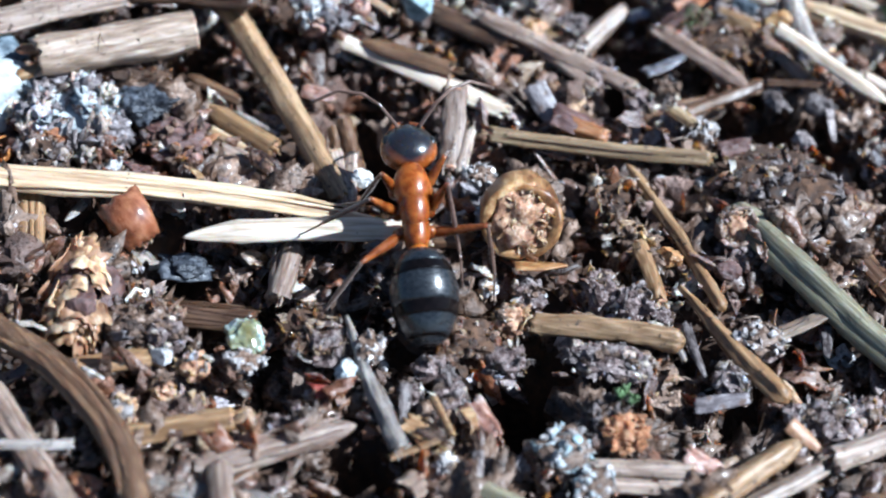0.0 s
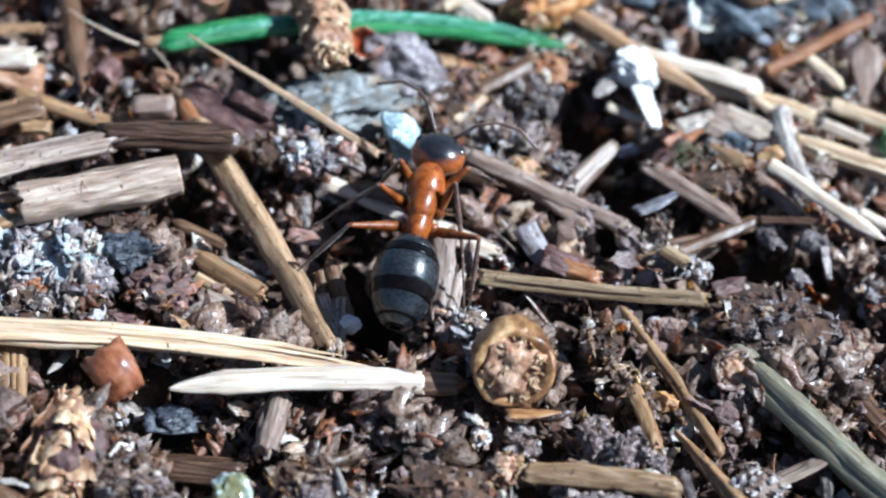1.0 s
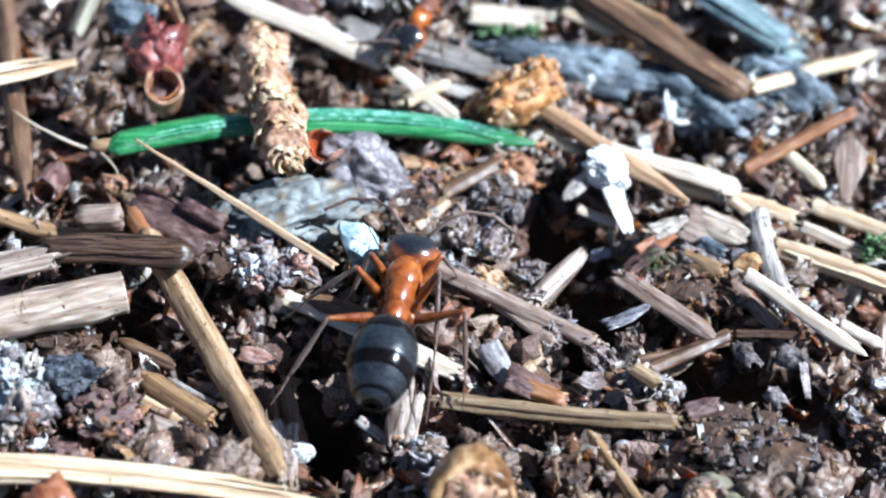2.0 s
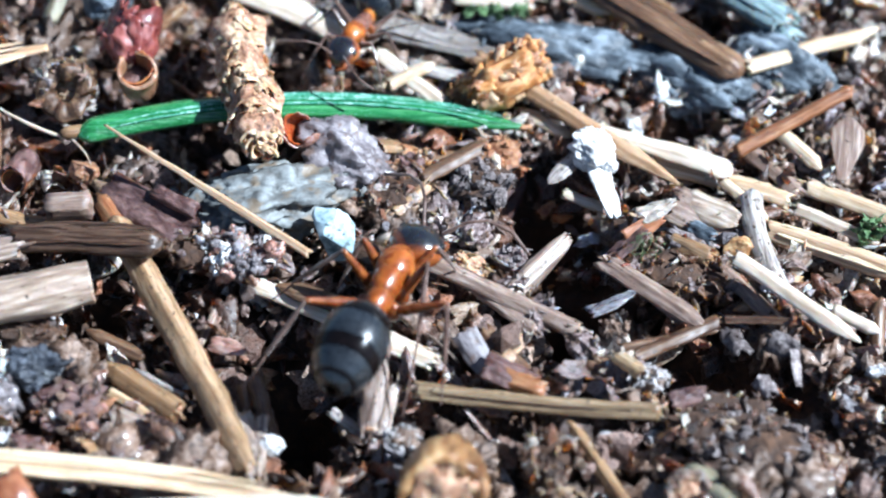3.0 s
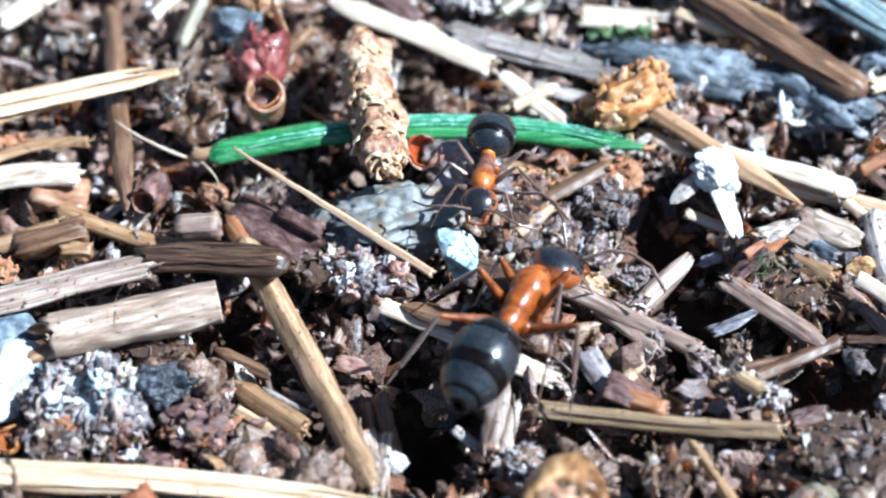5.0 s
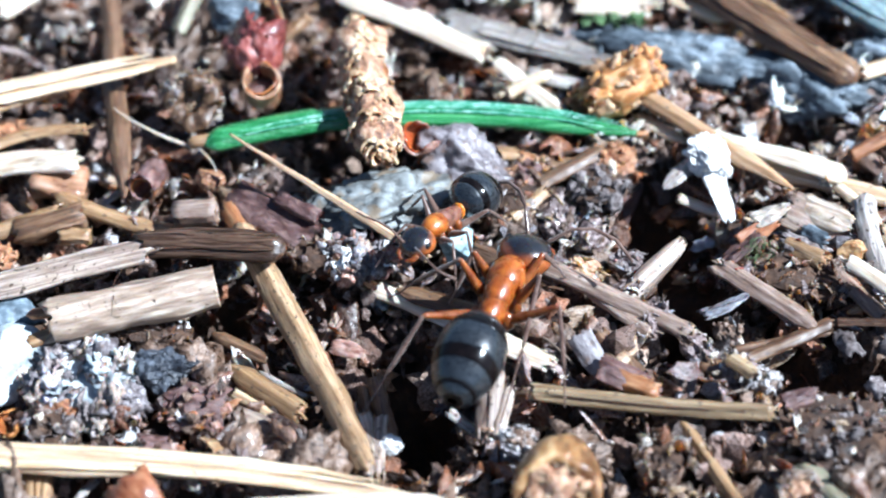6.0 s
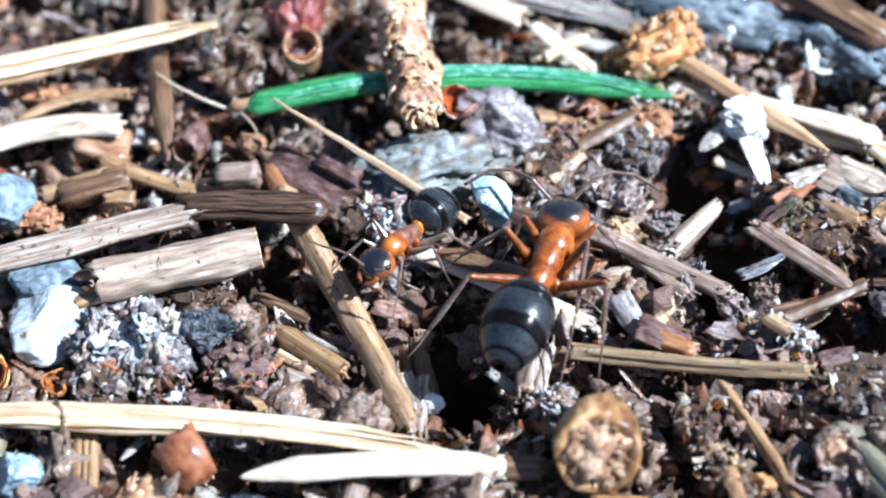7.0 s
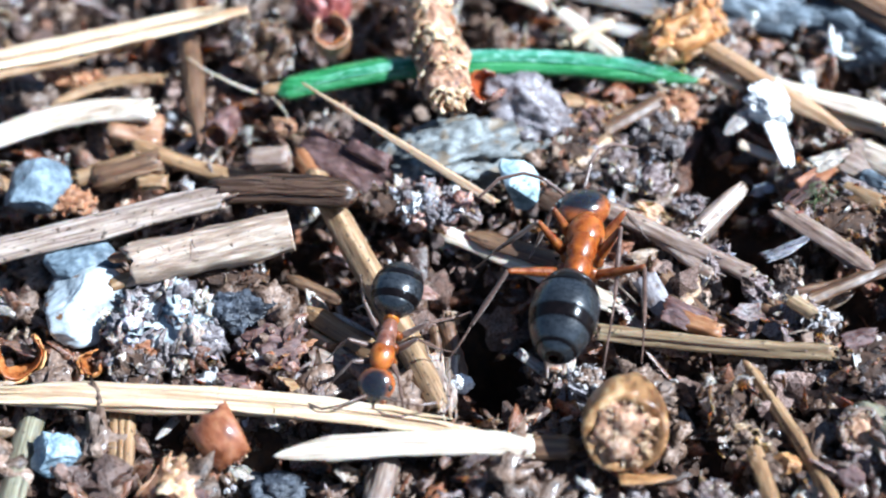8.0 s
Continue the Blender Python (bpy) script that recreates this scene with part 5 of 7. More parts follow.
# ---- the broken twig piece with its jagged end ----
def broken_twig(a, b, w):
    L = (Vector(b) - Vector(a)).length
    ob = thing("broken_twig", rod(L, w, w * 0.92, ("broken", "flat"), 0, 0, 24, 40, 0.03, 0.18, 61), TONE["buff"], along(a, b, 0),
               "thick bleached broken twig with a splintered end", "twig")
    part("splinter", rod(1.2, 0.5, 0.3, ("broken", "point"), 0, 0, 8, 8, 0.1, 0.2, 62), TONE["tan"], ob, "tan torn splinter", at(-L / 2 - 0.35, -0.35, -0.25, 0, 0, 188))
    part("splinter", rod(0.9, 0.4, 0.25, ("broken", "point"), 0, 0, 8, 8, 0.1, 0.2, 63), TONE["orange"], ob, "orange torn splinter", at(-L / 2 - 0.2, 0.3, 0.1, 0, 0, 170))
    part("crack", rod(1.5, 0.05, 0.05, ("taper", "taper"), 0.0, 0.25, 6, 10, 0, 0.3, 64), TONE["dark"], ob, "dark hair crack", at(-L * 0.05, 0.1, w * 0.45, 0, 0, 80))


broken_twig((-14.63, -7.56, 0.90), (-10.11, -5.75, 1.00), 1.35)

# ---- stones and crusts ----


stone("grey_rock", "grey-green lichened rock chip in the litter", at(-5.66, -1.17, 0.30, 0, 0, 26), 2.5, 1.45, 0.95, STONE["lichen"], 71, 0.42, 0.45, 6, True)
stone("mauve_rock", "mauve-grey rough rock beside a green needle", at(-3.93, 0.50, 0.35, 0, 0, -20), 1.55, 1.3, 0.95, STONE["mauve"], 72, 0.26, 0.4, 4, True)
stone("blue_chip", "pale blue-white angular stone chip", at(-3.53, -2.86, 0.80, 10, 10, 25), 0.74, 1.05, 0.72, STONE["ice"], 73, 0.035, 0.9, 16)
stone("white_stone", "large white quartz pebble with grey and rusty stains", at(-15.95, -8.55, 0.05, 0, 0, 15), 1.55, 1.3, 0.85, STONE["quartz"], 74, 0.16, 0.9, 4, True)
# shaded top of the white pebble, its shade put in as blue-grey colour
stone("blue_stone", "upper part of the white pebble, its shade coloured blue-grey", at(-16.2, -7.05, 0.2, 0, 10, 12), 1.35, 0.8, 0.62, STONE["steel"], 75, 0.16, 0.8, 5, True)
stone("blue_stone", "blue-grey wedge-shaped stone chip", at(-18.5, -4.5, 0.45, 30, 10, 60), 1.25, 0.92, 0.75, STONE["steel"], 76, 0.1, 0.9, 8)
stone("blue_stone", "small pale blue stone among the crumbs", at(-15.32, -14.06, 0.20, 0, 20, 10), 0.85, 0.7, 0.6, STONE["blue"], 77, 0.2, 0.7, 6)
stone("blue_stone", "small dull blue stone by a red scale", at(-12.03, 5.57, 1.00, 0, 0, 10), 0.95, 0.6, 0.6, STONE["slate"], 78, 0.2, 0.7, 5)
stone("dark_stone", "dark slate-blue rough stone", at(-11.24, -8.22, 0.20, 0, 0, 10), 0.95, 0.75, 0.6, STONE["night"], 79, 0.35, 0.5, 5)
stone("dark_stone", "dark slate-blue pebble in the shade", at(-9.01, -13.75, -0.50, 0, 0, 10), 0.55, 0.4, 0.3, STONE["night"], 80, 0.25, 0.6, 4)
stone("slate_bark", "long slate-grey weathered bark lump", at(1.70, 6.55, -0.50, 0, 0, -8), 3.2, 1.15, 0.95, STONE["slate"], 81, 0.3, 0.5, 3, True, "bark")
stone("slate_bark", "slate-grey weathered bark lump", at(6.43, 6.12, -0.80, 0, 0, -25), 2.6, 1.2, 0.9, STONE["slate"], 82, 0.34, 0.5, 3, True, "bark")
stone("slate_bark", "slate-grey weathered bark lump", at(8.88, 7.10, -0.60, 0, 0, -30), 2.2, 1.4, 1.0, STONE["slate"], 83, 0.34, 0.5, 3, True, "bark")
for lump_ob in [o for o in scene.objects if o.name.startswith("slate_bark")]:
    r = np.random.RandomState(len(lump_ob.name) * 7)
    co = [v.co.copy() for v in lump_ob.data.vertices if v.co.z > 0]
    for _ in range(10):
        q = co[r.randint(len(co))]
        k = r.uniform(0.12, 0.4)
        o = new("bark_flake", bit("flake", r.randint(6), STONE["slate"]))
        o.parent = lump_ob
        o.matrix_basis = Matrix.Translation(q) @ pose(0, 0, 0, r.normal() * 14, r.normal() * 14, r.normal() * 40) @ Matrix.Diagonal((k * 1.4, k, k, 1))
stone("resin_drop", "olive resin lump with bluish highlights put into its colour", at(-6.85, -16.35, -0.10, 0, 10, 10), 0.60, 0.60, 0.45, STONE["jade"], 84, 0.3, 0.7, 6, True, "resin")
stone("seed", "small round brown seed in litter", at(-11.41, -0.96, 0.20, 0, 0, 0), 0.45, 0.4, 0.35, HULL, 85, 0.2, 0.6, 3, True, "seed")
stone("seed", "small round amber seed in shade", at(6.81, -11.74, -0.20, 0, 0, 0), 0.4, 0.33, 0.3, MAROON, 86, 0.15, 0.6, 3, True, "seed")
stone("seed", "ochre stub of a seed between bleached needles", at(8.16, -1.59, 0.15, 0, 0, 20), 0.48, 0.36, 0.36, BARK, 93, 0.2, 0.6, 3, True, "seed")
stone("seed", "small ochre pebble on soil", at(5.07, -11.52, -0.20, 0, 0, 0), 0.38, 0.35, 0.3, BARK, 87, 0.3, 0.6, 3, True, "seed")
stone("white_grain", "white chalky crumb with a dark hollow", at(3.76, 1.55, 0.45, 0, 20, -30), 0.85, 0.7, 0.5, STONE["bone"], 88, 0.35, 0.6, 3, True)
scale("white_bark", "white chalky flake of bark in full sun", along((3.62, 2.00, 0.35), (4.50, -0.60, 0.10), -28), 2.8, 0.95, 60, STONE["bone"], 0.45, 89, 0.10, 0.3, category="bark")
stone("white_grain", "small cream-white grain beside frayed wood", at(-4.37, -9.92, -0.20, 0, 0, 0), 0.36, 0.3, 0.28, STONE["bone"], 94, 0.25, 0.6, 4)
stone("white_grain", "small white grain on soil", at(-4.41, 1.96, 0.00, 0, 0, 0), 0.3, 0.3, 0.25, STONE["quartz"], 90, 0.3, 0.6, 4)
stone("white_grain", "small bluish white grain", at(-3.82, -17.22, 0.00, 0, 0, 0), 0.32, 0.4, 0.3, STONE["quartz"], 91, 0.3, 0.6, 4)

# ---- crumbly aggregates ----
# the white flakes are painted highlights; the crust itself is creamy and mauve
clump("chalky_crust", (STONE["bone"], CHAFF_RED, FLAKE_LOOSE, CHAFF_LOOSE, STONE["mauve"]), at(-6.05, -3.78, 0.45, 0, 0, 10), (1.35, 0.9, 0.4), 80, 0.52, "creamy mauve crumbly crust on dark bark, highlights coloured as white flakes", "crust", 101, "mixed", inside=MAROON)
clump("maroon_crust", FLAKE_LOOSE, at(-7.44, -3.73, 0.30, 0, 0, -10), (1.0, 0.8, 0.4), 60, 0.4, "dark reddish flaky bark crust", "crust", 102, "mixed")
clump("ash_lichen", (STONE["quartz"], ASH, CHAFF_LOOSE, STONE["mauve"], FLAKE_LOOSE, CHAFF_LOOSE), at(-13.48, -9.07, 0.00, 0, 0, 0), (1.7, 1.5, 0.55), 120, 0.85, "pale mauve-grey crumbly crust with curled flakes", "lichen", 103, "mixed")
clump("ash_lichen", (ASH, HUMUS_LOOSE, CHAFF_LOOSE), at(-13.86, -10.66, 0.10, 0, 0, 0), (0.9, 0.8, 0.4), 80, 0.36, "pale grey flaky crust on soil", "lichen", 104, "mixed")
clump("brown_crust", (CHAFF_RED, RUST, HUMUS_LOOSE, FLAKE_LOOSE, MAROON), at(-10.17, -9.03, -0.30, 0, 0, 0), (1.1, 1.1, 0.45), 85, 0.42, "rusty brown flaky crust on soil", "crust", 105, "mixed", inside=MAROON)
clump("brown_crust", FLAKE_LOOSE, at(-11.94, -7.03, 0.10, 0, 0, 0), (1.4, 0.5, 0.3), 70, 0.35, "brown flaky crust under a twig", "crust", 106, "scrap")
clump("white_patch", (STONE["ice"], STONE["quartz"], CHALK), at(2.45, -18.96, 0.10, 0, 0, -30), (0.8, 0.75, 0.3), 60, 0.3, "white frosty crumb patch on a stem", "crust", 107, "mixed")
clump("white_patch", (STONE["ice"], STONE["quartz"], CHALK), at(3.27, -20.15, 0.20, 0, 0, -40), (0.5, 0.8, 0.3), 46, 0.28, "white frosty crumb patch on a stem", "crust", 108, "mixed")
clump("white_patch", CHALK, at(7.78, -14.30, 0.00, 0, 0, 0), (0.75, 0.6, 0.35), 46, 0.3, "pinkish white crumb in the soil", "crust", 109, "mixed")
clump("white_patch", CHALK, at(5.76, -6.72, 0.20, 0, 0, 0), (0.55, 0.45, 0.3), 50, 0.26, "white glittering crumb beside a needle end", "crust", 110, "mixed")
clump("white_patch", CHALK, at(-6.80, -17.13, -0.20, 0, 0, 0), (0.6, 0.4, 0.25), 40, 0.24, "pale crumb under green resin", "crust", 111, "mixed")
clump("white_patch", CHALK, at(-3.28, -16.47, 0.30, 0, 0, 0), (0.45, 0.6, 0.25), 30, 0.26, "white flakes on a rootlet", "crust", 112, "mixed")
clump("white_patch", CHALK, at(-0.80, -9.39, -0.00, 0, 0, 0), (0.5, 0.4, 0.25), 30, 0.26, "white flakes beside a twig stub", "crust", 113, "mixed")
clump("rust_crumb", RUST, at(4.09, -18.28, 0.20, 0, 0, 0), (0.68, 0.64, 0.52), 110, 0.26, "round rust-orange crumbly pellet", "pellet", 114, "grain")
clump("rust_crumb", RUST, at(-13.72, -10.09, 0.20, 0, 0, 0), (0.5, 0.4, 0.3), 26, 0.26, "small rusty crumb on grey crust", "pellet", 115, "grain")
clump("rust_crumb", RUST, at(-17.31, -4.68, 0.10, 0, 0, 0), (0.9, 0.5, 0.35), 46, 0.26, "rust-red crumb by a blue stone", "pellet", 116, "grain")
clump("rust_crumb", RUST, at(-18.55, 0.42, 0.10, 0, 0, 0), (1.1, 0.4, 0.35), 46, 0.3, "rust-red bark crumb behind a stem", "pellet", 117, "mixed")
clump("rust_crumb", RUST, at(0.80, 1.51, 0.00, 0, 0, 0), (0.7, 0.7, 0.35), 46, 0.28, "rusty crumbs under a bud husk", "pellet", 118, "mixed")
clump("flaky_crumb", FLAKE_LOOSE, at(3.29, -9.39, -0.20, 0, 0, 0), (0.8, 0.8, 0.35), 70, 0.42, "rusty tan flaky crumb on dark soil", "pellet", 119, "scrap")
clump("mauve_fluff", (ASH, HUMUS_LOOSE, CHAFF_LOOSE), at(3.53, -15.67, -0.15, 0, 0, 0), (1.35, 0.6, 0.45), 110, 0.36, "mauve-grey crumbly fluff on soil", "crust", 120, "mixed", inside=MAUVE_SOIL)
clump("grey_crust", ASH, at(3.56, -17.69, -0.00, 0, 0, 60), (0.9, 0.45, 0.35), 60, 0.35, "grey flaky rootlet crust", "crust", 121, "scrap")
clump("grey_crust", ASH, at(-2.44, 9.19, 0.20, 0, 0, 0), (2.0, 0.7, 0.4), 110, 0.45, "pale mauve-grey flaky bark crust", "crust", 122, "scrap")
clump("grey_crust", CHALK, at(-4.78, 8.54, 0.30, 0, 0, 0), (1.3, 0.7, 0.5), 80, 0.4, "white-grey flaky crust in full sun", "crust", 123, "scrap")
clump("grey_crust", ASH, at(0.51, 0.10, 0.10, 0, 0, 0), (0.9, 0.9, 0.4), 80, 0.35, "grey-brown crumbly crust on soil", "crust", 124, "mixed")
clump("soil_mound", FLAKE_LOOSE, at(6.40, -2.41, -0.30, 0, 0, 0), (2.2, 1.2, 0.5), 160, 0.45, "heap of mauve-brown leaf crumbs", "crust", 125, "scrap")
clump("soil_mound", FLAKE_LOOSE, at(8.03, -7.73, -0.30, 0, 0, 0), (1.8, 1.2, 0.4), 160, 0.33, "heap of grey flaky crumbs", "crust", 126, "mixed")
clump("soil_mound", FLAKE_LOOSE, at(-2.32, -0.61, -0.00, 0, 0, 0), (1.2, 0.8, 0.4), 110, 0.36, "heap of dark glittering crumbs", "crust", 127, "mixed")
clump("soil_mound", FLAKE_LOOSE, at(-1.03, -15.47, -0.20, 0, 0, 0), (1.5, 0.8, 0.4), 120, 0.34, "heap of brown flaky crumbs", "crust", 128, "mixed")
clump("soil_mound", FLAKE_LOOSE, at(-4.89, -15.84, -0.20, 0, 0, 0), (1.0, 1.0, 0.4), 90, 0.36, "heap of pale brown curled crumbs", "crust", 129, "scrap")
clump("soil_mound", ASH, at(8.67, -8.42, -0.20, 0, 0, 0), (1.6, 1.2, 0.4), 130, 0.36, "heap of grey-brown crumbs", "crust", 130, "mixed")
clump("soil_mound", FLAKE_LOOSE, at(-9.95, -15.85, -0.40, 0, 0, 0), (1.2, 0.9, 0.4), 90, 0.42, "heap of dark brown leaf flakes", "crust", 131, "scrap")
clump("soil_mound", (HUMUS_LOOSE, CASE, FLAKE_LOOSE), at(4.22, -11.17, -0.30, 0, 0, -50), (1.3, 0.5, 0.35), 70, 0.34, "tan and brown flaking rootlet crust", "crust", 132, "scrap")
clump("soil_mound", FLAKE_LOOSE, at(-1.09, -12.19, -0.60, 0, 0, 0), (1.6, 1.0, 0.4), 120, 0.33, "heap of dark crumbs under a stub", "crust", 133, "mixed")
clump("moss_sprig", MOSS, at(5.51, -1.90, 0.20, 0, 0, 0), (0.45, 0.4, 0.25), 40, 0.28, "tiny pale green moss sprig", "moss", 140, "curl", False)
clump("moss_sprig", MOSS, at(4.07, -17.20, 0.40, 0, 0, 0), (0.28, 0.25, 0.2), 16, 0.26, "tiny green moss shred on a rusty pellet", "moss", 141, "scrap", False)
clump("moss_sprig", MOSS, at(12.02, -0.49, 0.20, 0, 0, 0), (0.45, 0.5, 0.3), 26, 0.34, "small green moss shred on litter", "moss", 142, "scrap", False)
clump("moss_sprig", MOSS, at(0.24, 7.41, 0.20, 0, 0, 5), (1.1, 0.15, 0.12), 30, 0.32, "green moss strand on wood chip", "moss", 143, "scrap", False)
clump("rust_crumb", RUST, at(-0.31, 3.92, 0.00, 0, 0, 0), (0.6, 0.5, 0.4), 46, 0.3, "rusty flakes beside a bud husk", "pellet", 151, "mixed")

# ---- clods and scraps that can be told apart ----
clump("soil_clod", (HUMUS_LOOSE, FLAKE_LOOSE, CHAFF_LOOSE), at(-9.12, -16.59, -0.27, 0, 0, -45), (0.67, 0.69, 0.54), 30, 0.35, "mauve-brown crumbly soil clod", "clod", 200, "mixed", inside=MAUVE_SOIL)
clump("soil_clod", (HUMUS_LOOSE, CRUMB_LOOSE), at(-10.30, -16.36, -0.27, 0, 0, -8), (0.68, 0.73, 0.54), 31, 0.36, "dark brown crumbly soil clod", "clod", 201, "scrap", inside=HUMUS_LOOSE)
clump("soil_clod", (CHAFF_LOOSE, CASE), at(-8.12, -17.47, -0.27, 0, 0, 29), (0.51, 0.49, 0.44), 24, 0.32, "cream-coloured crumb of dry husk", "clod", 202, "scrap", inside=PITH)
clump("soil_clod", (CHALK, CASE), at(-9.91, -19.34, -0.27, 0, 0, -24), (0.44, 0.59, 0.39), 25, 0.31, "pale yellowish grain with a white crust", "clod", 203, "mixed", inside=CHALK)
clump("soil_clod", (CASE, HUMUS_LOOSE), at(-8.87, -18.36, -0.27, 0, 0, 13), (0.35, 0.37, 0.34), 21, 0.29, "tan crumbly clod of rotten wood", "clod", 204, "scrap", inside=PITH)
clump("soil_clod", (CASE, HUMUS_LOOSE), at(-7.94, -18.69, -0.27, 0, 0, -40), (0.35, 0.30, 0.32), 20, 0.28, "tan crumbly clod of rotten wood", "clod", 205, "scrap", inside=PITH)
clump("soil_clod", (ASH, HUMUS_LOOSE, CHAFF_LOOSE), at(-0.89, -17.30, -0.27, 0, 0, -3), (0.51, 0.64, 0.44), 26, 0.32, "grey crumbly soil clod with flakes", "clod", 206, "mixed", inside=MAUVE_SOIL)
clump("soil_clod", (ASH, HUMUS_LOOSE, CHAFF_LOOSE), at(-1.99, -17.50, -0.27, 0, 0, 34), (0.38, 0.49, 0.36), 23, 0.30, "grey crumbly soil clod with flakes", "clod", 207, "scrap", inside=MAUVE_SOIL)
clump("soil_clod", (CHALK, CASE), at(-0.80, -19.66, -0.27, 0, 0, -19), (0.37, 0.44, 0.35), 22, 0.29, "pale yellowish grain with a white crust", "clod", 208, "scrap", inside=CHALK)
clump("soil_clod", (ASH, HUMUS_LOOSE, CHAFF_LOOSE), at(-1.53, -16.55, -0.27, 0, 0, 18), (0.61, 0.46, 0.42), 25, 0.32, "grey crumbly soil clod with flakes", "clod", 209, "mixed", inside=MAUVE_SOIL)
clump("soil_clod", (ASH, HUMUS_LOOSE, CHAFF_LOOSE), at(-5.49, -19.21, -0.27, 0, 0, -35), (0.59, 0.41, 0.39), 24, 0.31, "grey crumbly soil clod with flakes", "clod", 210, "scrap", inside=MAUVE_SOIL)
clump("soil_clod", (FIBRE, ASH), at(-4.58, -16.11, -0.27, 0, 0, 2), (0.80, 0.80, 0.62), 35, 0.38, "clod wrapped in pale curled fibres", "clod", 211, "curl", inside=MAUVE_SOIL)
clump("soil_clod", (ASH, HUMUS_LOOSE, CHAFF_LOOSE), at(1.04, -13.51, -0.27, 0, 0, 39), (0.49, 0.59, 0.43), 25, 0.32, "grey crumbly soil clod with flakes", "clod", 212, "mixed", inside=MAUVE_SOIL)
clump("soil_clod", (CASE, HUMUS_LOOSE), at(0.63, -14.51, -0.27, 0, 0, -14), (0.52, 0.58, 0.44), 26, 0.32, "tan crumbly clod of rotten wood", "clod", 213, "scrap", inside=PITH)
clump("soil_clod", (ASH, HUMUS_LOOSE, CHAFF_LOOSE), at(0.60, -15.98, -0.27, 0, 0, 23), (0.74, 0.54, 0.47), 28, 0.33, "grey crumbly soil clod with flakes", "clod", 214, "scrap", inside=MAUVE_SOIL)
clump("soil_clod", (CHALK, CASE), at(-0.18, -13.39, -0.27, 0, 0, -30), (0.36, 0.35, 0.34), 21, 0.29, "pale yellowish grain with a white crust", "clod", 215, "mixed", inside=CHALK)
clump("soil_clod", (HUMUS_LOOSE, FLAKE_LOOSE, CHAFF_LOOSE), at(3.12, -12.99, -0.27, 0, 0, 7), (0.56, 0.71, 0.47), 28, 0.33, "mauve-brown crumbly soil clod", "clod", 216, "scrap", inside=MAUVE_SOIL)
clump("soil_clod", (ASH, HUMUS_LOOSE, CHAFF_LOOSE), at(4.11, -13.47, -0.27, 0, 0, 44), (0.72, 0.70, 0.57), 31, 0.36, "grey crumbly soil clod with flakes", "clod", 217, "scrap", inside=MAUVE_SOIL)
clump("soil_clod", (ASH, HUMUS_LOOSE, CHAFF_LOOSE), at(4.87, -13.87, -0.27, 0, 0, -9), (0.43, 0.43, 0.38), 22, 0.31, "grey crumbly soil clod with flakes", "clod", 218, "mixed", inside=MAUVE_SOIL)
clump("soil_clod", (CHALK, ASH), at(8.93, -16.77, -0.27, 0, 0, 28), (0.44, 0.49, 0.40), 23, 0.31, "bluish white glinting crumb on soil", "clod", 219, "scrap", inside=MAUVE_SOIL)
clump("soil_clod", (ASH, HUMUS_LOOSE, CHAFF_LOOSE), at(9.65, -16.80, -0.27, 0, 0, -25), (0.73, 0.75, 0.57), 33, 0.37, "grey crumbly soil clod with flakes", "clod", 220, "scrap", inside=MAUVE_SOIL)
clump("soil_clod", (ASH, HUMUS_LOOSE, CHAFF_LOOSE), at(10.85, -16.24, -0.27, 0, 0, 12), (0.64, 0.45, 0.42), 25, 0.32, "grey crumbly soil clod with flakes", "clod", 221, "mixed", inside=MAUVE_SOIL)
clump("soil_clod", (ASH, HUMUS_LOOSE, CHAFF_LOOSE), at(7.01, -15.82, -0.27, 0, 0, -41), (0.61, 0.50, 0.44), 26, 0.32, "grey crumbly soil clod with flakes", "clod", 222, "scrap", inside=MAUVE_SOIL)
clump("soil_clod", (CHAFF_LOOSE, CASE, HUMUS_LOOSE), at(7.92, -14.24, -0.27, 0, 0, -4), (0.65, 0.66, 0.52), 29, 0.35, "pinkish crumbly clod with pale flakes", "clod", 223, "scrap", inside=MAUVE_SOIL)
clump("soil_clod", (HUMUS_LOOSE, FLAKE_LOOSE, CHAFF_LOOSE), at(7.44, -10.72, -0.27, 0, 0, 33), (0.71, 0.60, 0.51), 29, 0.35, "mauve-brown crumbly soil clod", "clod", 224, "mixed", inside=MAUVE_SOIL)
clump("soil_clod", (RUST, HUMUS_LOOSE, FLAKE_LOOSE), at(-1.82, 0.65, -0.27, 0, 0, -20), (0.68, 0.89, 0.54), 34, 0.36, "reddish brown crumbly bark clod", "clod", 225, "scrap", inside=MAROON)
clump("soil_clod", (CHAFF_LOOSE, CASE), at(-1.35, 1.24, -0.27, 0, 0, 17), (0.27, 0.41, 0.29), 21, 0.27, "cream-coloured crumb of dry husk", "clod", 226, "scrap", inside=PITH)
clump("soil_clod", (HUMUS_LOOSE, CRUMB_LOOSE), at(-1.96, -1.25, -0.27, 0, 0, -36), (0.77, 0.88, 0.60), 36, 0.37, "dark brown crumbly soil clod", "clod", 227, "mixed", inside=HUMUS_LOOSE)
clump("soil_clod", (HUMUS_LOOSE, FLAKE_LOOSE, CHAFF_LOOSE), at(-0.70, -0.58, -0.27, 0, 0, 1), (0.57, 0.88, 0.47), 31, 0.33, "mauve-brown crumbly soil clod", "clod", 228, "scrap", inside=MAUVE_SOIL)
clump("soil_clod", (CHAFF_LOOSE, CASE, HUMUS_LOOSE), at(0.07, 0.08, -0.27, 0, 0, 38), (0.57, 0.64, 0.48), 28, 0.33, "pinkish crumbly clod with pale flakes", "clod", 229, "scrap", inside=MAUVE_SOIL)
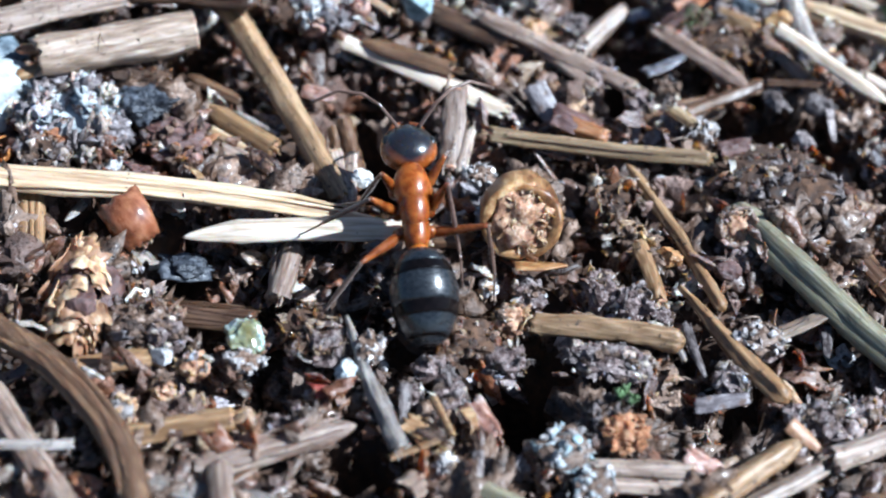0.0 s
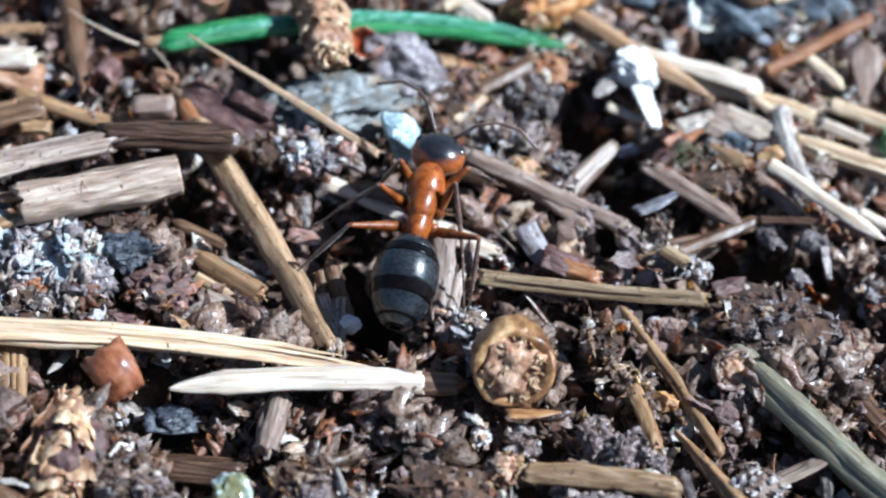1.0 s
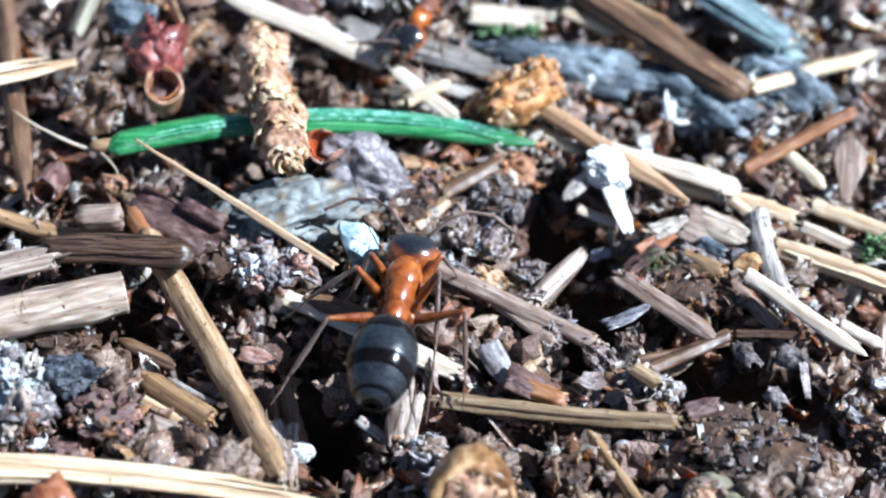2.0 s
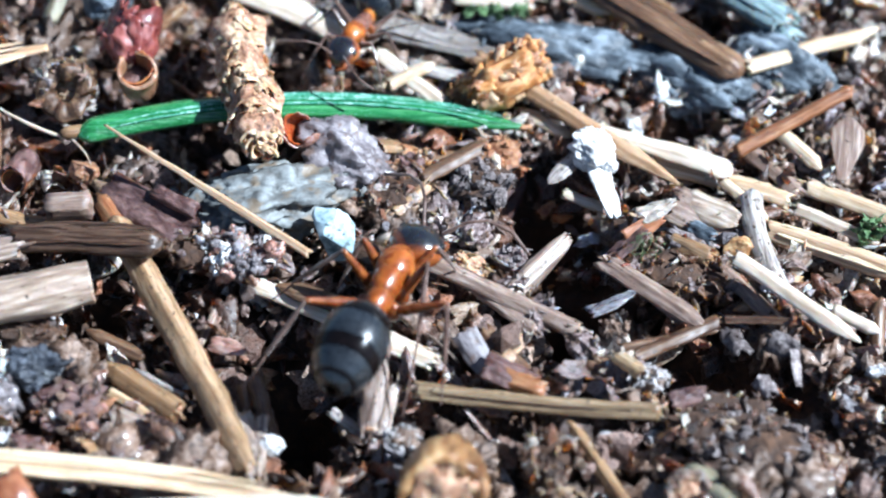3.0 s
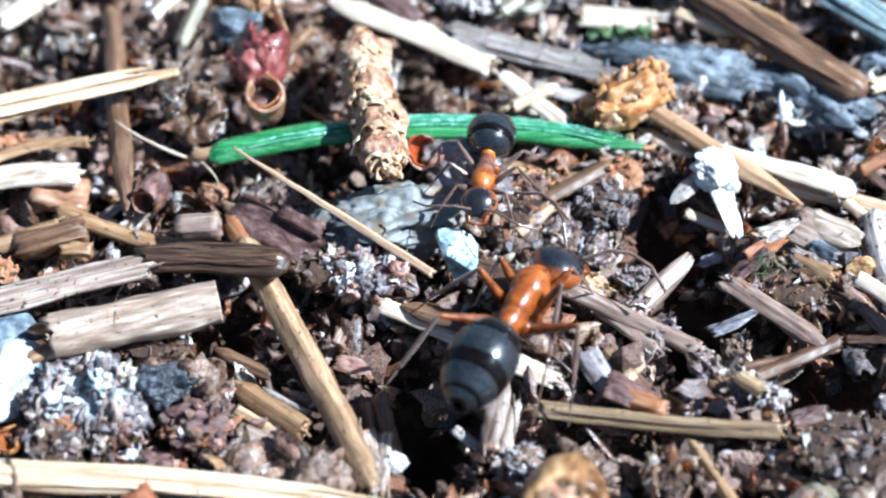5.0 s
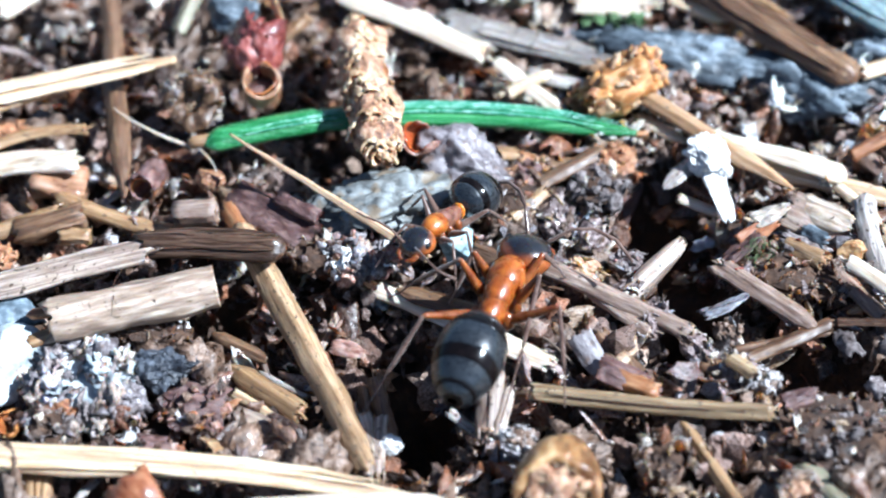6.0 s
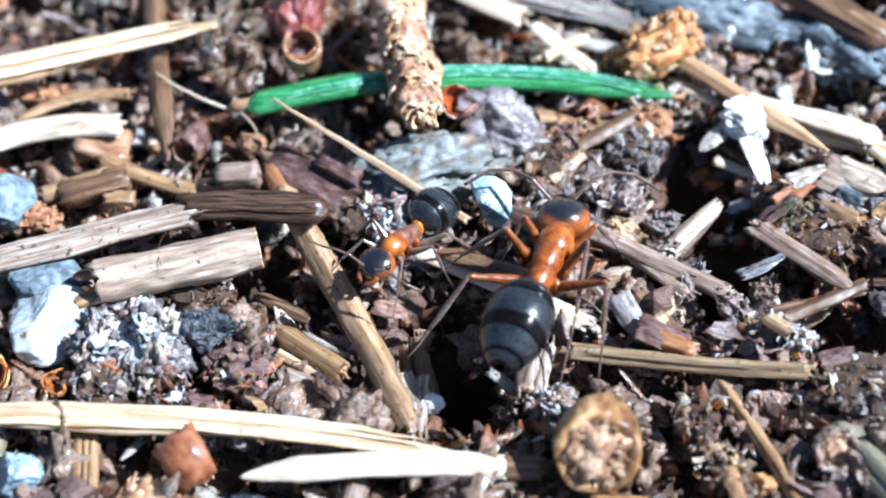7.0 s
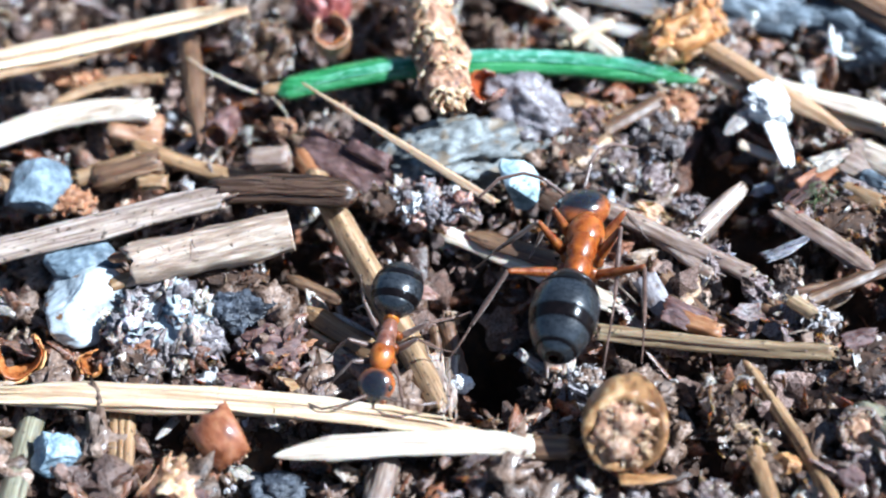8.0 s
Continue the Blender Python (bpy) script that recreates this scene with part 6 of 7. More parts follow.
clump("soil_clod", (CHALK, ASH), at(0.15, 0.96, -0.27, 0, 0, -15), (0.65, 0.57, 0.49), 27, 0.34, "bluish white glinting crumb on soil", "clod", 230, "mixed", inside=MAUVE_SOIL)
clump("soil_clod", (CHAFF_LOOSE, CASE), at(0.48, -0.51, -0.27, 0, 0, 22), (0.60, 0.44, 0.41), 25, 0.31, "cream-coloured crumb of dry husk", "clod", 231, "scrap", inside=PITH)
clump("soil_clod", (HUMUS_LOOSE, FLAKE_LOOSE, CHAFF_LOOSE), at(0.49, -1.44, -0.27, 0, 0, -31), (0.56, 0.79, 0.47), 30, 0.33, "mauve-brown crumbly soil clod", "clod", 232, "scrap", inside=MAUVE_SOIL)
clump("soil_clod", (ASH, HUMUS_LOOSE, CHAFF_LOOSE), at(-0.61, -1.31, -0.27, 0, 0, 6), (0.57, 0.44, 0.40), 24, 0.31, "grey crumbly soil clod with flakes", "clod", 233, "mixed", inside=MAUVE_SOIL)
clump("soil_clod", (HUMUS_LOOSE, FLAKE_LOOSE, CHAFF_LOOSE), at(3.89, -5.45, -0.27, 0, 0, 43), (0.47, 0.71, 0.41), 27, 0.31, "mauve-brown crumbly soil clod", "clod", 234, "scrap", inside=MAUVE_SOIL)
clump("soil_clod", (ASH, HUMUS_LOOSE, CHAFF_LOOSE), at(2.53, -4.50, -0.27, 0, 0, -10), (0.54, 0.84, 0.46), 30, 0.33, "grey crumbly soil clod with flakes", "clod", 235, "scrap", inside=MAUVE_SOIL)
clump("soil_clod", (CHAFF_LOOSE, CASE, HUMUS_LOOSE), at(5.05, -6.21, -0.27, 0, 0, 27), (0.66, 0.63, 0.53), 29, 0.35, "pinkish crumbly clod with pale flakes", "clod", 236, "mixed", inside=MAUVE_SOIL)
clump("soil_clod", (HUMUS_LOOSE, CRUMB_LOOSE), at(4.74, -4.70, -0.27, 0, 0, -26), (0.38, 0.45, 0.36), 22, 0.30, "dark brown crumbly soil clod", "clod", 237, "scrap", inside=HUMUS_LOOSE)
clump("soil_clod", (CHALK, CASE), at(8.20, -0.99, -0.27, 0, 0, 11), (0.39, 0.50, 0.36), 23, 0.30, "pale yellowish grain with a white crust", "clod", 238, "scrap", inside=CHALK)
clump("soil_clod", (CASE, HUMUS_LOOSE), at(8.09, -1.50, -0.27, 0, 0, -42), (0.36, 0.35, 0.34), 21, 0.29, "tan crumbly clod of rotten wood", "clod", 239, "mixed", inside=PITH)
clump("soil_clod", (ASH, HUMUS_LOOSE, CHAFF_LOOSE), at(6.85, -2.82, -0.27, 0, 0, -5), (0.51, 0.57, 0.44), 26, 0.32, "grey crumbly soil clod with flakes", "clod", 240, "scrap", inside=MAUVE_SOIL)
clump("soil_clod", (HUMUS_LOOSE, FLAKE_LOOSE, CHAFF_LOOSE), at(1.78, -3.44, -0.27, 0, 0, 32), (0.58, 0.46, 0.42), 25, 0.32, "mauve-brown crumbly soil clod", "clod", 241, "scrap", inside=MAUVE_SOIL)
clump("soil_clod", (CHALK, ASH), at(6.38, 0.05, -0.27, 0, 0, -21), (0.40, 0.47, 0.37), 23, 0.30, "bluish white glinting crumb on soil", "clod", 242, "mixed", inside=MAUVE_SOIL)
clump("soil_clod", (CASE, HUMUS_LOOSE), at(-2.27, 0.37, -0.27, 0, 0, 16), (0.58, 0.61, 0.48), 27, 0.34, "tan crumbly clod of rotten wood", "clod", 243, "scrap", inside=PITH)
clump("soil_clod", (CHAFF_LOOSE, CASE), at(0.33, -2.98, -0.27, 0, 0, -37), (0.65, 0.54, 0.48), 27, 0.33, "cream-coloured crumb of dry husk", "clod", 244, "scrap", inside=PITH)
clump("soil_clod", (ASH, HUMUS_LOOSE, CHAFF_LOOSE), at(1.59, -2.40, -0.27, 0, 0, 0), (0.56, 0.47, 0.43), 25, 0.32, "grey crumbly soil clod with flakes", "clod", 245, "mixed", inside=MAUVE_SOIL)
scale("leaf_scrap", "grey flake standing on its edge", along((-2.08, -17.50, 0.22), (-2.08, -18.61, -0.02), -28), 1.20, 0.41, 80, ASH, 0.5, 400, 0.06, 0.3, category="leaf")
scale("leaf_scrap", "pinkish dead leaf scrap on soil", along((-0.30, -17.72, -0.02), (0.40, -18.86, 0.22), 14), 1.44, 0.79, 55, CHAFF_RED, 0.3, 401, 0.06, 0.3, category="leaf")
scale("leaf_scrap", "tan folded leaf scrap over a dark hollow", along((-1.93, -18.54, 0.05), (-1.02, -19.16, 0.15), -10), 1.19, 0.84, 50, TONE["tan"], 0.65, 402, 0.06, 0.3, category="leaf")
scale("leaf_scrap", "grey-white curled flake on soil", along((0.05, -19.47, 0.22), (0.12, -20.75, -0.02), 30), 1.38, 0.40, 90, ASH, 0.5, 403, 0.06, 0.3, category="leaf")
scale("leaf_scrap", "flat tan chip of wood on soil", along((8.23, -14.04, 0.03), (9.59, -13.30, 0.27), -28), 1.67, 0.79, 40, TONE["buff"], 0.3, 404, 0.06, 0.3, category="leaf")
scale("leaf_scrap", "grey flake beside a broad needle", along((9.65, -13.55, 0.05), (9.71, -14.72, 0.15), 14), 1.27, 0.39, 80, ASH, 0.65, 405, 0.06, 0.3, category="leaf")
scale("leaf_scrap", "reddish pink scrap of leaf skin", along((5.84, -18.63, 0.22), (6.74, -18.91, -0.02), -10), 1.02, 0.87, 70, CHAFF_RED, 0.5, 406, 0.06, 0.3, category="leaf")
scale("leaf_scrap", "dark mauve flake on soil", along((6.04, -16.78, -0.22), (7.47, -16.44, 0.02), 30), 1.59, 0.46, 40, STONE["mauve"], 0.3, 407, 0.06, 0.3, category="leaf")
scale("leaf_scrap", "grey curled fibre strip hanging down", along((5.72, -14.14, 0.05), (6.22, -15.88, 0.15), -28), 1.96, 0.49, 150, ASH, 0.65, 408, 0.06, 0.3, category="leaf")
scale("leaf_scrap", "rusty curled bark shaving", at(1.33, 1.51, -0.60, 20, -25, -40), 0.85, 0.75, 190, RUST, 0.5, 409, 0.06, 0.3, category="leaf")
scale("leaf_scrap", "small rusty curl of bark", at(2.44, 0.49, -1.20, 25, -30, 30), 0.6, 0.6, 200, RUST, 0.3, 410, 0.06, 0.3, category="leaf")
scale("leaf_scrap", "small amber curl of bark in the shade", at(2.89, 0.25, -1.20, 20, -20, -20), 0.55, 0.5, 160, AMBER, 0.65, 411, 0.06, 0.3, category="leaf")
scale("leaf_scrap", "white splinter of leaf skin", along((0.65, 1.46, 0.18), (0.85, 0.49, 0.42), 14), 1.07, 0.31, 60, TONE["white"], 0.3, 413, 0.06, 0.3, category="leaf")
scale("leaf_scrap", "pale folded leaf scrap with a sunlit face", along((5.19, -0.69, 0.30), (6.10, -0.20, 0.40), -10), 1.12, 0.80, 70, CHAFF_LOOSE, 0.65, 414, 0.06, 0.3, category="leaf")
scale("leaf_scrap", "dark chestnut strip of leaf under a pale fold", along((4.81, -1.53, 0.0), (5.92, -0.64, 0.2), 48), 1.35, 0.6, 40, CHESTNUT, 0.5, 415, 0.06, 0.2, category="leaf")
scale("leaf_scrap", "dark maroon leaf scrap in half shade", along((4.51, -2.04, -0.02), (5.31, -1.25, 0.22), -28), 1.21, 0.79, 50, MAROON, 0.3, 416, 0.06, 0.3, category="leaf")
scale("leaf_scrap", "broad tan dead leaf scrap on litter", along((6.59, 0.10, 0.15), (8.02, -0.57, 0.25), 14), 1.71, 1.20, 60, TONE["buff"], 0.65, 417, 0.06, 0.3, category="leaf")
scale("leaf_scrap", "grey curled leaf scrap with blue shade", along((6.17, -1.31, 0.37), (7.40, -1.60, 0.13), -10), 1.36, 0.95, 80, ASH, 0.5, 418, 0.06, 0.3, category="leaf")
scale("leaf_scrap", "small dark blue-grey leaf curl", along((6.64, -0.93, 0.13), (7.32, -1.43, 0.37), 30), 0.91, 0.78, 110, STONE["slate"], 0.3, 419, 0.06, 0.3, category="leaf")
scale("leaf_scrap", "pale grey leaf scrap beside a dark hollow", along((3.99, -4.29, 0.05), (5.13, -3.57, 0.15), -28), 1.46, 0.78, 60, CHAFF_LOOSE, 0.65, 420, 0.06, 0.3, category="leaf")
scale("leaf_scrap", "tan-brown leaf scrap beside a mauve one", along((0.95, -5.64, 0.22), (2.01, -6.71, -0.02), 14), 1.63, 0.85, 60, TONE["brown"], 0.5, 421, 0.06, 0.3, category="leaf")
scale("leaf_scrap", "grey curled leaf scrap on dark soil", along((8.04, -4.43, -0.02), (8.38, -5.33, 0.22), -10), 1.04, 0.94, 150, ASH, 0.3, 422, 0.06, 0.3, category="leaf")
scale("leaf_scrap", "grey folded leaf scrap on dark soil", along((9.12, -4.80, 0.05), (9.91, -5.14, 0.15), 30), 0.93, 0.76, 80, ASH, 0.65, 423, 0.06, 0.3, category="leaf")
scale("leaf_scrap", "narrow grey leaf scrap on dark soil", along((9.83, -5.21, 0.22), (9.96, -6.24, -0.02), -28), 1.12, 0.37, 70, ASH, 0.5, 424, 0.06, 0.3, category="leaf")
scale("leaf_scrap", "small blue-grey leaf curl", along((8.82, -5.99, -0.12), (9.18, -6.72, 0.12), 14), 0.88, 0.69, 120, ASH, 0.3, 425, 0.06, 0.3, category="leaf")
scale("leaf_scrap", "violet-grey leaf scrap in shade", along((6.46, -7.39, 0.05), (7.33, -6.89, 0.15), 25), 1.0, 0.7, 70, MAROON, 0.65, 426, 0.06, 0.3, category="leaf")
scale("leaf_scrap", "narrow mauve leaf strip in shade", along((3.82, -6.06, 0.02), (3.79, -7.18, -0.22), 30), 1.21, 0.35, 60, STONE["mauve"], 0.5, 427, 0.06, 0.3, category="leaf")
scale("leaf_scrap", "small dark red bark scrap on a stem", along((4.40, -2.50, 0.13), (4.87, -2.76, 0.37), -28), 0.58, 0.43, 60, RED, 0.3, 428, 0.06, 0.3, category="leaf")
scale("leaf_scrap", "pinkish leaf scrap beside needle fragments", along((-6.60, -6.50, -0.25), (-5.64, -6.83, -0.15), 14), 1.10, 0.59, 70, CHAFF_RED, 0.65, 429, 0.06, 0.3, category="leaf")
needle('bark_strip', 'dull brown strip of bark on crumbs', (-1.37, 0.09, 0.10), (0.30, 1.60, 0.18), 0.50, 'brown', ('broken', 'broken'), flat=0.50, rough=0.2)
needle('bark_strip', 'short tan bark strip on crumbs', (-2.07, -1.35, 0.10), (-1.19, -0.30, 0.18), 0.46, 'tan', ('broken', 'broken'), flat=0.50, rough=0.2)
needle('stalk_stub', 'tan stalk stub with an ochre knob', (6.19, -1.44, 0.10), (7.31, -2.08, 0.18), 0.63, 'tan', ('broken', 'broken'), flat=0.90, rough=0.2)
needle('frayed_twig', 'frayed brown twig over a dark hollow', (5.33, -5.75, -0.10), (7.58, -4.26, -0.02), 0.43, 'brown', ('broken', 'broken'), flat=0.70, rough=0.2)
needle('dark_stalk', 'thin dark stalk under bleached needles', (7.81, -4.25, 0.10), (9.98, -4.17, 0.18), 0.27, 'dark', ('broken', 'broken'), flat=0.80, rough=0.2)
needle('wood_splinter', 'yellowish grooved splinter on a clod', (4.81, -6.16, 0.35), (5.57, -6.73, 0.43), 0.46, 'khaki', ('broken', 'broken'), flat=0.50, rough=0.2)
needle('thin_twig', 'thin tan twiglet standing over soil', (-1.33, -17.92, 0.30), (-0.68, -19.15, 0.38), 0.23, 'tan', ('broken', 'broken'), flat=0.80, rough=0.2)

# ---- ants ----
def waxy(m, weight, scale, radius=(1.0, 0.32, 0.08)):
    """Light soaks a little way into thin horn."""
    b = m.node_tree.nodes["Principled BSDF"]
    b.inputs["Subsurface Weight"].default_value = weight
    b.inputs["Subsurface Scale"].default_value = scale * MM
    b.inputs["Subsurface Radius"].default_value = radius
    return m


CUTICLE = waxy(material("red_cuticle", ((0.3, (0.125, 0.026, 0.003)), (0.5, (0.225, 0.058, 0.006)), (0.72, (0.41, 0.14, 0.02))), 0.34, 1, rough=(0.2, 0.42), bump=0.02, vary=0.06, coat=0.25), 0.5, 0.45)
PETIOLE = waxy(material("amber_cuticle", ((0.3, (0.26, 0.062, 0.007)), (0.5, (0.42, 0.13, 0.013)), (0.72, (0.56, 0.23, 0.036))), 0.3, 1, rough=(0.2, 0.4), bump=0.01, vary=0.05, coat=0.25), 0.5, 0.35)
LEG_RED = waxy(material("leg_red", ((0.3, (0.07, 0.016, 0.003)), (0.5, (0.145, 0.038, 0.006)), (0.72, (0.26, 0.085, 0.013))), 0.4, 1, rough=(0.2, 0.4), bump=0.01, vary=0.06, coat=0.25), 0.5, 0.25)
LEG_DARK = material("leg_dark", ((0.3, (0.045, 0.022, 0.014)), (0.5, (0.09, 0.047, 0.031)), (0.72, (0.16, 0.095, 0.068))), 0.3, 2, rough=(0.2, 0.4), bump=0.01, vary=0.08, coat=0.7, sheen=0.2)
GASTER = material("gaster_grey", ((0.3, (0.0075, 0.0084, 0.0098)), (0.5, (0.0125, 0.014, 0.0162)), (0.72, (0.026, 0.029, 0.0335))), 0.1, 2, rough=(0.22, 0.38), bump=0.006, vary=0.05, coat=0.6)
GLOSS = material("gaster_margin_black", ((0.3, (0.0025, 0.002, 0.002)), (0.7, (0.006, 0.004, 0.004))), 0.2, 1, rough=(0.12, 0.2), bump=0.0, vary=0.05, spec=0.16)
DUSK = waxy(material("dusky_cuticle", ((0.3, (0.07, 0.028, 0.018)), (0.5, (0.15, 0.062, 0.04)), (0.72, (0.27, 0.13, 0.085))), 0.3, 1, rough=(0.2, 0.42), bump=0.02, vary=0.05, coat=0.35), 0.25, 0.25)
EYE = material("ant_eye", ((0.3, (0.004, 0.004, 0.004)), (0.7, (0.01, 0.01, 0.01))), 0.05, 1, rough=(0.1, 0.25), bump=0.004, vary=0.0, coat=0.6)


def head_material(lo, hi):
    """Red cheeks under a dark crown: the pigment follows the head's own height, length and breadth."""
    m = waxy(material("ant_head", ((0.3, (0.13, 0.030, 0.006)), (0.7, (0.29, 0.082, 0.015))), 0.4, 1, rough=(0.2, 0.34), bump=0.01, vary=0.05, coat=0.7), 0.3, 0.3)
    nt = m.node_tree
    b = nt.nodes["Principled BSDF"]
    src = b.inputs["Base Color"].links[0].from_socket
    tc = nt.nodes.new("ShaderNodeTexCoord")
    sx = nt.nodes.new("ShaderNodeSeparateXYZ")
    nt.links.new(tc.outputs["Object"], sx.inputs[0])
    add = nt.nodes.new("ShaderNodeMath")
    add.operation = "MULTIPLY_ADD"
    add.inputs[1].default_value = 0.25
    nt.links.new(sx.outputs["Y"], add.inputs[0])
    nt.links.new(sx.outputs["Z"], add.inputs[2])
    side, off = nt.nodes.new("ShaderNodeMath"), nt.nodes.new("ShaderNodeMath")
    side.operation, off.operation = "ABSOLUTE", "MULTIPLY_ADD"
    off.inputs[1].default_value = -0.35
    nt.links.new(sx.outputs["X"], side.inputs[0])
    nt.links.new(side.outputs[0], off.inputs[0])
    nt.links.new(add.outputs[0], off.inputs[2])
    mr = nt.nodes.new("ShaderNodeMapRange")
    mr.inputs["From Min"].default_value, mr.inputs["From Max"].default_value = lo, hi
    nt.links.new(off.outputs[0], mr.inputs[0])
    mx = nt.nodes.new("ShaderNodeMix")
    mx.data_type = "RGBA"
    mx.inputs[7].default_value = (0.011, 0.010, 0.012, 1)
    nt.links.new(mr.outputs[0], mx.inputs[0])
    nt.links.new(src, mx.inputs[6])
    nt.links.new(mx.outputs[2], b.inputs["Base Color"])
    return m


HEAD = head_material(0.00004, 0.00034)
HEAD_DARK = head_material(0.00003, 0.00030)


def ball(c, r, seed=0, rough=0.04, taper=0.0, sub=3):
    """A smooth body segment: an ellipsoid at c with radii r, narrower towards +y by taper."""
    bm = bmesh.new()
    bmesh.ops.create_icosphere(bm, subdivisions=sub, radius=1)
    for v in bm.verts:
        k = (1 - taper * v.co.y) * (1 + rough * fuzz(v.co, 0.8, seed))
        v.co = Vector((c[0] + v.co.x * r[0] * k, c[1] + v.co.y * r[1], c[2] + v.co.z * r[2] * k))
    return bm


def limb(points, radii, sides=8, steps=6):
    """A tapered limb through points, with one radius at each."""
    bm = bmesh.new()
    pts, rs = [], []
    for (p, q), (r, s) in zip(zip(points, points[1:]), zip(radii, radii[1:])):
        for i in range(steps):
            t = i / steps
            pts.append(Vector(p).lerp(Vector(q), t))
            rs.append(r + (s - r) * t)
    pts.append(Vector(points[-1]))
    rs.append(radii[-1])
    loops = []
    for i, (p, r) in enumerate(zip(pts, rs)):
        d = (pts[min(i + 1, len(pts) - 1)] - pts[max(i - 1, 0)]).normalized()
        q = d.to_track_quat("Z", "X").to_matrix()
        loops.append([bm.verts.new(p + q @ Vector((math.cos(6.2832 * k / sides) * r, math.sin(6.2832 * k / sides) * r, 0))) for k in range(sides)])
    for a, b in zip(loops, loops[1:]):
        for k in range(sides):
            bm.faces.new((a[k], a[(k + 1) % sides], b[(k + 1) % sides], b[k]))
    bm.faces.new(loops[0][::-1])
    bm.faces.new(loops[-1])
    bmesh.ops.recalc_face_normals(bm, faces=bm.faces)
    return bm


def ring_shell(y0, y1, prof, droop, lip, n=9, sides=32):
    """A band of the gaster between y0 and y1 (towards the tail), following prof(y)."""
    bm = bmesh.new()
    loops = []
    for i in range(n + 1):
        y = y0 + (y1 - y0) * i / n
        r = prof(y) * (1 + lip * i / n)
        loops.append([bm.verts.new((math.cos(6.2832 * k / sides) * r, y, 1.72 + droop(y) + math.sin(6.2832 * k / sides) * r * 0.93)) for k in range(sides)])
    r = prof(y1) * 0.93
    loops.append([bm.verts.new((math.cos(6.2832 * k / sides) * r, y1 + 0.01, 1.72 + droop(y1) + math.sin(6.2832 * k / sides) * r * 0.93)) for k in range(sides)])
    for a, b in zip(loops, loops[1:]):
        for k in range(sides):
            bm.faces.new((a[k], a[(k + 1) % sides], b[(k + 1) % sides], b[k]))
    bmesh.ops.recalc_face_normals(bm, faces=bm.faces)
    return bm


# joints of the legs in the ant's own space: hip, knee, ankle, foot
MAIN_LEGS = (((-0.38, 1.0, 1.25), (-1.02, 1.2, 2.25), (-1.45, 0.85, 1.0), (-1.8, 1.2, -0.1)),
             ((0.38, 1.0, 1.25), (1.0, 1.75, 2.0), (1.35, 2.3, 0.9), (1.6, 2.8, -0.1)),
             ((-0.42, 0.35, 1.2), (-1.31, 0.43, 2.4), (-2.62, 0.29, 1.0), (-3.4, 0.3, -0.05)),
             ((0.42, 0.35, 1.2), (1.06, 0.69, 2.4), (1.22, -1.03, 1.2), (1.22, -2.8, -0.2)),
             ((-0.4, -0.3, 1.2), (-1.83, -1.40, 2.1), (-2.74, -2.29, 0.5), (-3.2, -2.9, -0.2)),
             ((0.4, -0.3, 1.2), (1.97, -0.54, 2.2), (2.19, -1.62, 1.0), (2.25, -2.2, -0.1)))
WALK_LEGS = (((-0.38, 1.0, 1.1), (-1.15, 1.8, 1.7), (-1.6, 2.6, 0.7), (-1.9, 3.2, -0.1)),
             ((0.38, 1.0, 1.1), (1.2, 1.7, 1.7), (1.75, 2.4, 0.7), (2.0, 3.0, -0.1)),
             ((-0.42, 0.35, 1.05), (-1.6, 0.35, 1.95), (-2.3, 0.3, 0.8), (-2.9, 0.1, -0.1)),
             ((0.42, 0.35, 1.05), (1.6, 0.3, 1.95), (2.3, 0.2, 0.8), (2.9, 0.3, -0.1)),
             ((-0.4, -0.3, 1.05), (-1.6, -1.1, 1.9), (-2.2, -2.2, 0.8), (-2.6, -3.2, -0.1)),
             ((0.4, -0.3, 1.05), (1.6, -1.2, 1.9), (2.2, -2.3, 0.8), (2.7, -3.2, -0.1)))


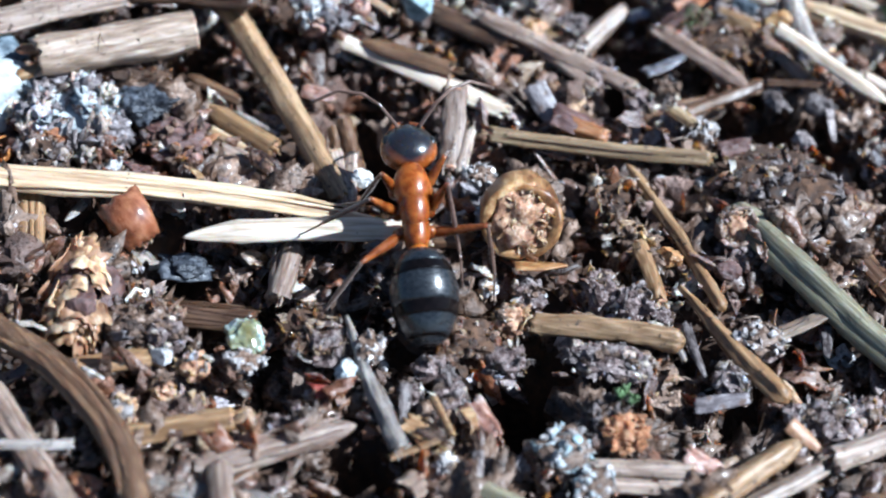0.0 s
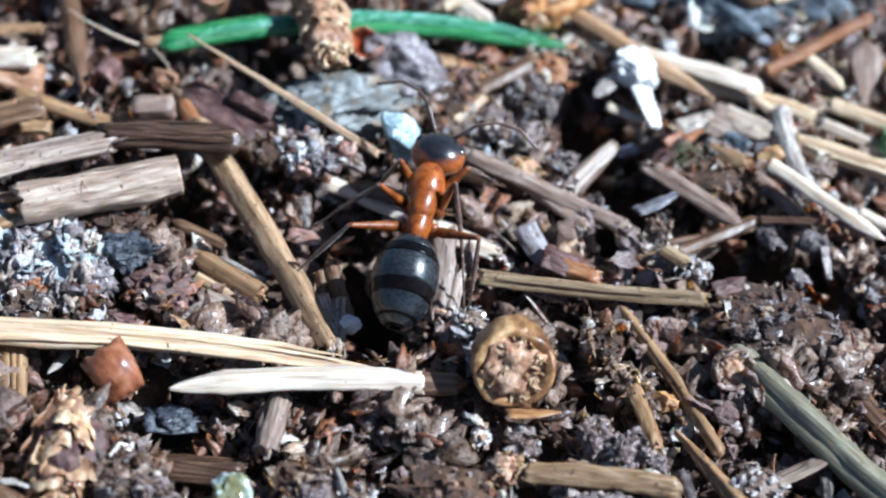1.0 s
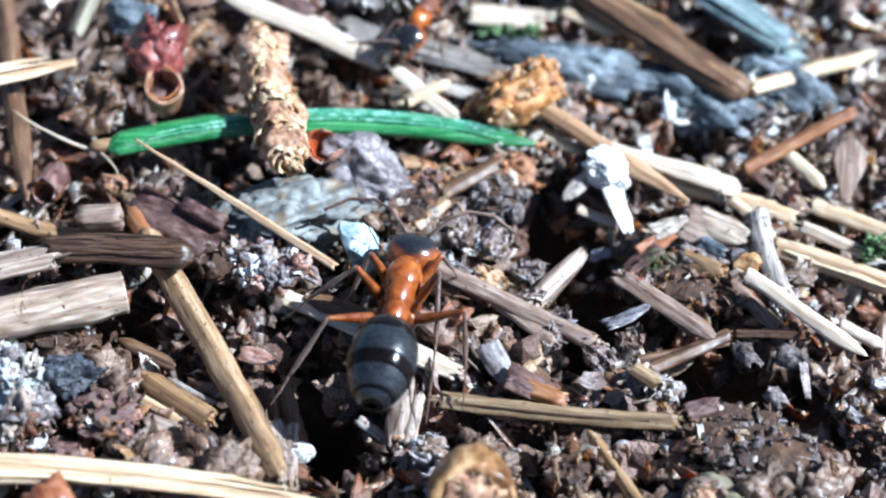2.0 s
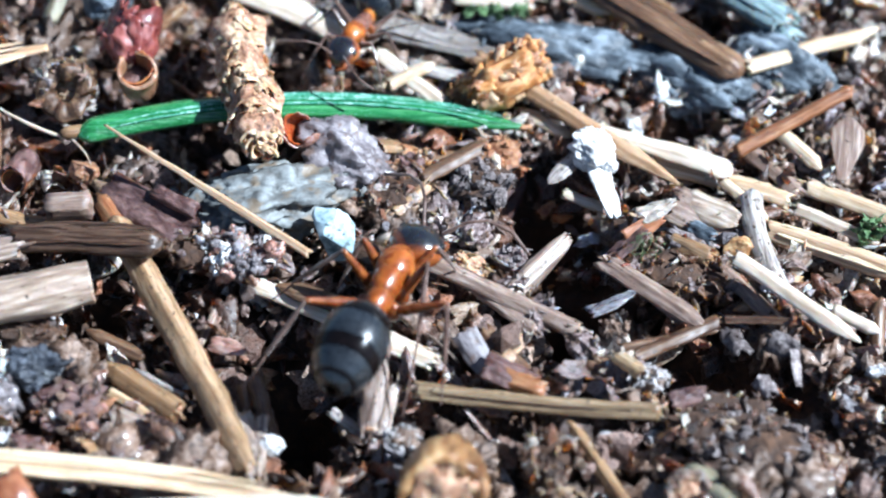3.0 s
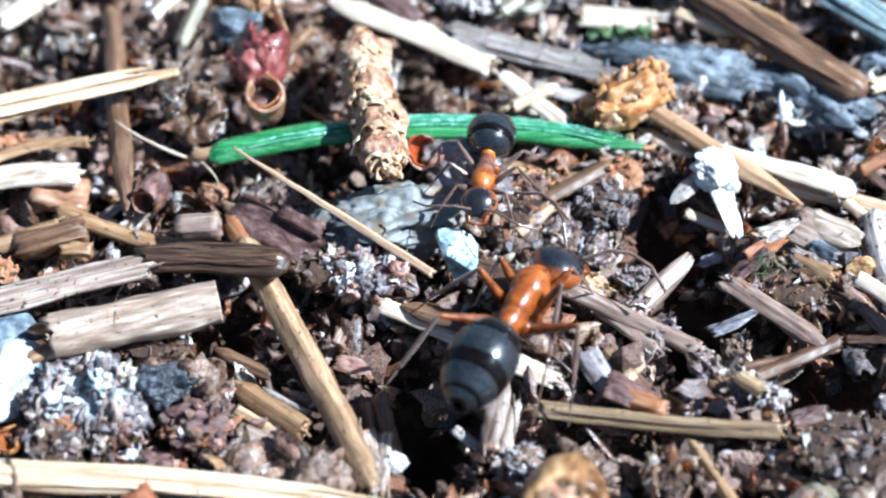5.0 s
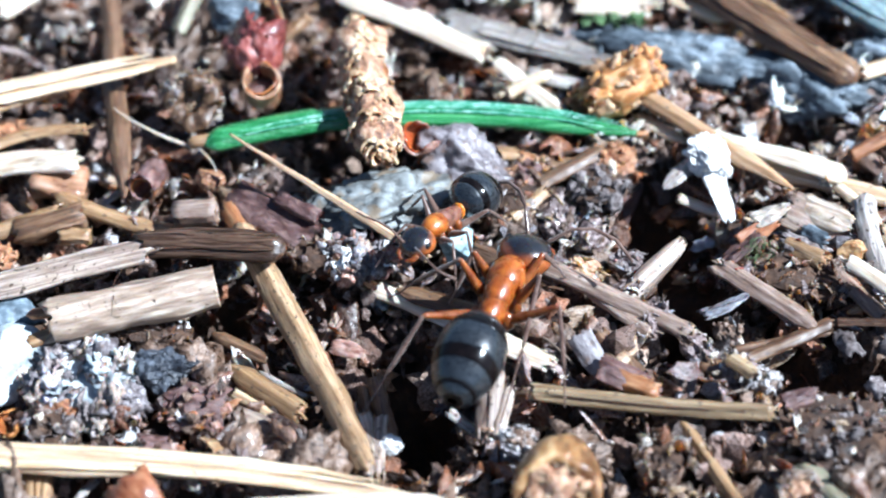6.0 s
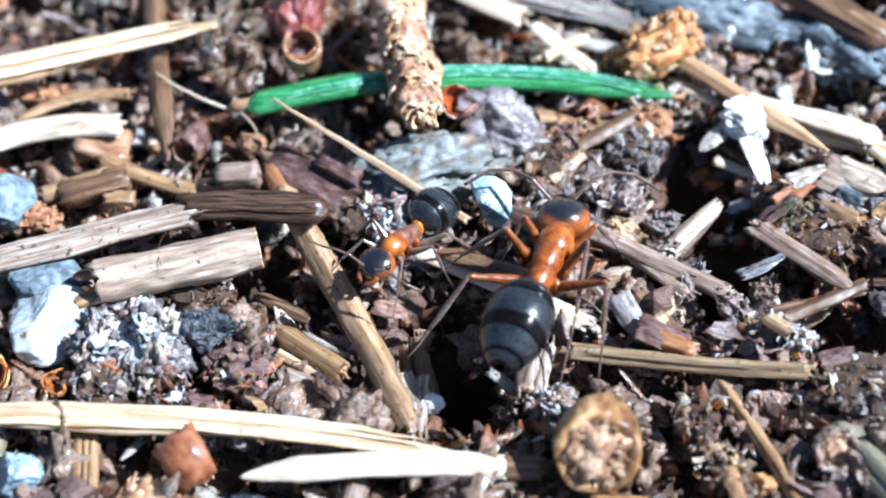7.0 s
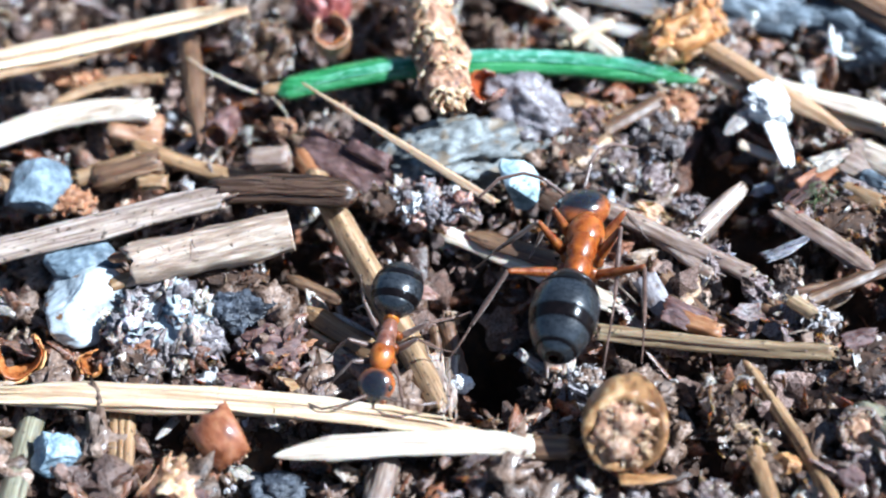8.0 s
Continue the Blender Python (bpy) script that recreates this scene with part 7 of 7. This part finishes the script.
def ant(label, size, legs, drop, front, back, crown, thigh, plump=1.0):
    root = empty("wood_ant", at(0, 0, 0), label, "ant")

    def seg(name, bm, mat, lab="", parent=None, m=None):
        for v in bm.verts:
            v.co *= size
        return part(name, bm, mat, parent or root, lab, m)

    # middle body: three plates, each a little lower towards the waist
    seg("pronotum", ball((0, 0.98, 1.65), (0.56, 0.78, 0.52), 1, 0.05, 0.05), front, "glossy orange-red front plate")
    seg("mesonotum", ball((0, 0.36, 1.64), (0.45, 0.80, 0.48), 2, 0.05, -0.02), back)
    seg("propodeum", ball((0, -0.28, 1.47), (0.41, 0.78, 0.50), 3, 0.05, -0.03), back)
    for s in (-1, 1):
        for y in (1.0, 0.35, -0.3):
            seg("coxa", ball((s * 0.42, y, 1.22), (0.24, 0.2, 0.34), 7, 0.04), LEG_RED)
    seg("petiole", ball((0, -0.94, 1.47), (0.36, 0.16, 0.46), 4, 0.05), PETIOLE, "upright orange waist scale")
    seg("neck", limb(((0, 1.4, 1.55), (0, 1.72, 1.55)), (0.26, 0.24)), CUTICLE)
    # gaster: overlapping plates with black shiny margins
    g0, g1 = -0.95, -3.8
    prof = lambda y: 0.02 + 0.97 * plump * max(0.0, math.sin(math.pi * min(1.0, max(0.0, (g0 - y) / (g0 - g1))) ** 0.95)) ** 0.42
    droop = lambda y: 0.1 - drop * ((g0 - y) / (g0 - g1)) ** 2.2
    for a, b, edge in ((g0, -1.84, 0.34), (-1.82, -3.04, 0.38), (-3.02, -3.60, 0.08), (-3.58, -3.79, 0.04)):
        cut = b + edge
        pl = seg("tergite", ring_shell(a, cut, prof, droop, 0.0), GASTER, "dull grey-black downy plate")
        seg("margin", ring_shell(cut, b, prof, droop, 0.015, 4), GLOSS, "black shiny hind margin", pl)
    # head with eyes, jaws and feelers
    head = seg("head", ball((0, 0.72, 0), (0.84, 0.80, 0.56), 5, 0.03, 0.12), crown, "dark-crowned head with red cheeks", None, at(0, 1.62 * size, 1.62 * size, -18, 0, 0))
    for s in (-1, 1):
        seg("eye", ball((s * 0.66, 0.78, 0.22), (0.13, 0.2, 0.15), 6, 0.0, 0, 2), EYE, "", head)
        seg("mandible", limb(((s * 0.42, 1.32, -0.08), (s * 0.36, 1.62, -0.14), (s * 0.08, 1.82, -0.16)), (0.16, 0.13, 0.04)), LEG_RED, "", head)
    feelers = []
    for s in (-1, 1):
        f = seg("antenna", limb(((0, 0, 0), (s * 0.55, 0.45, 0.5), (s * 1.05, 0.75, 0.62), (s * 1.75, 0.95, 0.45), (s * 2.5, 0.75, 0.1)), (0.065, 0.05, 0.05, 0.055, 0.05)), LEG_DARK, "dark elbowed antenna", head, at(s * 0.3 * size, 1.25 * size, 0.3 * size))
        feelers.append(f)
    moving = []
    for hip, knee, ankle, foot in legs:
        h = Vector(hip)
        k, a, f = (Vector(q) - h for q in (knee, ankle, foot))
        lg = seg("leg", limb(((0, 0, 0), k * 0.25, k * 0.6, k), (0.12, 0.17, 0.13, 0.07), 10), thigh, "", None, at(*(h * size)))
        seg("tibia", limb((k, k.lerp(a, 0.12), k.lerp(a, 0.55), a), (0.062, 0.06, 0.085, 0.05)), LEG_DARK, "", lg)
        seg("tarsus", limb((a, a.lerp(f, 0.5) + Vector((0, 0, -0.06)), f), (0.035, 0.03, 0.02)), LEG_DARK, "", lg)
        moving.append((lg, h * size))
    return root, head, feelers, moving


main_ant, main_head, main_feelers, main_legs = ant("red and black wood ant with a banded dark gaster, standing", 1.0, MAIN_LEGS, 0.45, CUTICLE, CUTICLE, HEAD, LEG_RED)
walker, _, walker_feelers, walker_legs = ant("smaller red and black wood ant walking over the litter", 0.65, WALK_LEGS, 0.4, CUTICLE, DUSK, HEAD_DARK, LEG_DARK, 1.18)


def motions():
    walk(main_ant, [
        (0.0, at(-2.60, -12.35, 0.25, 19, 0, 13.6)),
        (0.2, at(-3.34, -11.85, 0.25, 4, 0, 9.5)),
        (0.5, at(-3.32, -10.60, 0.25, 7, 0, 6.6)),
        (0.8, at(-2.82, -8.42, 0.25, 9, 0, 1.7)),
        (1.0, at(-2.58, -6.70, 0.25, 12, 0, -5.6)),
        (1.2, at(-2.16, -6.33, 0.25, 12, 0, -6.3)),
        (1.5, at(-2.45, -6.12, 0.25, 6, 0, -3.4)),
        (1.7, at(-2.36, -5.98, 0.25, -3, 0, -3.1)),
        (2.8, at(-1.86, -5.90, 0.25, -5, 0, -13.8)),
        (3.0, at(-1.84, -5.93, 0.25, -5, 0, -14.2)),
        (3.5, at(-1.46, -5.89, 0.25, -5, 0, -19.9)),
        (4.0, at(-1.42, -5.76, 0.25, -5, 0, -19.3)),
        (4.5, at(-1.49, -5.93, 0.25, -5, 0, -18.6)),
        (4.7, at(-1.55, -5.86, 0.25, -5, 0, -17.5)),
        (5.8, at(-1.45, -5.87, 0.25, -5, 0, -18.7)),
        (6.0, at(-1.88, -6.20, 0.25, -5, 0, -10.8)),
        (6.5, at(-1.72, -6.34, 0.25, -5, 0, -11.5)),
        (7.0, at(-1.60, -6.36, 0.25, -4, 0, -12.0)),
        (7.5, at(-1.40, -6.64, 0.25, -5, 0, -5.6)),
        (8.0, at(-1.34, -6.64, 0.25, -5, 0, -4.3)),
    ])
    walk(walker, [
        (0.0, at(1.50, 13.00, 0.10, 0, 0, 150.0)),
        (1.5, at(-1.20, 9.20, 0.10, 0, 0, 158.0)),
        (2.8, at(-3.93, 5.20, 0.09, 10, 0, 166.8)),
        (3.0, at(-3.95, 5.19, 0.09, 12, 0, 165.0)),
        (3.5, at(-3.91, 5.19, 0.09, 12, 0, 168.0)),
        (4.0, at(-4.15, 3.63, 0.09, 24, 0, 162.2)),
        (4.5, at(-3.97, 2.59, 0.44, 24, 0, 181.9)),
        (4.7, at(-3.25, 1.16, 0.70, 8, 0, 182.8)),
        (5.8, at(-2.99, -2.74, 0.89, 12, 0, 161.3)),
        (6.0, at(-3.83, -3.35, 0.84, 17, 0, 152.8)),
        (6.2, at(-5.08, -4.21, 0.80, 33, 0, 130.8)),
        (6.3, at(-5.64, -4.19, 0.75, 32, 0, 122.5)),
        (6.4, at(-5.43, -4.51, 0.70, 31, 0, 131.6)),
        (6.5, at(-5.47, -4.28, 0.65, 26, 0, 132.3)),
        (6.6, at(-5.46, -4.43, 0.55, 28, 0, 142.1)),
        (6.7, at(-5.48, -4.56, 0.45, 17, 0, 143.3)),
        (6.8, at(-5.73, -4.95, 0.35, 10, 0, 145.7)),
        (6.9, at(-6.15, -4.82, 0.25, 13, 0, 149.2)),
        (7.0, at(-5.97, -5.21, 0.15, 15, 0, 155.3)),
        (7.3, at(-5.84, -4.95, 0.09, 16, 0, 153.0)),
        (7.5, at(-5.99, -5.44, 0.09, 10, 0, 154.7)),
        (7.7, at(-6.27, -6.32, 0.10, 4, 0, 165.3)),
        (8.0, at(-6.54, -9.29, 0.11, -10, 0, 176.7)),
    ])
    steps = [i * 0.1 for i in range(81)]
    walk(main_head, [(t, at(0, 1.62, 1.62, -18, 0, a)) for t, a in ((0.0, -4), (1.0, -8), (1.5, 2), (2.8, -16), (4.7, -24), (6.0, -14), (7.0, 20), (8.0, 32))])

    def stride(t, spans, pace):
        """How far a leg swings at t: full within the spans of walking, still outside them."""
        k = max([max(0.0, min(1.0, (t - a) / 0.15, (b - t) / 0.15)) for a, b in spans])
        return k, 2 * math.pi * t * pace

    for n, (lg, hip) in enumerate(main_legs):
        ph = math.pi * ((n // 2 + n) % 2)
        rows = []
        for t in steps:
            k, a = stride(t, ((-1, 1.15), (5.6, 6.1)), 3.1)
            s = 1 if n % 2 else -1
            back = np.interp(t, (1.0, 2.8, 3.5, 4.7, 6.0, 7.0, 8.0), (0, 7, 11, 10, 4, 3, 0))       # the feet stay put while the body turns
            rows.append((t, at(hip.x, hip.y, hip.z, 0, -s * 6 * k * max(0, math.cos(a + ph)), back + s * 17 * k * math.sin(a + ph))))
        walk(lg, rows)
    for n, (lg, hip) in enumerate(walker_legs):
        ph = math.pi * ((n // 2 + n) % 2)
        rows = []
        for t in steps:
            s = 1 if n % 2 else -1
            a = 2 * math.pi * t * 3.3
            k = 1.0 if t < 6.4 or t > 7.5 else 0.45
            rows.append((t, at(hip.x, hip.y, hip.z, 0, -s * 8 * k * max(0, math.cos(a + ph)), s * 20 * k * math.sin(a + ph))))
        walk(lg, rows)
    for feelers, k, pace, size in ((main_feelers, 14, 0.9, 1.0), (walker_feelers, 18, 1.3, 0.65)):
        for n, f in enumerate(feelers):
            s = 1 if n else -1
            walk(f, [(t, at(s * 0.3 * size, 1.25 * size, 0.3 * size, 12 + k * 0.6 * math.sin(6.283 * pace * t + n * 2), 0, k * math.sin(6.283 * pace * 0.7 * t + n * 1.4))) for t in steps])


motions()
